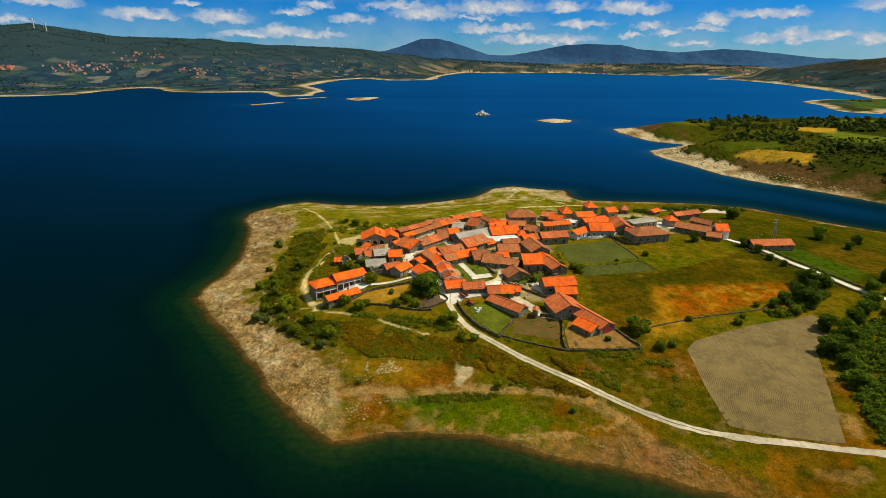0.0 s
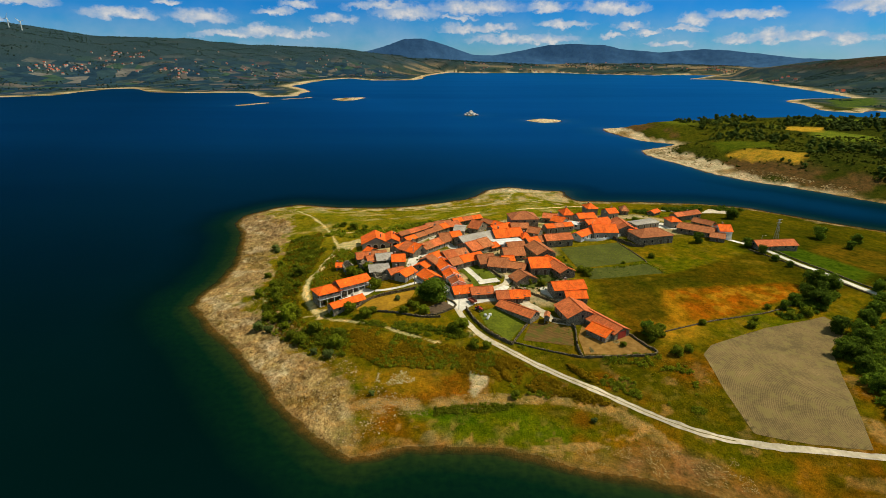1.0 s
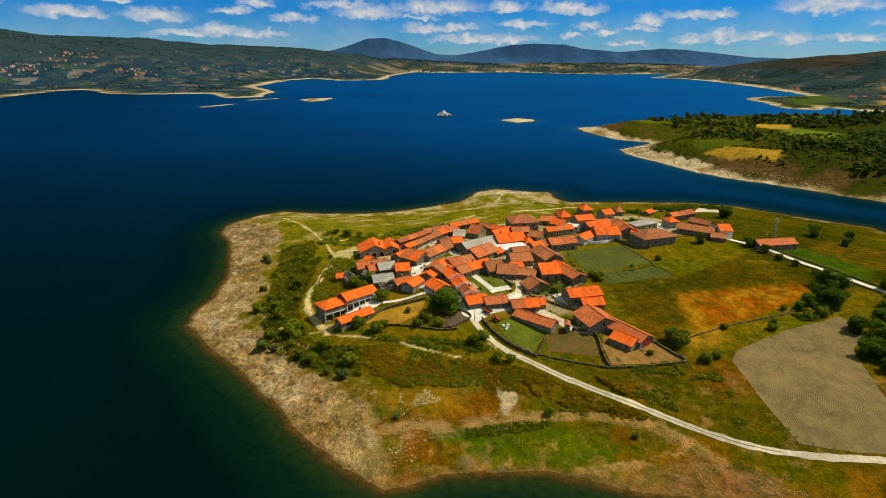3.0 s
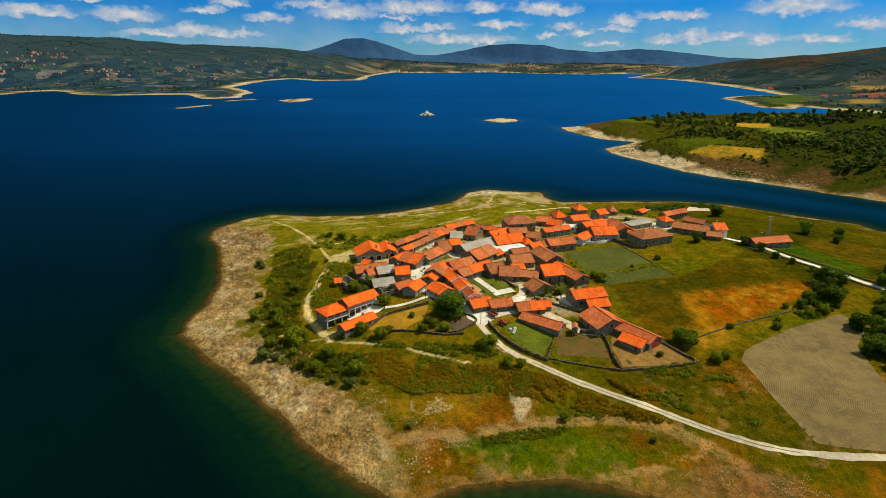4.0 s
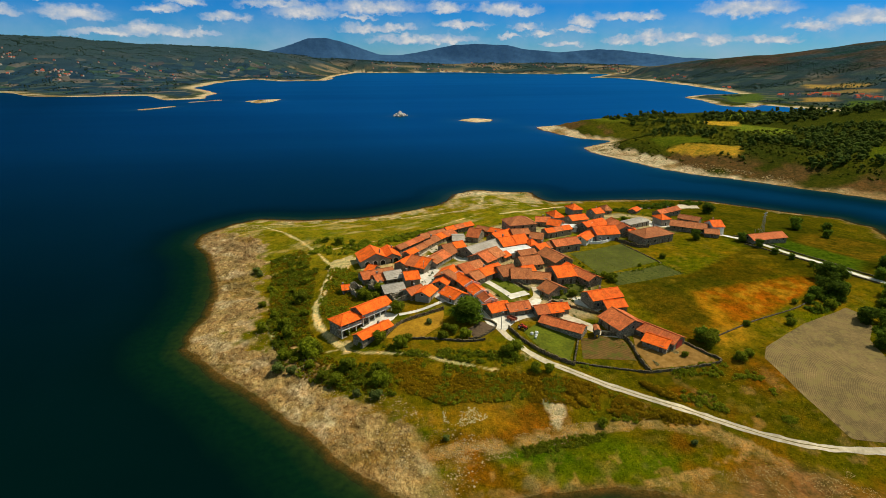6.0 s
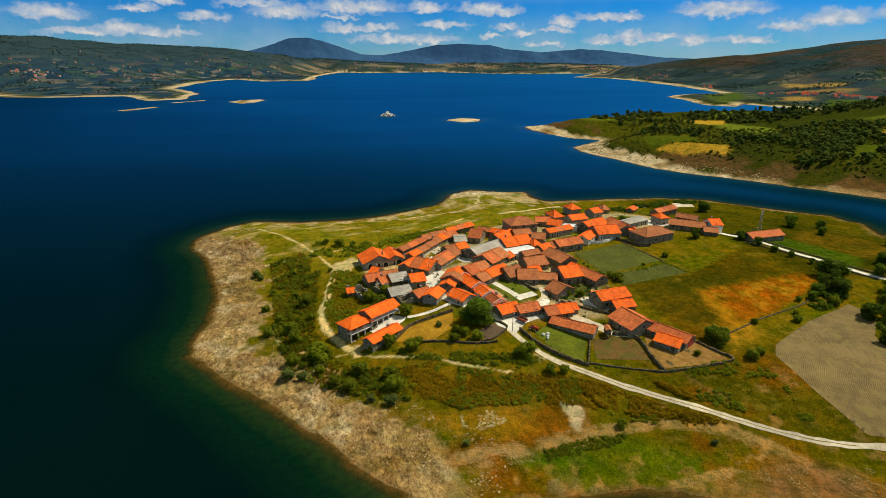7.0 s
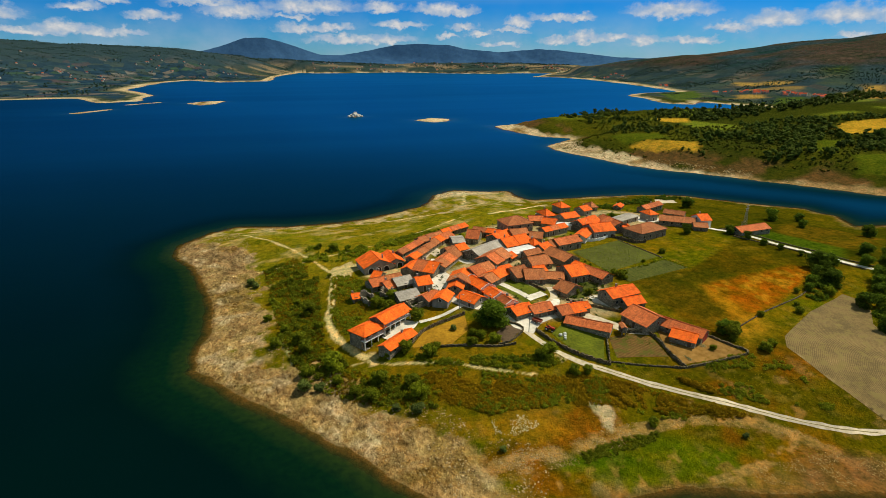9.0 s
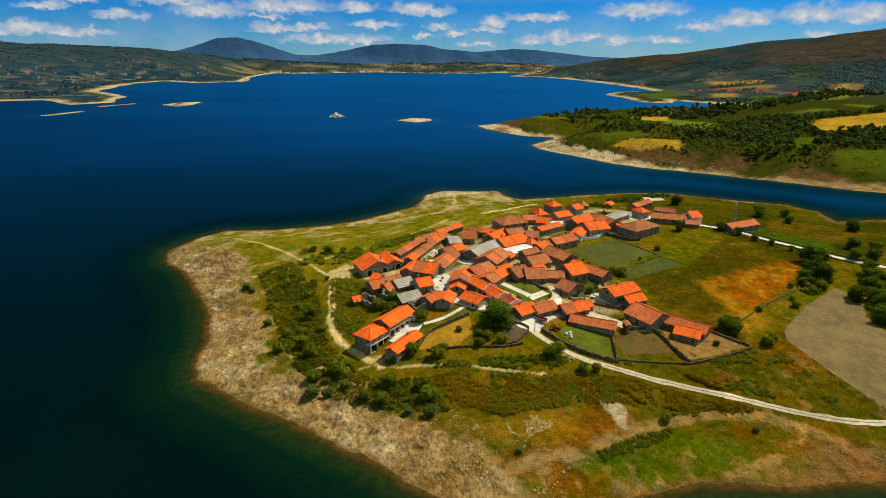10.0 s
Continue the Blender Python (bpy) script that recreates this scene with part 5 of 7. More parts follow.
house(-15.0, 208.1, 8.8, 5.2, 64, 4, "orange")
house(-12.2, 212.1, 9.5, 8.0, 60, 4.2, "red")
house(-13.0, 197.1, 7.7, 6.6, -58, 3.6, "orange", wall="cement")
house(-7.2, 206.0, 10.3, 5.7, -74, 4, "red", parapet=1)
house(-4.8, 198.1, 8.8, 5.3, -77, 3.8, "orange", parapet=1, wall="plaster")
house(-2.8, 191.9, 7.8, 4.6, -77, 3.6, "red", parapet=1, wall="plaster")
house(-0.9, 184.2, 7.3, 6.4, 16, 3.2, "orange")
house(6.0, 184.1, 7.9, 6.1, 10, 3, "red")
house(0.7, 209.9, 15.6, 6.6, 34, 4.4, "orange", wall="stone")
house(-3.5, 217.3, 10.8, 7.6, 30, 4, "red")
house(6.1, 227.0, 12.1, 9.6, 39, 4, "red", wall="stone")
house(13.3, 228.8, 4.3, 4.8, 40, 3.2, "orange")
house(8.9, 210.4, 6.6, 9.4, 16, 3.8, "brown")
house(14.3, 207.3, 7.2, 9.4, -13, 3.8, "brown")
house(31.5, 266.5, 13.2, 10.8, 6, 6.2, "brown", hip=1.0, note="manor house")
house(28.3, 255.6, 8.3, 6.5, 6, 4, "brown", wall="stone")
house(19.2, 254.5, 11.3, 6.8, 33, 3.6, "orange")
house(20.8, 243.0, 13.2, 9.9, 15, 4.2, "orange")
house(29.0, 239.3, 3.7, 6.9, 7, 4, "orange", hip=1.0, wall="plaster")
house(35.1, 250.2, 5.7, 7.1, -27, 3.4, "brown")
house(57.8, 287.6, 5.3, 9.9, 6, 4, "orange", hip=1.0, wall="cement")
house(47.3, 277.4, 7.0, 6.9, -17, 3.6, "red")
house(50.3, 267.7, 6.3, 7.4, -39, 4, "orange")
house(47.6, 258.6, 14.0, 5.0, 17, 3.4, "orange", wall="cement")
house(34.1, 236.2, 11.9, 6.4, 25, 3.6, "orange")
house(43.1, 238.0, 12.3, 7.4, 12, 4, "red", wall="stone")
house(33.1, 221.9, 12.5, 8.1, -74, 4, "brown")
house(23.3, 229.7, 7.8, 4.9, 15, 3.4, "brown")
house(21.1, 219.1, 8.7, 8.7, 7, 3.8, "red")
house(18.2, 211.9, 4.8, 5.4, 9, 3.2, "orange")
house(29.3, 205.7, 7.5, 10.3, 7, 4.6, "orange", parapet=0)
house(37.1, 205.4, 15.8, 6.3, -70, 3.6, "red")
house(21.6, 205.1, 6.8, 6.2, -23, 3, "brown")
house(22.4, 195.3, 6.0, 8.6, -67, 3.6, "brown")
house(74.6, 303.1, 5.7, 8.6, 7, 4.6, "orange", hip=1.0, wall="cement")
house(83.1, 293.9, 6.0, 7.4, 18, 3.8, "orange", wall="cement")
house(93.8, 303.3, 3.7, 8.3, -7, 3.4, "brown", hip=1.0)
house(65.5, 278.4, 9.6, 7.3, 13, 4, "orange", wall="cement")
house(67.2, 263.1, 13.5, 8.5, 24, 4, "red")
house(67.5, 251.2, 11.1, 10.3, 2, 4, "orange", wall="cement")
house(58.1, 248.1, 13.9, 5.7, 43, 3.4, "orange", wall="plaster")
house(78.7, 258.7, 14.2, 8.0, -86, 4, "red")
house(92.7, 269.1, 14.8, 6.5, 23, 3.2, "grey", wall="cement", pitch=0.12, note="flat-roofed house")
house(87.4, 244.2, 16.6, 10.4, 15, 4.4, "brown", hip=1.0, note="farmhouse", chimney=True)
house(110.1, 301.3, 7.0, 4.2, 42, 2.6, "orange")
house(107.6, 269.7, 4.8, 7.2, 7, 4.6, "orange", hip=1.0, wall="cement")
house(123.0, 290.3, 16.9, 5.5, 23, 3.6, "red")
house(114.1, 256.3, 16.2, 7.5, -37, 3.2, "brown", name="barn", note="cattle barn")
house(124.2, 271.0, 10.2, 5.6, -48, 3, "brown", name="barn", note="cattle barn")
house(124.3, 251.4, 5.4, 8.5, -7, 4.6, "orange", wall="plaster", chimney=True)
house(119.5, 246.3, 6.1, 6.0, -26, 2.6, "brown")
house(139.7, 236.5, 18.7, 7.0, 6, 3, "red", name="barn", note="long barn")
house(15.5, 181.9, 9.1, 6.6, 7, 3, "red")
house(21.1, 183.2, 3.9, 4.7, 0, 2.8, "orange")
house(17.7, 172.3, 14.0, 5.4, -42, 3.2, "red", name="barn", note="long barn")
house(37.1, 186.6, 11.9, 7.3, 10, 4.8, "orange", chimney=True, note="farmhouse")
house(39.1, 181.9, 7.4, 5.7, 4, 3.6, "orange", note="farmhouse wing")
house(36.8, 170.6, 10.2, 10.1, -76, 3.8, "red", name="barn", note="barn")
house(44.1, 163.9, 16.7, 6.4, -60, 3, "red", name="barn", note="barn wing", gable_door=True)
house(42.5, 158.6, 7.2, 6.1, -51, 2.8, "orange", name="barn", note="barn lean-to")
house(-26.5, 203.1, 6.4, 5.8, 31, 3.6, "red")
house(-22.3, 200.2, 7.3, 5.3, 57, 4.2, "orange", wall="cement")
house(20.2, 233.9, 12.8, 6.7, 17, 3.4, "white", wall="plaster", pitch=0.1, note="flat-roofed house")
house(-50.7, 214.5, 2.6, 4.2, 8, 2.4, "orange")
house(81.6, 252.0, 5.0, 4.8, 30, 3, "orange")
house(56.4, 266.0, 7.8, 4.6, -20, 3, "white", wall="plaster", pitch=0.1, note="flat-roofed house")


# ---- roads, paths and plots ----
def spline(points, step):
    """A smooth line through points."""
    out = []
    p = [points[0]] + list(points) + [points[-1]]
    for a, b, c, d in zip(p, p[1:], p[2:], p[3:]):
        n = max(1, int(math.dist(b, c) / step))
        for k in range(n):
            t = k / n
            out.append(tuple(0.5 * (2 * b[i] + (c[i] - a[i]) * t + (2 * a[i] - 5 * b[i] + 4 * c[i] - d[i]) * t * t + (3 * b[i] - a[i] - 3 * c[i] + d[i]) * t ** 3) for i in (0, 1)))
    return out + [tuple(points[-1])]


def strip(name, points, width, mat, label, category, lift=0.07, ragged=0.25, offset=0.0, kind="structure"):
    line = spline(points, 1.2)
    n, cross = len(line), 5
    px, py = np.zeros((n, cross)), np.zeros((n, cross))
    for i, (x, y) in enumerate(line):
        a, b = line[max(i - 1, 0)], line[min(i + 1, n - 1)]
        d = Vector((b[0] - a[0], b[1] - a[1])).normalized()
        w = width * (1 + ragged * noise.noise((x * 0.35, y * 0.35, width)))
        s = offset + 0.4 * ragged * noise.noise((x * 0.2, y * 0.2, 7.7))
        for k in range(cross):
            o = s + w * (k / (cross - 1) - 0.5)
            px[i, k], py[i, k] = x - d.y * o, y + d.x * o
    pz = np.array([[ground(px[i, k], py[i, k]) + lift for k in range(cross)] for i in range(n)])
    me, _ = sheet(name, px, py, pz)
    me.materials.append(mat)
    return tagged(new(name, me), label, category, kind=kind)


def plot(name, corners, mat, label, category, lift=0.06, cell=0.8):
    """A field laid over the ground, its edge drawn to the outline."""
    c = np.array(corners, float)
    xs, ys = np.arange(c[:, 0].min() - cell, c[:, 0].max() + cell, cell), np.arange(c[:, 1].min() - cell, c[:, 1].max() + cell, cell)
    px, py = np.meshgrid(xs, ys)
    mid = inside(px[:-1, :-1] + cell / 2, py[:-1, :-1] + cell / 2, corners)
    best, bx, by = np.full(px.shape, 1e18), px.copy(), py.copy()
    for (ax, ay), (ex, ey) in zip(corners, corners[1:] + corners[:1]):
        dx, dy = ex - ax, ey - ay
        s = np.clip(((px - ax) * dx + (py - ay) * dy) / (dx * dx + dy * dy), 0, 1)
        qx, qy = ax + s * dx, ay + s * dy
        dist = (px - qx) ** 2 + (py - qy) ** 2
        near_it = dist < best
        best, bx, by = np.where(near_it, dist, best), np.where(near_it, qx, bx), np.where(near_it, qy, by)
    snap = best < (0.75 * cell) ** 2
    px, py = np.where(snap, bx, px), np.where(snap, by, py)
    pz = np.vectorize(ground)(px, py) + lift
    me, _ = sheet(name, px, py, pz, mid)
    me.materials.append(mat)
    return tagged(new(name, me), label, category, kind="structure")


def furrowed(name, dark, light, turn, pitch, bend=0.0, weeds=None, centre=None):
    """Ploughed or planted rows at a bearing."""
    m, nt, b = material(name, 0.95, 0.12)
    co = node(nt, "ShaderNodeTexCoord")
    mp = node(nt, "ShaderNodeMapping", {"Rotation": (0, 0, radians(turn))})
    nt.links.new(co.outputs["Object"], mp.inputs["Vector"])
    wave = node(nt, "ShaderNodeTexWave", {"Scale": 0.314 / pitch, "Distortion": bend, "Detail": 2.0, "Detail Scale": 0.35}, bands_direction="X")
    if centre:
        wave.wave_type, wave.rings_direction = "RINGS", "Z"
        mp.inputs["Location"].default_value = (-centre[0], -centre[1], 0)
    nt.links.new(mp.outputs["Vector"], wave.inputs["Vector"])
    c = ramp(nt, wave.outputs["Fac"], [(0.15, dark), (0.85, light)])
    c = blend(nt, c, ramp(nt, grain(nt, 0.12, 5.0), [(0.3, (0.68, 0.69, 0.66)), (0.7, (1.25, 1.2, 1.12))]), 1.0, "MULTIPLY")
    c = blend(nt, c, ramp(nt, grain(nt, 2.0, 5.0), [(0.3, (0.75, 0.75, 0.74)), (0.7, (1.25, 1.22, 1.2))]), 1.0, "MULTIPLY")
    if weeds:
        c = blend(nt, c, weeds, ramp(nt, grain(nt, 0.35, 5.0), [(0.5, (0, 0, 0)), (0.62, (0.8, 0.8, 0.8))]))
    nt.links.new(c, b.inputs["Base Color"])
    relief(nt, b, wave.outputs["Fac"], 0.15, 0.08)
    return m


FURROWS = furrowed("dry_ploughed_earth", (0.155, 0.108, 0.045), (0.205, 0.150, 0.066), 0, 0.5, 0.8, (0.20, 0.15, 0.05), (100, 116))
CROP_ROWS = mottled("weedy_field_soil", (0.060, 0.072, 0.008), (0.105, 0.110, 0.014), 0.9, 0.95, 0.15, 0.5, 0.06)
VEG_ROWS = furrowed("vegetable_rows", (0.120, 0.068, 0.018), (0.150, 0.090, 0.026), 70, 0.9, 2.0, (0.080, 0.085, 0.01))
LAWN = mottled("mown_lawn", (0.060, 0.085, 0.003), (0.140, 0.150, 0.006), 1.5, 0.95, 0.15, 0.4, 0.05)
HAY = mottled("ochre_stubble", (0.25, 0.125, 0.006), (0.44, 0.235, 0.014), 1.1, 0.95, 0.15, 0.5, 0.06)
SOIL = mottled("turned_brown_soil", (0.085, 0.055, 0.032), (0.15, 0.10, 0.06), 1.6, 0.95, 0.15, 0.6, 0.08)

plot("ploughed_field", [(69.8, 147.4), (74.4, 152.6), (98.1, 164.9), (122, 173.1), (124.4, 167.2), (120.8, 161.2), (112, 153.6), (103.9, 136.9), (97, 121), (92.2, 108.8),
                        (79.9, 111.3), (68.7, 115.7), (68.3, 128.7)], FURROWS, "pale dry ploughed field with curving furrows", "field")
plot("crop_field", [(43.6, 232.1), (72, 241.2), (75.7, 217.7), (46, 206.9)], CROP_ROWS, "green planted field in rows", "field")
plot("crop_field", [(46.2, 206.1), (76.3, 213.9), (78.9, 203.5), (48.6, 197.1)], CROP_ROWS, "bright green planted garden strip", "field")
plot("yard_grass", [(4.5, 171.2), (11.7, 177.1), (21, 168.7), (13.2, 155.1), (6.7, 162.7)], LAWN, "green grass yard beside the long barn", "yard")
plot("vegetable_plot", [(21.3, 166.2), (27.9, 166.7), (34.2, 163.2), (32.6, 152.2), (17.5, 155.7)], VEG_ROWS, "brown vegetable plot in rows behind a stone wall", "garden")
plot("barn_yard", [(38.7, 166.7), (44, 157.9), (50.3, 159.6), (55.5, 148), (45.3, 147.6), (34.8, 148), (35, 157.7)], mottled("trodden_yard_earth", (0.19, 0.095, 0.014), (0.36, 0.20, 0.055), 0.5, 0.95, 0.15, 0.5, 0.05), "trodden earth yard with hay litter", "yard")
plot("stubble_plot", [(-38.5, 177.7), (-33.1, 184.2), (-17.8, 189.7), (-19.6, 180.3), (-26.5, 174.8)], HAY, "ochre stubble plot inside stone walls", "field")
plot("garden_plot", [(-13, 175.2), (-7.4, 179.1), (-3.9, 175), (-11.2, 169.8)], SOIL, "bare dark soil garden plot", "garden")
plot("terrace", [(56.6, 252.5), (61.3, 250), (79.5, 257.1), (79.4, 263.8)], CONCRETE, "pale concrete terrace below the houses", "terrace", 0.10)
plot("terrace", [(55.3, 248.4), (57.6, 244), (62.6, 243.4), (68, 246), (73.2, 249.4), (70, 251), (60, 251)], CONCRETE, "pale garden terrace behind the curved wall", "terrace", 0.11)
plot("sandy_clearing", [(-23, 247.4), (-16.1, 254.6), (-12.5, 250.8), (-20, 239.8)], DIRT, "pale bare ground between the houses", "clearing", 0.08)
plot("sandy_clearing", [(152.4, 325.8), (168.1, 331.1), (155.1, 307.5), (139, 306)], DIRT, "bare sandy lot near the shore", "clearing", 0.08)
plot("sandy_clearing", [(122.8, 323.3), (132.4, 319.1), (126.7, 312.5), (119, 313.6)], DIRT, "bare sandy lot near the shore", "clearing", 0.08)
plot("terrace", [(101.1, 274), (106.1, 279.8), (110.3, 275.4), (119.2, 264.3), (110.2, 261.6), (100.1, 266.4)], CONCRETE, "pale concrete yard between farm buildings", "yard", 0.08)
plot("terrace", [(-46.1, 186.8), (-37.6, 193.6), (-32.9, 190.8), (-35, 187.8), (-42.5, 182.2)], CONCRETE, "pale paved house yard", "yard", 0.10)
plot("terrace", [(28.1, 191), (31, 191.5), (35.7, 188.5), (36.3, 182.8), (33.5, 181.1), (27.9, 186.7)], CONCRETE, "pale concrete farmyard", "yard", 0.10)
plot("vegetable_plot", [(21.4, 195.9), (31.5, 202.4), (36, 198.2), (32.9, 192.9), (23.5, 190)], CROP_ROWS, "green kitchen garden in rows", "garden", 0.07)
plot("courtyard_lawn", [(-3, 209.7), (4.4, 213.2), (13.8, 195.7), (4, 189.4)], LAWN, "mown courtyard lawn between the houses", "lawn", 0.10)
strip("paved_path", [(-0.4, 210.2), (3.1, 201.5), (6.4, 193.6)], 2.4, CONCRETE, "pale paved path across the courtyard lawn", "path", 0.16, 0.0)
strip("paved_path", [(5.4, 192.4), (9.4, 194.0), (13.2, 195.6)], 3.2, CONCRETE, "pale paved apron at the courtyard end", "path", 0.17, 0.0)
plot("village_square", [(-7.4, 186), (1, 181.6), (7.1, 183.8), (14.7, 191.2), (17.3, 190.9), (10.7, 180.3), (3.5, 177.3), (-1.2, 172.3), (-5.8, 176.9)], CONCRETE, "pale dusty village square", "square", 0.09)
strip("street", [(-2.8, 181), (-6.9, 188.7), (-14.1, 195.5), (-18.7, 203.1), (-20.3, 215.1), (-19.4, 231.3), (-14, 240.1)], 4.4, CONCRETE, "pale concrete village street", "street", 0.08, 0.1)
strip("street", [(-14, 240.1), (-6.1, 236.7), (-2.2, 231), (7.7, 244.7), (19.7, 248.8)], 3.2, CONCRETE, "pale concrete back street", "street", 0.08, 0.1)
strip("street", [(-32.9, 190.5), (-25.8, 191.6), (-17, 195.6)], 1.6, CONCRETE, "pale garden path to the street", "path", 0.09, 0.1)
plot("village_square", [(-22, 224), (-15, 227), (-13.6, 218), (-16, 211), (-20, 206), (-23, 212)], CONCRETE, "bright paved square between the houses", "square", 0.10)
plot("sandy_clearing", [(-16, 252), (-11, 256), (-8.5, 249), (-14, 243)], DIRT, "pale rubble-strewn yard between houses", "yard", 0.08)
strip("street", [(8, 181), (18.4, 181.2), (25.9, 173.2), (29, 168.8), (35.1, 165.6)], 3.4, DIRT, "dusty lane to the barn", "lane", 0.08, 0.4)
strip("street", [(8.7, 186.6), (15.6, 192.5), (17.2, 199.7)], 2.4, DIRT, "narrow concrete lane", "street", 0.08, 0.1)
TRACK = [(-3.8, 178.4), (-0.3, 166.7), (5, 157.4), (12.4, 150.4), (24.2, 140.2), (34.2, 132.7), (44.8, 124.4), (53.8, 117.6), (63.2, 113.8), (76, 110.4), (98, 105.5), (135, 98)]
strip("dirt_road", TRACK, 2.1, DIRT, "pale granite-dust farm track", "road", 0.07, 0.32)
strip("grass_verge", [(9.5, 152.9), (24.2, 140.2), (34.2, 132.7), (44.8, 124.4), (53.8, 117.6), (63.2, 113.8)], 0.24, VERGE, "dusty grass strip between the wheel ruts", "verge", 0.10, 0.5)
strip("lane", [(117.4, 255.1), (126, 245.7), (133.9, 234.9), (138.2, 217), (142.2, 206.5), (146.2, 196.7), (150.9, 185.2), (163.9, 164.2)], 2.6, CONCRETE, "straight pale concrete lane out of the village", "road", 0.08, 0.05)


# ---- field walls ----
def stone_wall(points, high=1.2, thick=0.45, label="dry-stone field wall of grey granite", mat=None):
    line = spline(points, 0.7)
    bm = bmesh.new()
    rng = random.Random(len(line) + int(points[0][0] * 10))
    ob = empty("stone_wall", line[0][0], line[0][1], ground(*line[0]), 0, label, "wall", "field walls")
    o = Vector((line[0][0], line[0][1], ground(*line[0])))
    for (ax, ay), (bx, by) in zip(line, line[1:]):
        d = Vector((bx - ax, by - ay))
        z0, z1 = ground(ax, ay) - o.z, ground(bx, by) - o.z
        n = Vector((-d.y, d.x)).normalized() * thick / 2
        lo = -0.4
        tops = [high * rng.uniform(0.6, 1.12), high * rng.uniform(0.6, 1.12)]
        a, b = Vector((ax - o.x, ay - o.y)), Vector((bx - o.x, by - o.y))
        j = 0.09
        ring = []
        for q, z, h in ((a, z0, tops[0]), (b, z1, tops[1])):
            ring.append([bm.verts.new((q.x + s * n.x * k + rng.uniform(-j, j), q.y + s * n.y * k + rng.uniform(-j, j), z + zz)) for s, k, zz in ((-1, 1.15, lo), (-1, 0.85, h), (1, 0.85, h), (1, 1.15, lo))])
        for k in range(4):
            bm.faces.new((ring[0][k], ring[0][(k + 1) % 4], ring[1][(k + 1) % 4], ring[1][k]))
        bm.faces.new(ring[0])
        bm.faces.new(ring[1])
    bmesh.ops.recalc_face_normals(bm, faces=bm.faces[:])
    part("stones", bm, mat or DRYSTONE, ob)
    return ob


stone_wall([(0.3, 173.9), (3, 166.3), (7.7, 158.6), (13.8, 153)], 1.15)
stone_wall([(13.8, 153), (16.4, 158.2), (20, 165.1)], 1.0)
stone_wall([(28.4, 167.4), (34.8, 164.2), (33.5, 152), (33.9, 146.5)], 1.2)
stone_wall([(51, 159.3), (53.9, 153), (56.1, 147.8), (44.6, 146.4), (33.9, 146.5), (30.5, 147.5)], 0.8)
stone_wall([(30.5, 147.5), (24.6, 149.8), (14.6, 154.1)], 0.45, 0.5, "low tumbled field wall of grey rubble")
stone_wall([(-39.2, 177.5), (-32.4, 184.9), (-17.7, 190.2)], 1.1, 0.5, "pale mortared garden wall beside the street")
stone_wall([(-36, 176.3), (-25.7, 173.3), (-14.8, 169.3), (-8.5, 168.6)], 0.75)
stone_wall([(63.2, 160), (84.1, 168), (103.8, 174.6), (118, 181.3)], 0.35, 0.4, "line of tumbled field stones along the meadow")
stone_wall([(71.8, 241.7), (76.2, 217.7), (74.3, 214.8)], 0.4, 0.35)
stone_wall([(127.1, 232.8), (134.9, 216), (139.1, 206), (143.1, 196.1), (148, 185.2)], 0.5)
stone_wall([(130.3, 245.1), (137.2, 235.7), (141.6, 217.7), (145.6, 207.6), (149.3, 197.3), (154.1, 185.2)], 0.5)
stone_wall([(-6.6, 180.5), (-3.2, 175.6), (-9, 170.6), (-13.5, 169.8)], 0.7)
stone_wall([(71, 246), (74.5, 240), (77.5, 236), (82, 235.5)], 1.6, 0.5, "high granite retaining wall below the farmhouse")
stone_wall([(19, 190), (30, 181.5), (37, 178)], 0.9)
stone_wall([(55, 248.6), (57.3, 243.6), (62.6, 243), (68, 245.6), (73.4, 249), (76.8, 252.2)], 1.3, 0.35, "whitewashed curved retaining wall of the garden terrace", PLASTER)
stone_wall([(14.5, 197), (5.2, 214)], 0.9)


# ---- trees and scrub ----
def leaf_cloud(rng, count, lobes, size):
    """Small leaf sprays, each a bent quad, set about the lobes of a crown. Returns corners and quads."""
    co = np.zeros((count, 4, 3))
    for i in range(count):
        cx, cy, cz, r, rz = lobes[rng.randrange(len(lobes))]
        while True:
            d = Vector((rng.gauss(0, 1), rng.gauss(0, 1), rng.gauss(0, 1)))
            if d.length > 0.1:
                break
        d.normalize()
        k = rng.uniform(0.62, 1.06)
        p = Vector((cx + d.x * r * k, cy + d.y * r * k, cz + d.z * rz * k))
        n = (d + Vector((rng.gauss(0, 0.45), rng.gauss(0, 0.45), rng.gauss(0.25, 0.45)))).normalized()
        a = n.orthogonal().normalized()
        b = n.cross(a)
        turn = rng.uniform(0, 6.28)
        a, b = a * math.cos(turn) + b * math.sin(turn), b * math.cos(turn) - a * math.sin(turn)
        s = size * rng.uniform(0.6, 1.3)
        for k, (u, v, w) in enumerate(((-1, -0.55, 0), (0.1, -0.7, 0.18), (1, 0.5, 0), (-0.2, 0.7, 0.18))):
            co[i, k] = p + a * (u * s) + b * (v * s) + n * (w * s)
    return co.reshape(-1, 3), np.arange(count * 4).reshape(-1, 4)


def crown_lobes(rng, radius, high, base, count):
    """Overlapping lobes that make up an uneven crown."""
    out = []
    for _ in range(count):
        a, d = rng.uniform(0, 6.28), radius * rng.uniform(0.15, 0.62)
        t = rng.uniform(0.12, 0.86)
        squeeze = math.sqrt(max(0.15, 1 - (2 * t - 0.9) ** 2))
        r = radius * rng.uniform(0.34, 0.52)
        out.append((math.cos(a) * d * squeeze, math.sin(a) * d * squeeze, base + (high - base) * t, r, r * 0.78))
    return out


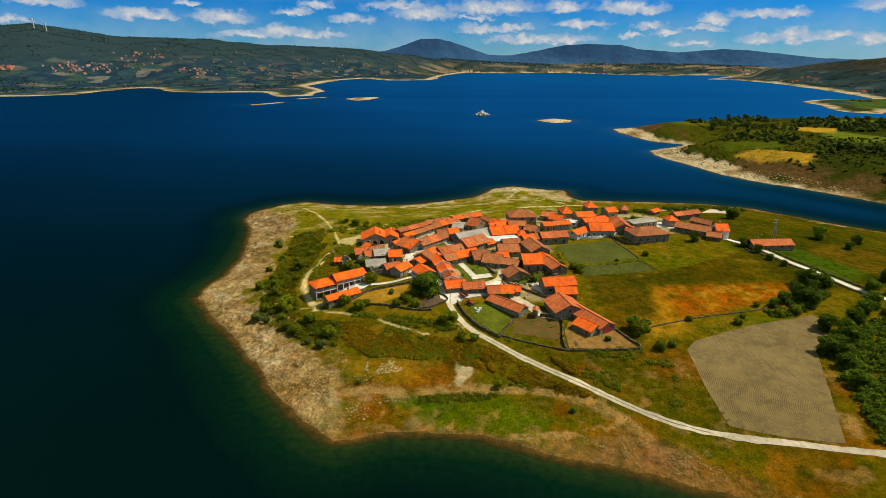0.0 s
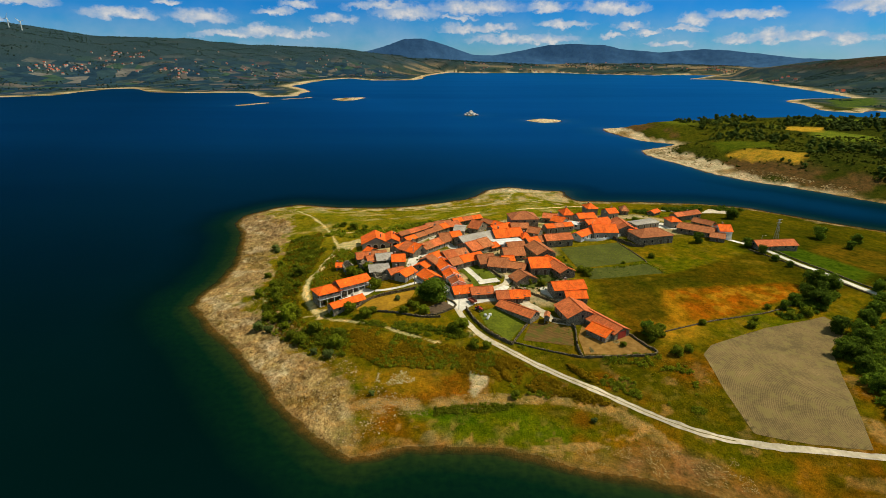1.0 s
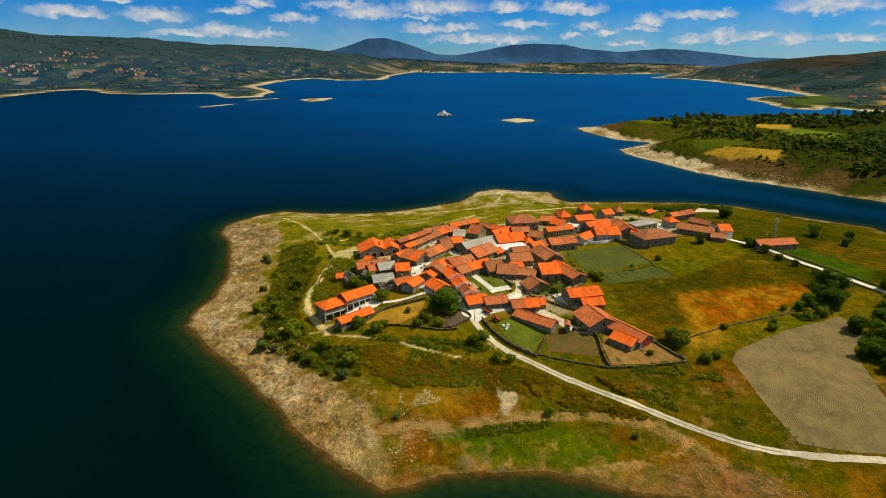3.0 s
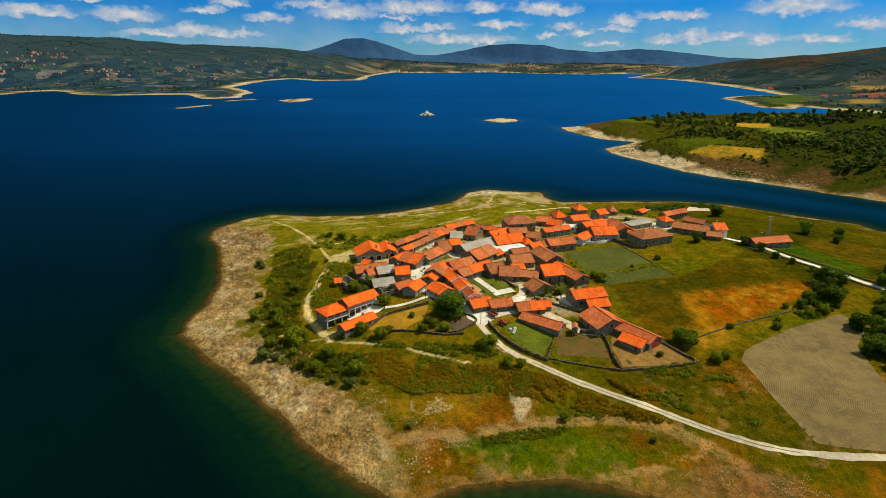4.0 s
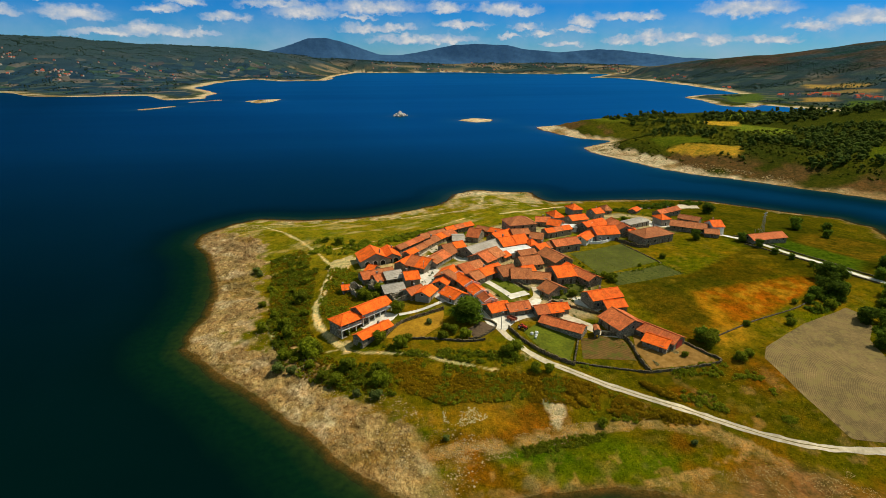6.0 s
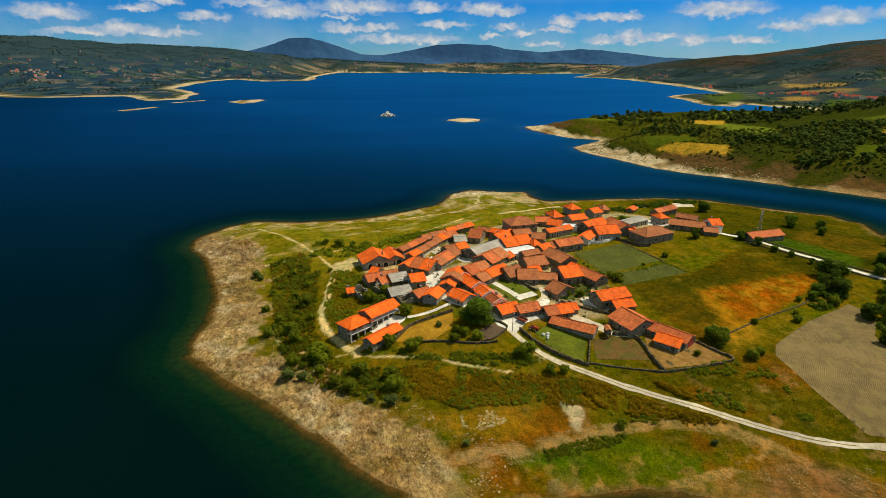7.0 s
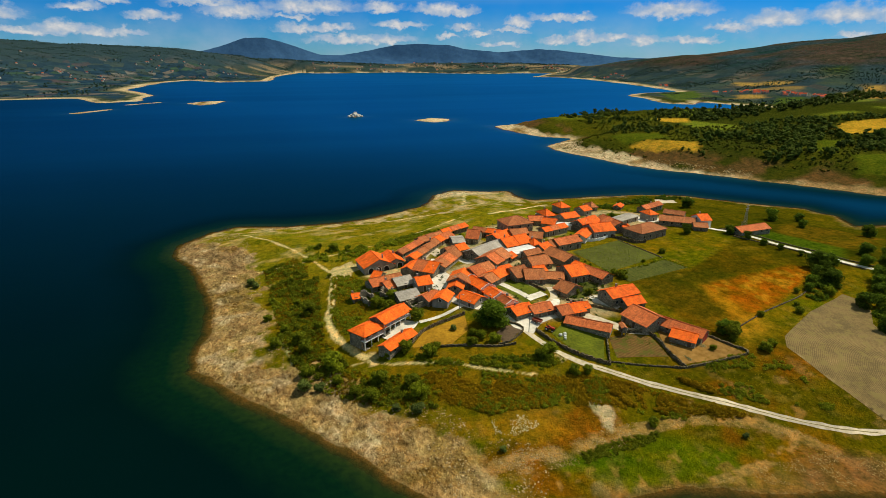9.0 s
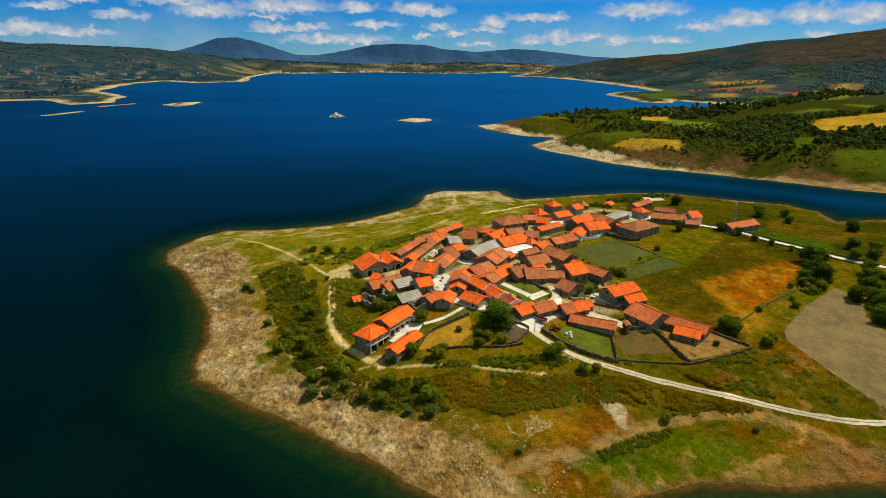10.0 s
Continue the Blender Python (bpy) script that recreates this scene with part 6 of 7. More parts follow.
def limb(bm, a, b, ra, rb, sides=6):
    a, b = Vector(a), Vector(b)
    q = (b - a).to_track_quat("Z", "Y")
    rings = [[bm.verts.new(p + q @ Vector((math.cos(k * math.tau / sides) * r, math.sin(k * math.tau / sides) * r, 0))) for k in range(sides)] for p, r in ((a, ra), (b, rb))]
    for k in range(sides):
        bm.faces.new((rings[0][k], rings[0][(k + 1) % sides], rings[1][(k + 1) % sides], rings[1][k]))


def tree_master(seed, radius, high, leaf_mat, leaves, size, label, trunk_share=0.28, name="tree", group="trees of the village"):
    rng = random.Random(seed)
    ob = tagged(new(name), label, "shrub" if name == "bush" else "tree", group)
    base = high * trunk_share
    lobes = crown_lobes(rng, radius, high * 0.93, base, 11)
    bm = bmesh.new()
    thick = 0.035 * high
    limb(bm, (0, 0, -0.5), (0.05 * radius, 0, base * 1.2), thick, thick * 0.75, 8)
    for cx, cy, cz, r, rz in lobes[:8]:
        limb(bm, (0.05 * radius, 0, base * rng.uniform(0.7, 1.2)), (cx * 0.8, cy * 0.8, cz), thick * 0.5, thick * 0.12, 5)
    bmesh.ops.recalc_face_normals(bm, faces=bm.faces[:])
    part("trunk", bm, BARK, ob)
    co, quads = leaf_cloud(rng, leaves, lobes, size)
    inner = bmesh.new()
    for cx, cy, cz, r, rz in lobes:
        bmesh.ops.create_icosphere(inner, subdivisions=1, radius=1.0, matrix=Matrix.LocRotScale((cx, cy, cz), None, (r * 0.72, r * 0.72, rz * 0.72)))
    for v in inner.verts:
        v.co += Vector((rng.uniform(-1, 1), rng.uniform(-1, 1), rng.uniform(-1, 1))) * 0.10 * radius
    ic = np.array([v.co[:] for v in inner.verts])
    it = np.array([[v.index for v in f.verts] for f in inner.faces])
    inner.free()
    me = bpy.data.meshes.new("crown")
    me.from_pydata(np.concatenate([co, ic]).tolist(), [], quads.tolist() + (it + len(co)).tolist())
    me.materials.append(leaf_mat)
    crown = new("crown", me)
    crown.parent = ob
    return ob


def scatter(name, label, category, seed, variants, places, mat):
    """One object of many small plants. places: x, y, size, height factor."""
    rng = random.Random(seed)
    cos, faces, at = [], [], 0
    for x, y, s, h in places:
        co, quads = variants[rng.randrange(len(variants))]
        a = rng.uniform(0, math.tau)
        ca, sa = math.cos(a) * s, math.sin(a) * s
        c = np.stack([co[:, 0] * ca - co[:, 1] * sa + x, co[:, 0] * sa + co[:, 1] * ca + y, co[:, 2] * s * h + ground(x, y)], -1)
        cos.append(c)
        faces.append(quads + at)
        at += len(c)
    me = solid(name, np.concatenate(cos), np.concatenate(faces), False)
    me.materials.append(mat)
    return tagged(new(name, me), label, category, kind="stuff")


def clump_variant(seed, leaves, size, flat=0.7):
    """A unit shrub: a low heap of leaf sprays about a few lobes, one metre in radius."""
    rng = random.Random(seed)
    lobes = [(rng.uniform(-0.5, 0.5), rng.uniform(-0.5, 0.5), rng.uniform(0.15, 0.6), rng.uniform(0.4, 0.62), rng.uniform(0.35, 0.55) * flat / 0.7) for _ in range(5)]
    co, quads = leaf_cloud(rng, leaves, lobes, size)
    return co, quads


def places_in(seed, count, corners, low, high, gaps=0.0, scale=9.0, blocked=(), dry=0.8, off=()):
    """Random places inside an outline, in drifts with gaps; s runs from low to high."""
    rng = np.random.default_rng(seed)
    c = np.array(corners, float)
    n = count * 14
    x, y = rng.uniform(c[:, 0].min(), c[:, 0].max(), n), rng.uniform(c[:, 1].min(), c[:, 1].max(), n)
    ok = inside(x, y, corners) & (fuzz(x, y, scale, seed, 2) > gaps)
    for one in blocked:
        ok &= ~inside(x, y, one)
    for (ax, ay), (bx, by) in zip(off, off[1:]):
        u = np.clip(((x - ax) * (bx - ax) + (y - ay) * (by - ay)) / ((bx - ax) ** 2 + (by - ay) ** 2), 0, 1)
        ok &= np.hypot(x - ax - u * (bx - ax), y - ay - u * (by - ay)) > 2.4
    s, h = rng.uniform(low, high, n), rng.uniform(0.7, 1.2, n)
    out = []
    for k in np.nonzero(ok)[0]:
        if ground(x[k], y[k]) > dry:
            out.append((float(x[k]), float(y[k]), float(s[k]), float(h[k])))
            if len(out) == count:
                break
    return out


SHRUB = [clump_variant(100 + k, 110, 0.21) for k in range(6)]
SHRUB_SMALL = [clump_variant(150 + k, 62, 0.22) for k in range(6)]
TUFTS = [clump_variant(170 + k, 14, 0.40, 0.5) for k in range(6)]


def lobed(seed, lobes, leaves, size):
    """A far crown: uneven overlapping lobes under a coat of leaf sprays, all in triangles."""
    rng = random.Random(seed)
    bm = bmesh.new()
    for cx, cy, cz, r, rz in lobes:
        bmesh.ops.create_icosphere(bm, subdivisions=1, radius=1.0, matrix=Matrix.LocRotScale((cx, cy, cz), None, (r, r, rz)))
    for v in bm.verts:
        v.co += Vector((rng.uniform(-1, 1), rng.uniform(-1, 1), rng.uniform(-1, 1))) * 0.11
    bm.verts.ensure_lookup_table()
    co = np.array([v.co[:] for v in bm.verts])
    tri = np.array([[v.index for v in f.verts] for f in bm.faces])
    bm.free()
    lc, lq = leaf_cloud(rng, leaves, lobes, size)
    lt = np.concatenate([lq[:, :3], lq[:, [0, 2, 3]]]) + len(co)
    return np.concatenate([co, lc]), np.concatenate([tri, lt])


def far_tree(seed):
    rng = random.Random(seed)
    return lobed(seed, crown_lobes(rng, 1.0, 1.5, 0.2, 5), 26, 0.26)


def far_bush(seed, count, leaves):
    rng = random.Random(seed)
    return lobed(seed, [(rng.uniform(-0.5, 0.5), rng.uniform(-0.5, 0.5), rng.uniform(0.2, 0.55), rng.uniform(0.45, 0.65), rng.uniform(0.4, 0.55)) for _ in range(count)], leaves, 0.3)


SHRUB_FAR = [far_bush(200 + k, 2, 12) for k in range(5)]
FAR_TINY = [far_bush(250 + k, 1, 5) for k in range(6)]
ROWCROP = [clump_variant(270 + k, 12, 0.5, 0.6) for k in range(5)]
FAR_TREES = [far_tree(300 + k) for k in range(6)]


NO_TREES = OCHRE_FIELDS + GREEN_FIELDS
scatter("heather_scrub", "brown-green heather and broom scrub on the slope", "scrub", 1, SHRUB_SMALL, places_in(11, 1700, HEATH_NEAR, 0.25, 0.75, -0.22, 6, off=TRACK), LEAF_HEATH)
scatter("broom_scrub", "olive broom bushes among the heather", "scrub", 45, SHRUB_SMALL, places_in(46, 620, HEATH_NEAR, 0.3, 0.85, -0.05, 5, off=TRACK), LEAF_BROOM)
VERGES = [(14, 153), (34, 147), (56, 148), (64, 140), (60, 122), (40, 132), (26, 142)]
scatter("broom_scrub", "olive scrub patches between track and farmyard", "scrub", 47, SHRUB_SMALL, places_in(48, 260, VERGES, 0.3, 0.9, 0.12, 7, off=TRACK), LEAF_BROOM)
scatter("broom_scrub", "dark green broom scrub along the shore", "scrub", 2, SHRUB, places_in(12, 420, SCRUB_WEST, 0.5, 1.4, 0.0, 9), LEAF_BROOM)
scatter("heather_scrub", "olive heather scrub along the shore path", "scrub", 7, SHRUB_SMALL, places_in(17, 1500, SCRUB_WEST, 0.25, 0.7, -0.35, 6), LEAF_HEATH)
scatter("broom_scrub", "green broom and bramble between the path and the gardens", "scrub", 85, SHRUB_SMALL, places_in(86, 420, PATH_SCRUB, 0.4, 1.0, -0.3, 6), LEAF_BROOM)
scatter("heather_scrub", "brown heather between the path and the gardens", "scrub", 87, SHRUB_SMALL, places_in(88, 260, PATH_SCRUB, 0.3, 0.7, -0.3, 6), LEAF_HEATH)
scatter("broom_scrub", "young broom bushes filling the shore scrub", "scrub", 89, SHRUB_SMALL, places_in(90, 900, SCRUB_WEST, 0.35, 0.95, -0.3, 7), LEAF_BROOM)
scatter("broom_scrub", "green broom scrub behind the village", "scrub", 8, SHRUB, places_in(18, 260, SCRUB_NORTH, 0.5, 1.5, -0.2), LEAF_BROOM)
GRASSLAND = [(-30, 114), (0, 114), (40, 104), (68.5, 106.8), (66.5, 130.5), (64, 152.5), (62.1, 158.8), (33.7, 145.4), (14.6, 152.4), (0.5, 156.6), (-40, 176.1), (-62, 180.3), (-82.1, 240.3), (-90.1, 285.5), (-60, 320.2), (-20, 329.9), (30, 350), (60, 370), (63.3, 309.5), (1.1, 292.9), (-60.3, 247.8), (-58.2, 180.4), (-46, 168.4), (-36, 148.2)]
scatter("grass_tufts", "coarse dry grass tufts and low weeds", "grass", 9, TUFTS, places_in(19, 4200, GRASSLAND, 0.10, 0.26, -0.1, 6, off=TRACK), LEAF_TUFT)
NORTH_HEDGE = [(99.7, 309.7), (134.7, 324.7), (169.9, 337.9), (182, 330.1), (155.1, 317.8), (124.5, 311), (102.7, 301.3)]
scatter("hedge_scrub", "dark green scrub along the northern shore", "scrub", 21, SHRUB, places_in(22, 120, NORTH_HEDGE, 1.0, 2.2, -0.2), LEAF_OAK)
SLOPE = [(216, 560), (206, 530), (220, 485), (236, 445), (262, 420), (300, 372), (340, 330), (420, 300), (700, 270), (700, 500), (400, 560), (300, 640), (262, 620), (240, 570)]
scatter("shore_scrub", "low olive scrub above the opposite shore", "scrub", 25, SHRUB_FAR, places_in(26, 2200, SLOPE, 0.6, 1.6, -0.25, 26, NO_TREES), LEAF_WOODSCRUB)
DEEP_WOOD = [(357, 555), (472, 577), (700, 560), (1000, 500), (1000, 330), (700, 290), (520, 262), (420, 285), (345, 345), (312, 372), (285, 415), (262, 446), (300, 470)]
scatter("woodland", "dark oak and pine woodland on the opposite shore", "woodland", 3, FAR_TREES, places_in(13, 1800, DEEP_WOOD, 1.8, 4.6, -0.02, 32, NO_TREES), LEAF_PINE)
scatter("woodland_scrub", "olive undergrowth between the opposite woods", "scrub", 4, SHRUB_FAR, places_in(14, 2600, DEEP_WOOD, 0.9, 2.3, -0.5, 30, NO_TREES), LEAF_WOODSCRUB)
FAR_EDGE = [(376, 634), (430, 716), (551, 735), (640, 750), (900, 800), (900, 700), (600, 660), (450, 600)]
scatter("woodland", "belt of tall oaks along the far edge of the peninsula", "woodland", 79, FAR_TREES, places_in(80, 420, FAR_EDGE, 2.6, 5.6, -0.3, 40, NO_TREES), LEAF_PINE)
FIELD_ROW = [(500, 513), (540, 443), (456, 385), (392, 385), (381, 395), (446, 455)]
scatter("woodland", "row of dark oaks between the fields", "woodland", 103, FAR_TREES, places_in(104, 70, FIELD_ROW, 2.4, 4.6, -0.4, 20, NO_TREES), LEAF_PINE)
OPEN_END = [(250, 540), (262, 470), (300, 470), (357, 555), (376, 634), (430, 716), (379, 800), (300, 765), (280, 690), (285, 620)]
scatter("woodland", "scattered oaks and thickets over the open meadow", "woodland", 81, FAR_TREES, places_in(82, 190, OPEN_END, 1.4, 4.4, 0.02, 34, NO_TREES), LEAF_PINE)
scatter("woodland_scrub", "low green thickets over the open meadow", "scrub", 83, SHRUB_FAR, places_in(84, 900, OPEN_END, 0.7, 1.8, -0.1, 24, NO_TREES), LEAF_WOODSCRUB)
LEFT_INNER = [(-560, 1600), (-850, 1620), (-1000, 1800), (-1100, 1400), (-1700, 1300), (-2800, 1900), (-3200, 3600), (-700, 4500), (-60, 4500), (-20, 4000), (-160, 3300), (-240, 2700), (-600, 2500), (-580, 2000)]
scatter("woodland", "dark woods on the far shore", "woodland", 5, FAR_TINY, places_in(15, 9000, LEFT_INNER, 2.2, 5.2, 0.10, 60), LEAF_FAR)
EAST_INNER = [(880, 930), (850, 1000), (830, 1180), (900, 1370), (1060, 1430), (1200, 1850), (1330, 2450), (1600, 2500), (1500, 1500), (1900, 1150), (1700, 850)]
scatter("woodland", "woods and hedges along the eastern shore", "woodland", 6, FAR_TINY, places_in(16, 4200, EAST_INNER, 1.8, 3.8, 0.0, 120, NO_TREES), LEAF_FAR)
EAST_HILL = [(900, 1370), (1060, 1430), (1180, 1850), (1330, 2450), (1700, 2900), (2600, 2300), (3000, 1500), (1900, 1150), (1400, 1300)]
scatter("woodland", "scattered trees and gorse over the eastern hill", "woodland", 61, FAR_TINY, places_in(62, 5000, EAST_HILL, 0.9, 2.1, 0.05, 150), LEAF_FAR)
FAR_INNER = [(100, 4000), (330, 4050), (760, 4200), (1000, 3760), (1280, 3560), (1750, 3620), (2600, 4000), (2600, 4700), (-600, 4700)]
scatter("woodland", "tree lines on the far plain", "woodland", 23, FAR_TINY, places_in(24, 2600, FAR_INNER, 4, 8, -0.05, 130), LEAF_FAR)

THICKET = [(118.7, 158.4), (131, 163), (150, 176), (142, 158), (128, 140), (112, 118), (100.4, 108.3), (101.3, 114.4), (104, 122.1), (105, 127), (110, 142.6)]
scatter("thicket", "dense dark green thicket beside the ploughed field", "scrub", 91, SHRUB, places_in(92, 330, THICKET, 1.0, 2.3, -0.5, 9), LEAF_OAK)
MEADOW_HEDGE = [(104, 169), (113, 171), (124.6, 177.4), (136, 186.7), (133, 193), (124.2, 187.3), (114, 178.5), (104, 172.5)]
scatter("thicket", "dark green hedge between meadow and ploughed field", "hedge", 93, SHRUB, places_in(94, 110, MEADOW_HEDGE, 0.8, 2.0, -0.5, 7), LEAF_OAK)
DARK_HEATH = [(9.9, 147.7), (18.7, 142.9), (25.2, 137.4), (32.4, 132.6), (39, 127.3), (35, 126.8), (25, 130.7), (16.8, 133.8), (10.5, 138.1), (7.1, 144.8)]
scatter("heather_scrub", "tall brown heather below the farm track", "scrub", 95, SHRUB, places_in(96, 210, DARK_HEATH, 0.5, 1.2, -0.35, 7, off=TRACK), LEAF_HEATH)
ROADSIDE = [(28.6, 143.2), (36.8, 140.9), (41.5, 134.5), (38.2, 132.3), (30.9, 138.7)]
scatter("heather_scrub", "brown heather clumps above the farm track", "scrub", 97, SHRUB, places_in(98, 40, ROADSIDE, 0.5, 1.2, -0.2, 7, off=TRACK), LEAF_HEATH)
LUSH_SHRUB = [(-13, 126.2), (0.7, 128.5), (11.6, 128.3), (11, 126), (1, 124.5), (-12, 123.5)]
scatter("green_bank", "lush green tall grass on the damp bank", "grass", 99, SHRUB_SMALL, places_in(101, 260, LUSH_SHRUB, 0.25, 0.65, -0.3, 5), LEAF_BROOM)
SOUTHGREEN = [(-40, 175), (-30, 170), (-14, 164), (-2, 161), (2, 158), (-8, 155), (-22, 162), (-36, 168)]
scatter("broom_scrub", "olive scrub below the garden walls", "scrub", 49, SHRUB_SMALL, places_in(50, 330, SOUTHGREEN, 0.3, 0.95, -0.3, 5), LEAF_BROOM)
GARDENS = [(-48, 214), (-42, 222), (-36, 213), (-30, 209), (-24, 204), (-30, 200), (-36, 197), (-45, 206)]
scatter("garden_greens", "lush green garden bushes and vines between houses", "garden", 27, SHRUB, places_in(28, 130, GARDENS, 0.5, 1.3, -0.4, 5), LEAF_VINE)
PLOTS = [(20, 190), (22, 200), (33, 207), (42, 206), (39, 196), (30, 190)]
scatter("garden_greens", "green kitchen garden plants beside the houses", "garden", 29, SHRUB_SMALL, places_in(30, 120, PLOTS, 0.3, 0.9, -0.3, 4), LEAF_VINE)
VILLAGE = [(-45, 232), (-20, 262), (10, 282), (50, 290), (110, 300), (125, 275), (120, 255), (80, 250), (45, 240), (45, 205), (30, 175), (5, 185), (-20, 195), (-30, 220)]
scatter("weeds", "weeds and low garden growth between the houses", "weeds", 43, SHRUB_SMALL, places_in(44, 420, VILLAGE, 0.25, 0.8, 0.0, 7), LEAF_VINE)

oak = tree_master(21, 6.2, 8.8, LEAF_OAK, 3400, 0.34, "broad dark green oak tree beside the square", 0.14)
oak.matrix_world = pose(-11.4, 180.6, ground(-11.4, 180.6) - 0.1)
oak.scale = (1.24, 1.24, 0.84)
field_oak = tree_master(22, 3.2, 4.8, LEAF_OAK, 1300, 0.26, "round dark green tree at the field edge", 0.08)
field_oak.matrix_world = pose(108.7, 242.2, ground(108.7, 242.2))
bush = tree_master(23, 2.4, 3.2, LEAF_WILLOW, 1100, 0.19, "grey-green willow bush by the shore", 0.1, "bush", "bushes on the slope")
bush.matrix_world = pose(-42.4, 151.1, ground(-42.4, 151.1) - 0.1)
green_bush = tree_master(24, 2.0, 2.8, LEAF_BROOM, 1000, 0.18, "dense green broom bush", 0.1, "bush", "bushes on the slope")
green_bush.matrix_world = pose(-4.2, 161, ground(-4.2, 161) - 0.1)


def stand(master, x, y, scale, tall=1.0):
    made = copy_thing(master, pose(x, y, ground(x, y) - 0.1, 0, 0, (x * 37 + y * 53) % 360))
    made.scale = (scale, scale, scale * tall)
    return made


for x, y, s in ((128.5, 236.9, 0.9), (149, 291.8, 1.25), (175.1, 258.2, 1.35), (180.9, 244.2, 0.9), (136, 191.6, 1.25), (130, 188, 1.1), (123, 185.6, 1.1), (116.1, 181, 0.9), (111.1, 177.6, 0.7),
                (151.6, 188.3, 1.0), (158.4, 185.4, 1.1), (56.8, 158.6, 1.0), (40.8, 202.3, 0.8), (165.2, 199.1, 1.1), (202.3, 226.4, 1.3), (138.5, 172.2, 1.2), (131.9, 167.1, 1.2), (126.2, 162.4, 1.0), (123.7, 156.7, 1.1),
                (117.7, 152.6, 1.0), (115, 146.6, 1.1), (112.1, 140.4, 1.0), (109, 130.2, 1.0), (144, 177.1, 1.2), (193.7, 257.8, 1.0), (165.1, 190.1, 1.2), (91.7, 278.2, 0.7), (124.8, 300.3, 0.7), (130.5, 228, 0.8), (131, 219, 0.6), (133, 212, 0.55), (135.5, 204, 0.5), (137.5, 194, 0.7), (116, 265, 0.6), (124, 180, 1.3), (131, 192.5, 1.5), (121, 164, 1.2), (112, 149, 1.2)):
    stand(field_oak, x, y, s)
for x, y, s in ((-70, 170, 1.15), (-66, 168.5, 0.9), (-88, 250.1, 1.1), (-86.5, 246.5, 0.8), (-26.7, 131.7, 0.5), (31.1, 121.1, 0.45), (-47.5, 153.6, 0.7), (-24, 182, 0.6)):
    stand(bush, x, y, s)
for x, y, s in ((-62, 176.5, 2.0), (-71, 194.5, 1.35), (-67, 212.5, 1.5), (-81, 215, 0.9), (-69, 188.5, 1.4), (-80, 229, 0.8), (-78, 195, 1.1), (-69, 176, 1.2), (-73, 244, 0.9), (-54, 271, 1.3), (-50, 166, 1.4), (-53, 160, 1.3),
                (-42, 161.5, 1.2), (-41, 156.5, 1.4), (-57, 163, 1.1), (-34, 172, 1.3), (-40, 177, 1.3), (-2, 160.5, 1.6), (-50, 185, 1.0), (-33, 192.5, 1.5), (-32, 174, 1.0), (2, 152, 1.0), (6, 151.5, 0.9), (12, 130.5, 0.8), (58, 156, 1.6),
                (60.5, 158.5, 1.3), (93, 164.5, 0.9), (105, 177, 0.7), (77, 165, 0.7), (62, 147.5, 1.1), (66, 149, 0.8), (-21, 172.5, 1.0), (-14, 171.5, 1.1), (-17, 175, 1.0), (-19, 177.5, 0.8), (-38, 209.9, 1.3), (-44.1, 206.1, 1.4), (-41.1, 202.1, 1.4),
                (110, 172, 0.9), (117, 174, 1.1), (24.7, 193.9, 0.9), (29, 192.4, 0.9), (47.4, 152.1, 0.6), (48, 201, 1.2), (46.5, 204, 1.0), (80, 221, 0.8), (66, 214, 0.5), (96.5, 169, 0.6), (-75, 203, 1.0), (-64, 200, 0.8), (-61, 170, 0.9),
                (-46, 176, 0.7), (-58, 240.5, 0.6), (-66, 229, 1.0), (-71, 222, 0.9), (-48, 268, 1.0), (-60, 276, 0.9)):
    stand(green_bush, x, y, s)


def crop_rows(seed, corners, turn, pitch, gap):
    """Plants in straight rows inside an outline."""
    rng = random.Random(seed)
    c, s = math.cos(radians(turn)), math.sin(radians(turn))
    mx, my = sum(p[0] for p in corners) / len(corners), sum(p[1] for p in corners) / len(corners)
    out = []
    for i in range(-40, 41):
        for j in range(-80, 81):
            u, v = j * gap + rng.uniform(-0.2, 0.2), i * pitch + rng.uniform(-0.08, 0.08)
            x, y = mx + u * c - v * s, my + u * s + v * c
            if inside(x, y, corners) and rng.random() < 0.85:
                out.append((x, y, rng.uniform(0.16, 0.30), rng.uniform(0.5, 0.9)))
    return out


scatter("crop_plants", "rows of potato plants in the walled field", "crops", 65, ROWCROP, crop_rows(66, [(43.6, 232.1), (72, 241.2), (75.7, 217.7), (46, 206.9)], 118, 1.15, 0.62), LEAF_CROP)
scatter("crop_plants", "rows of green plants in the garden strip", "crops", 67, ROWCROP, crop_rows(68, [(46.2, 206.1), (76.3, 213.9), (78.9, 203.5), (48.6, 197.1)], 18, 1.0, 0.55), LEAF_VINE)
scatter("crop_plants", "rows of green plants in the kitchen garden", "crops", 69, ROWCROP, crop_rows(70, [(21.4, 195.9), (31.5, 202.4), (36, 198.2), (32.9, 192.9), (23.5, 190)], 40, 0.9, 0.5), LEAF_VINE)
scatter("crop_plants", "rows of young plants in the vegetable plot", "crops", 71, ROWCROP, crop_rows(72, [(21.3, 166.2), (27.9, 166.7), (33.5, 163.2), (32, 158.5), (22, 161)], 160, 1.0, 0.7), LEAF_CROP)
scatter("straw_litter", "pale straw litter and rubble in the barn yard", "litter", 73, TUFTS, places_in(74, 260, [(37, 158), (44, 157), (50, 152), (46, 148.5), (37, 149)], 0.12, 0.4, 0.05, 3), STRAW)
LANE_HEDGE = [(44, 206.4), (60, 209), (76, 215.6), (80, 204.5), (79, 203.5), (75.5, 214), (60, 207.6), (45, 205.2)]
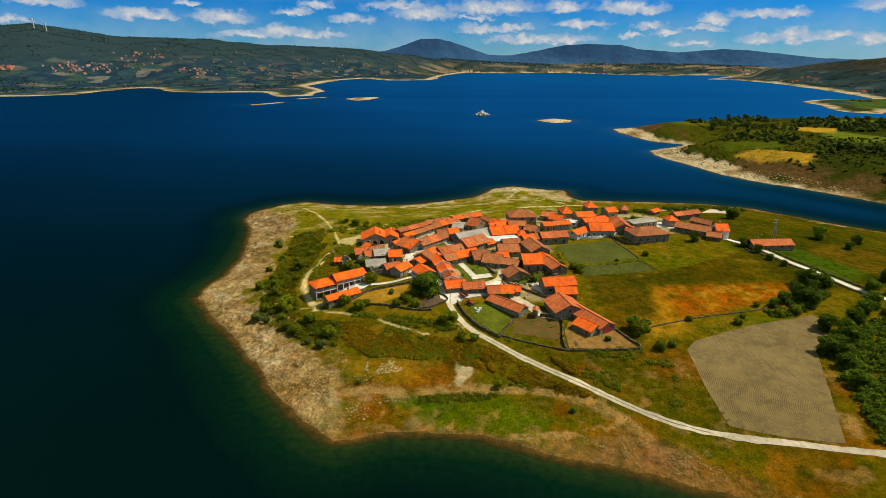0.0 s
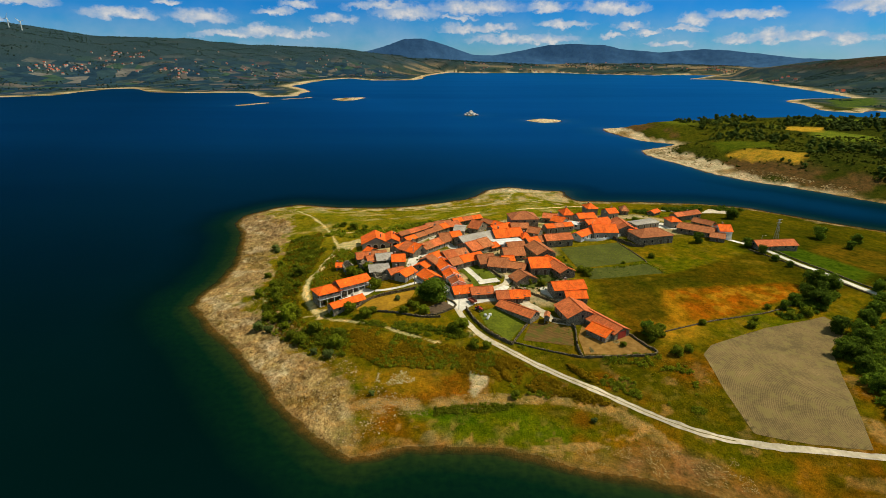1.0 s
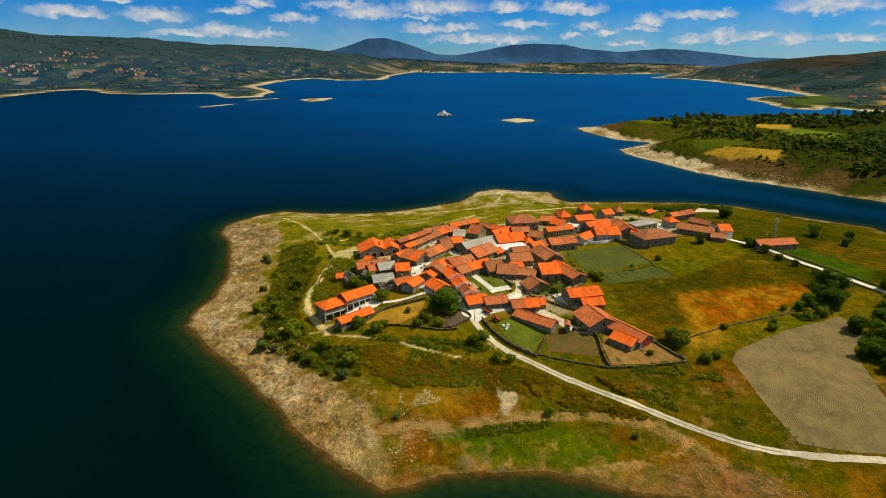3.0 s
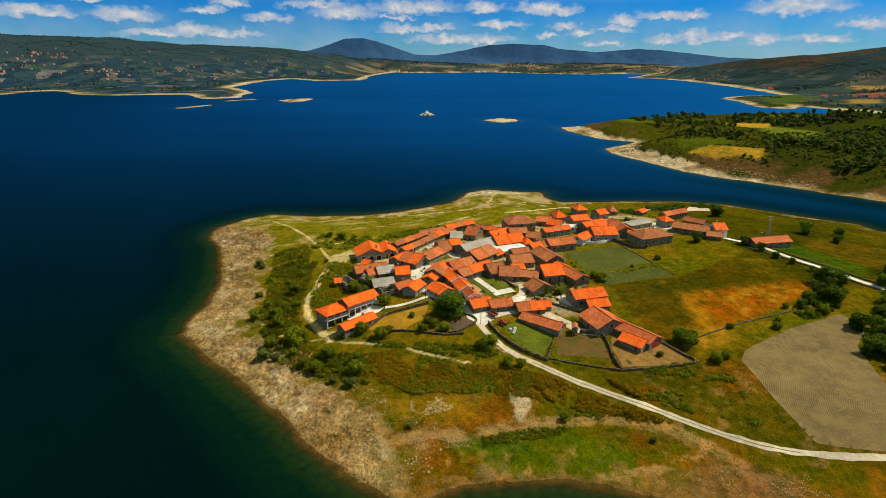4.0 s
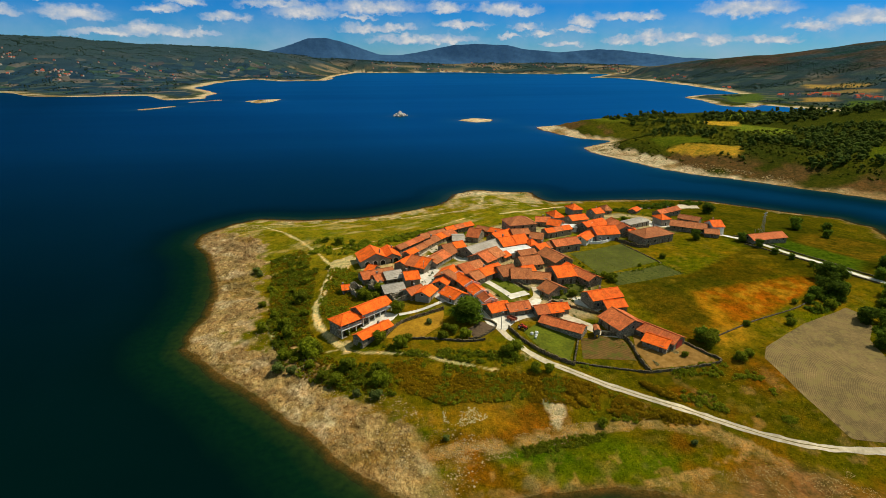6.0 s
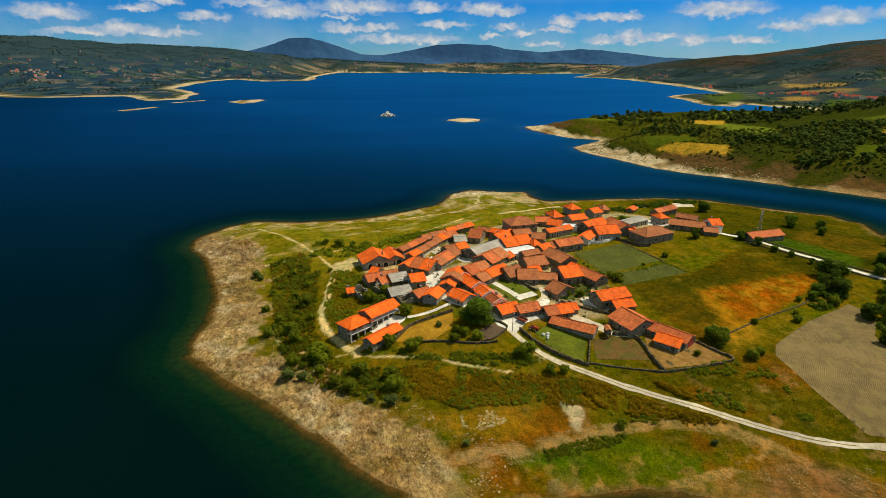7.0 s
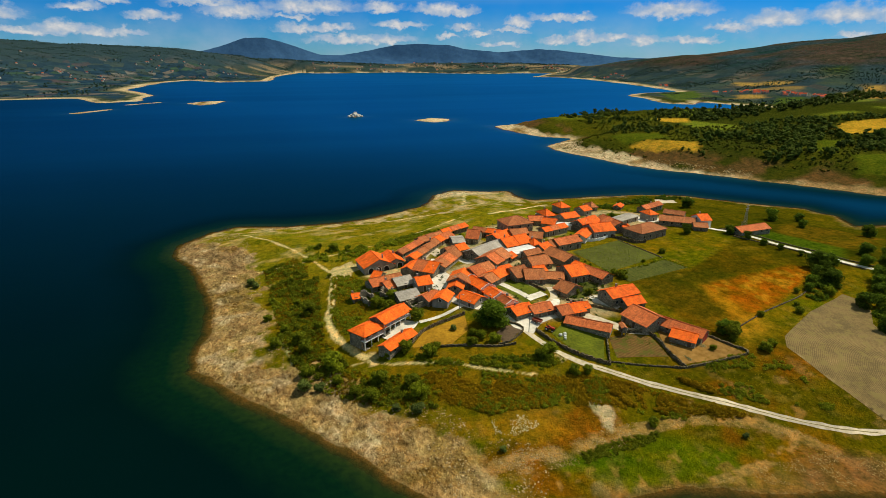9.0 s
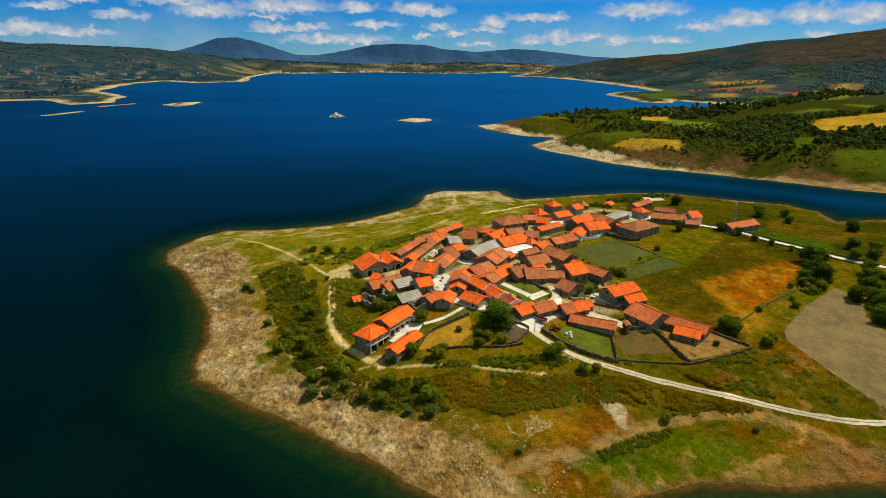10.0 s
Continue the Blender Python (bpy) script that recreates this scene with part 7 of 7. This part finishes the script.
scatter("hedge_scrub", "thin green hedge between the planted fields", "hedge", 75, SHRUB_SMALL, places_in(76, 90, LANE_HEDGE, 0.3, 0.7, -0.4, 5), LEAF_BROOM)


# ---- stones ----
def stone_variant(seed):
    rng = random.Random(seed)
    bm = bmesh.new()
    bmesh.ops.create_icosphere(bm, subdivisions=1, radius=1.0)
    for v in bm.verts:
        v.co *= rng.uniform(0.7, 1.15)
        v.co.z *= 0.6
        v.co.x *= 1.15
    bm.verts.ensure_lookup_table()
    co, tri = np.array([v.co[:] for v in bm.verts]), np.array([[v.index for v in f.verts] for f in bm.faces])
    bm.free()
    return co, tri


STONES = [stone_variant(400 + k) for k in range(6)]
WEST_BEACH = [(-40, 122), (-30, 112), (-22, 118), (-14, 130), (-28, 136), (-36, 150), (-56, 160), (-70, 170), (-79, 200), (-83, 235), (-88, 285), (-100, 330), (-112, 328), (-122, 312), (-121, 298), (-111, 284), (-101, 250), (-97, 230), (-96, 212), (-99, 198), (-97, 190), (-84, 176), (-66, 154), (-48, 131)]
scatter("shore_stones", "loose pale granite stones along the bare shore", "stones", 31, STONES, places_in(32, 7000, WEST_BEACH, 0.05, 0.15, -0.5, 8, (), 0.1), ROCK)
scatter("shore_blocks", "larger weathered granite blocks on the bare shore", "stones", 63, STONES, places_in(64, 1300, WEST_BEACH, 0.12, 0.34, 0.0, 6, (), 0.1), ROCK)
SOUTH_STONES = [(-30, 130), (-12, 128), (2, 131), (8, 128), (0, 126), (-12, 124), (-26, 124)]
scatter("pale_stones", "scatter of pale stones in the grass", "stones", 33, STONES, places_in(34, 700, SOUTH_STONES, 0.05, 0.16, -0.1, 5), ROCK)
PALE = mottled("thistle_cream", (0.42, 0.34, 0.16), (0.62, 0.53, 0.30), 1.5, 0.95, 0.15, 0.4, 0.04)
THISTLES = [(-26, 142), (-18, 141), (-14, 137), (-22, 135), (-27, 137)]
# stone meshes in cream stand in for clumps of pale thistles
scatter("pale_stones", "cream stone shapes standing in for pale thistle clumps", "stones", 77, STONES, places_in(78, 260, THISTLES, 0.07, 0.2, -0.1, 3), PALE)
EAST_STONES = [(10, 112), (30, 113), (60, 112), (62, 98), (45, 102.5), (32, 106.5), (18, 110)]
scatter("pale_stones", "scatter of pale stones along the southern shore", "stones", 37, STONES, places_in(38, 1500, EAST_STONES, 0.04, 0.12, 0.0, 3, (), 0.1), TAN_ROCK)
STONE_LINE = [(-30, 131), (-11, 130.5), (-1, 132.2), (8, 132.4), (24, 131.6), (38, 126), (45, 119), (49, 110), (46, 109), (42, 117), (36, 122), (24, 127.2), (8, 128.2), (-1, 127.8), (-11, 125.6), (-30, 125)]
scatter("pale_stones", "band of cream rubble across the slope", "stones", 105, STONES, places_in(106, 1700, STONE_LINE, 0.04, 0.13, 0.0, 3), TAN_ROCK)
OPPOSITE_SHORE = [(196, 560), (196, 525), (211, 478), (222, 440), (234, 420), (250, 410), (272, 376), (288, 352), (294, 362), (262, 418), (240, 445), (222, 480), (212, 530), (240, 570), (228, 600)]
scatter("shore_boulders", "pale granite boulders on the opposite shore", "stones", 39, STONES, places_in(40, 800, OPPOSITE_SHORE, 0.25, 0.85, -0.1, 16, (), 0.1), ROCK)
NORTH_BEACH = [(24, 376), (26, 385), (39, 394), (57, 386), (75, 380), (72, 375), (56, 380), (40, 386), (30, 376)]
scatter("shore_stones", "pale stones on the northern spit", "stones", 41, STONES, places_in(42, 260, NORTH_BEACH, 0.15, 0.6, -0.6, 8, (), 0.05), ROCK)


def boulder(x, y, z, sx, sy, sz, turn, seed):
    rng = random.Random(seed)
    ob = empty("boulder", x, y, z, turn, "pale guano-white granite boulder rising from the lake", "rock", "rocks in the lake")
    bm = bmesh.new()
    bmesh.ops.create_icosphere(bm, subdivisions=2, radius=1.0)
    for v in bm.verts:
        k = 1 + 0.22 * noise.noise(v.co * 1.7 + Vector((seed, 0, 0))) + rng.uniform(-0.05, 0.05)
        v.co = Vector((v.co.x * sx * k, v.co.y * sy * k, v.co.z * sz * k))
    part("stone", bm, WHITE_ROCK, ob)


WHITE_ROCK = mottled("white_streaked_granite", (0.40, 0.37, 0.32), (0.78, 0.75, 0.70), 0.35, 0.95, 0.2, 0.6, 0.4)
for k, (x, y, z, s) in enumerate(((24, 937, 0.6, 2.6), (28, 940, 1.5, 3.4), (32, 938, 2.8, 4.4), (34, 941, 5.2, 3.2), (37, 938, 1.8, 4.0), (41, 939, 1.2, 3.2), (45, 938, 0.4, 2.2), (30, 935, 0.8, 2.8), (38, 935, 0.6, 2.6))):
    boulder(x, y, z, s, s * 0.8, s * 0.85, k * 47, k + 3)


# ---- small things of the village ----
def ruin(x, y, length, width, turn, high, gables=False):
    """Roofless granite walls with ragged tops."""
    rng = random.Random(int(x * 13 + y))
    ob = empty("ruin", x, y, ground(x, y), turn, "roofless ruined granite house with ragged walls", "ruin", "ruined houses")
    hl, hw, t = length / 2, width / 2, 0.5
    for x0, x1, y0, y1 in ((-hl, hl, -hw, -hw + t), (-hl, hl, hw - t, hw), (-hl, -hl + t, -hw + t, hw - t), (hl - t, hl, -hw + t, hw - t)):
        bm = bmesh.new()
        along = (x1 - x0) > (y1 - y0)
        n = 5
        for k in range(n):
            a, b = k / n, (k + 1) / n
            top = high * rng.uniform(0.65, 1.05)
            if gables and not along:
                top += 1.2 * (1 - abs(a + b - 1))
            if along:
                box(bm, x0 + (x1 - x0) * a, x0 + (x1 - x0) * b, y0, y1, -0.8, top)
            else:
                box(bm, x0, x1, y0 + (y1 - y0) * a, y0 + (y1 - y0) * b, -0.8, top)
        part("ruined_wall", bm, STONE, ob)


ruin(-31.4, 201.5, 6.5, 4.6, 22, 2.4)
ruin(-46.5, 211.5, 8.0, 4.0, -70, 2.6, True)
ruin(-39.5, 213.0, 4.2, 4.0, -30, 2.6, True)


def granary(x, y, turn):
    """A raised store on stone legs, with slatted wooden sides and a small tiled roof."""
    ob = empty("granary", x, y, ground(x, y), turn, "small raised granary on stone legs with slatted timber sides", "granary")
    for cx in (-1.3, 1.3):
        for cy in (-0.55, 0.55):
            leg = part("leg", boxed(cx - 0.15, cx + 0.15, cy - 0.15, cy + 0.15, -0.3, 0.9, 0.03), STONE, ob)
            part("rat_stone", boxed(cx - 0.32, cx + 0.32, cy - 0.3, cy + 0.3, 0.9, 1.0, 0.03), STONE, leg)
    part("floor_slab", boxed(-1.7, 1.7, -0.85, 0.85, 1.0, 1.15, 0.02), STONE, ob)
    for side in (-0.75, 0.75):
        for k in range(11):
            part("slat", boxed(-1.55 + 0.29 * k, -1.37 + 0.29 * k, side - 0.03, side + 0.03, 1.15, 2.7), TIMBER, ob)
    for end in (-1.6, 1.6):
        part("end_wall", prism(bmesh.new(), [(-0.75, 1.15), (0.75, 1.15), (0.75, 2.7), (0, 3.15), (-0.75, 2.7)], end - 0.08, end + 0.08, "x"), STONE, ob)
    for side in (1, -1):
        bm = slope_mesh(3.7, 1.0, 0.55, 0.1, 0.02)
        bm.transform(Matrix.Translation((0, 0, 3.25)) @ pose(0, 0, 0, 0, 0, 0 if side == 1 else 180))
        part("roof_slope", bm, ROOFS["brown"], ob)


granary(26.8, 167.5, 75)


def wheel(parent, x, y, r, w, name="wheel"):
    bm = bmesh.new()
    bmesh.ops.create_cone(bm, cap_ends=True, segments=20, radius1=r, radius2=r, depth=w, matrix=pose(x, y, r, 90, 0, 0))
    edges = [e for e in bm.edges if len(e.link_faces) == 2 and any(len(f.verts) > 4 for f in e.link_faces)]
    bmesh.ops.bevel(bm, geom=edges, offset=0.06, segments=2, affect="EDGES", profile=0.5)
    ob = part(name, bm, RUBBER, parent)
    bm = bmesh.new()
    bmesh.ops.create_cone(bm, cap_ends=True, segments=16, radius1=r * 0.55, radius2=r * 0.5, depth=w + 0.04, matrix=pose(x, y, r, 90, 0, 0))
    part("rim", bm, FRAME_WHITE, ob)


RUBBER = mottled("black_tyre_rubber", (0.015, 0.015, 0.015), (0.03, 0.03, 0.03), 8.0, 0.9, 0.2, 0.0)
TRACTOR_RED = mottled("red_machine_paint", (0.50, 0.02, 0.012), (0.66, 0.04, 0.02), 3.0, 0.4, 0.5, 0.0)


def tractor(x, y, turn):
    ob = empty("tractor", x, y, ground(x, y) + 0.02, turn, "small red farm tractor parked beside the yard wall", "tractor")
    bm = boxed(0.1, 1.7, -0.32, 0.32, 0.75, 1.35, 0.08)
    part("bonnet", bm, TRACTOR_RED, ob)
    part("chassis", boxed(-0.9, 1.6, -0.2, 0.2, 0.45, 0.8, 0.04), RUBBER, ob)
    for side in (-1, 1):
        part("fender", boxed(-1.1, -0.1, side * 0.62 - 0.2, side * 0.62 + 0.2, 1.15, 1.3, 0.06), TRACTOR_RED, ob)
        wheel(ob, -0.6, side * 0.72, 0.62, 0.34)
        wheel(ob, 1.35, side * 0.62, 0.36, 0.22)
    part("seat", boxed(-0.75, -0.35, -0.22, 0.22, 1.0, 1.45, 0.05), RUBBER, ob)
    part("roll_bar", box(box(boxed(-1.0, -0.9, -0.5, -0.42, 1.2, 2.3, 0.02), -1.0, -0.9, 0.42, 0.5, 1.2, 2.3, 0.02), -1.0, -0.9, -0.5, 0.5, 2.24, 2.34, 0.02), RUBBER, ob)
    part("exhaust", boxed(1.0, 1.07, 0.2, 0.27, 1.35, 2.0), RUBBER, ob)


def trailer(x, y, turn):
    ob = empty("farm_trailer", x, y, ground(x, y) + 0.02, turn, "rusty red tipping farm trailer", "trailer")
    rust = mottled("rusty_red_steel", (0.22, 0.05, 0.025), (0.38, 0.09, 0.045), 4.0, 0.8, 0.3, 0.2, 0.01)
    part("bed", boxed(-1.5, 1.5, -0.85, 0.85, 0.75, 0.85), rust, ob)
    for a, b, c, d in ((-1.5, 1.5, -0.88, -0.82), (-1.5, 1.5, 0.82, 0.88), (-1.53, -1.47, -0.82, 0.82), (1.47, 1.53, -0.82, 0.82)):
        part("side_board", boxed(a, b, c, d, 0.85, 1.35), rust, ob)
    part("drawbar", boxed(1.5, 2.6, -0.06, 0.06, 0.6, 0.7), rust, ob)
    for side in (-1, 1):
        wheel(ob, -0.3, side * 0.8, 0.42, 0.24)


def feed_sack(x, y, turn, s):
    ob = empty("feed_bag", x, y, ground(x, y), turn, "full white woven farm bag in the yard", "bag", "farm bags in the yard")
    bm = boxed(-0.5 * s, 0.5 * s, -0.45 * s, 0.45 * s, 0, 0.8 * s, 0.16 * s)
    part("sack", bm, FRAME_WHITE, ob)
    part("knot", boxed(-0.1 * s, 0.1 * s, -0.1 * s, 0.1 * s, 0.8 * s, 1.0 * s, 0.04 * s), FRAME_WHITE, ob)


trailer(2.6, 178.0, -52)
tractor(4.6, 173.2, -55)
for x, y, turn, s in ((6.6, 169.6, 20, 1.0), (7.6, 168.6, 50, 0.9), (8.2, 169.9, 5, 1.0), (7.2, 167.6, 70, 0.8)):
    feed_sack(x, y, turn, s)


def pole(x, y, high, label="grey concrete street pole with a lamp arm"):
    ob = empty("street_pole", x, y, ground(x, y), (x * 40) % 360, label, "pole", "street poles")
    bm = bmesh.new()
    limb(bm, (0, 0, -0.4), (0, 0, high), 0.13, 0.08, 8)
    part("mast", bm, CEMENT, ob)
    bm = bmesh.new()
    limb(bm, (0, 0, high - 0.25), (1.1, 0, high + 0.1), 0.04, 0.03, 6)
    arm = part("arm", bm, CEMENT, ob)
    part("lamp_head", boxed(1.0, 1.5, -0.1, 0.1, high + 0.02, high + 0.14, 0.03), FRAME_WHITE, arm)


for x, y, high in ((-2.2, 173.5, 6.5), (-18.5, 193.5, 5.5), (-20.5, 221, 5.5), (64, 257.5, 5.5), (134, 236, 6.0)):
    pole(x, y, high)


def pylon(x, y, high):
    """A lattice mast: four tapering legs, cross braces and arms."""
    ob = empty("power_pylon", x, y, ground(x, y), 20, "slim grey steel lattice power pylon in the meadow", "pylon")
    steel = mottled("galvanised_steel", (0.34, 0.35, 0.36), (0.46, 0.47, 0.48), 3.0, 0.55, 0.4, 0.0)
    for sx in (-1, 1):
        for sy in (-1, 1):
            bm = bmesh.new()
            limb(bm, (sx * 0.8, sy * 0.8, -0.3), (sx * 0.15, sy * 0.15, high), 0.06, 0.04, 5)
            part("leg", bm, steel, ob)
    for k in range(7):
        z0, z1 = high * k / 7, high * (k + 1) / 7
        w0, w1 = 0.8 - 0.65 * k / 7, 0.8 - 0.65 * (k + 1) / 7
        bm = bmesh.new()
        for (ax, ay), (bx, by) in (((-1, -1), (1, -1)), ((1, -1), (1, 1)), ((1, 1), (-1, 1)), ((-1, 1), (-1, -1))):
            limb(bm, (ax * w0, ay * w0, z0), (bx * w1, by * w1, z1), 0.03, 0.03, 4)
        part("brace", bm, steel, ob)
    for z in (high - 0.4, high - 1.8):
        part("cross_arm", boxed(-1.6, 1.6, -0.07, 0.07, z, z + 0.12), steel, ob)


pylon(147.5, 247.5, 11.0)


# ---- far off: wind turbines and hamlets ----
def wind_turbine(x, y, high, turn):
    ob = empty("wind_turbine", x, y, ground(x, y), 0, "white three-bladed wind turbine on the far ridge", "wind turbine", "wind turbines")
    bm = bmesh.new()
    limb(bm, (0, 0, -5), (0, 0, high), 2.4, 1.5, 10)
    part("tower", bm, FRAME_WHITE, ob)
    hub = part("nacelle", boxed(-1.6, 1.6, -5.5, 3.0, high - 1.6, high + 1.8, 0.4), FRAME_WHITE, ob)
    for k in range(3):
        a = radians(turn + 120 * k)
        bm = bmesh.new()
        limb(bm, (0, -6, high), (math.sin(a) * high * 0.62, -6, high + math.cos(a) * high * 0.62), 1.6, 0.3, 6)
        part("blade", bm, FRAME_WHITE, hub)


wind_turbine(-1990, 2640, 38, 20)
wind_turbine(-1890, 2580, 36, 75)


def hamlet(name, label, seed, spots, count, roof, size=1.0):
    """Far houses, each a small gabled block, joined: too many and too far to be told apart."""
    rng = random.Random(seed)
    co, walls, roofs = [], [], []
    for _ in range(count):
        cx, cy, r = spots[rng.randrange(len(spots))]
        x, y = rng.gauss(cx, r), rng.gauss(cy, r)
        z = ground(x, y)
        if z < 1.5:
            continue
        l, w, h = size * rng.uniform(5, 8), size * rng.uniform(4, 5.5), size * rng.uniform(4, 7)
        t = rng.uniform(0, math.pi)
        c, s = math.cos(t), math.sin(t)
        at = len(co)
        for px, py, pz in ((-l, -w, -3), (l, -w, -3), (l, w, -3), (-l, w, -3), (-l, -w, h), (l, -w, h), (l, w, h), (-l, w, h), (-l, 0, h + w * 0.75), (l, 0, h + w * 0.75)):
            co.append((x + px * c - py * s, y + px * s + py * c, z + pz))
        walls += [(at, at + 1, at + 5, at + 4), (at + 2, at + 3, at + 7, at + 6), (at + 1, at + 2, at + 6, at + 5), (at + 3, at, at + 4, at + 7), (at + 5, at + 6, at + 9), (at + 7, at + 4, at + 8)]
        roofs += [(at + 4, at + 5, at + 9, at + 8), (at + 6, at + 7, at + 8, at + 9)]
    me = bpy.data.meshes.new(name)
    me.from_pydata(co, [], walls + roofs)
    me.materials.append(FAR_WALL)
    me.materials.append(roof)
    me.polygons.foreach_set("material_index", [0] * len(walls) + [1] * len(roofs))
    return tagged(new(name, me), label, "hamlet", kind="stuff")


FAR_WALL = mottled("far_cream_walls", (0.34, 0.31, 0.27), (0.50, 0.47, 0.42), 0.1, 0.9, 0.1, 0.0)
FAR_TILE = mottled("far_red_tiles", (0.42, 0.070, 0.03), (0.56, 0.105, 0.045), 0.2, 0.9, 0.1, 0.0)
hamlet("far_hamlet", "red-roofed hamlet on the far hillside", 51, [(-1425, 1958, 30), (-1406, 2019, 34), (-1335, 2067, 34), (-1501, 1826, 18), (-1380, 1985, 30)], 64, FAR_TILE, 0.6)
hamlet("far_hamlet", "scattered pale houses among far woods", 52, [(-1104, 2199, 18), (-1045, 2217, 22), (-1374, 2372, 60), (-978, 2584, 80), (-1019, 2155, 40), (-999, 2710, 90), (-751, 2506, 70), (-793, 3076, 90), (-706, 3097, 120), (-1255, 2413, 90), (-405, 3142, 90), (-1307, 2164, 60)], 110, FAR_TILE, 0.6)
hamlet("far_hamlet", "red-roofed hamlet along the eastern shore", 53, [(1055, 1193, 14), (1040, 1151, 14), (1071, 1096, 14), (1098, 1041, 14), (1103, 1023, 14), (996, 1215, 18)], 70, FAR_TILE, 0.7)
hamlet("far_hamlet", "pale houses across the far plain", 54, [(182, 4233, 120), (604, 4246, 160), (1044, 4279, 160), (1394, 4005, 130), (1800, 3800, 90), (1085, 1640, 25), (1316, 2386, 60)], 120, FAR_TILE, 0.8)
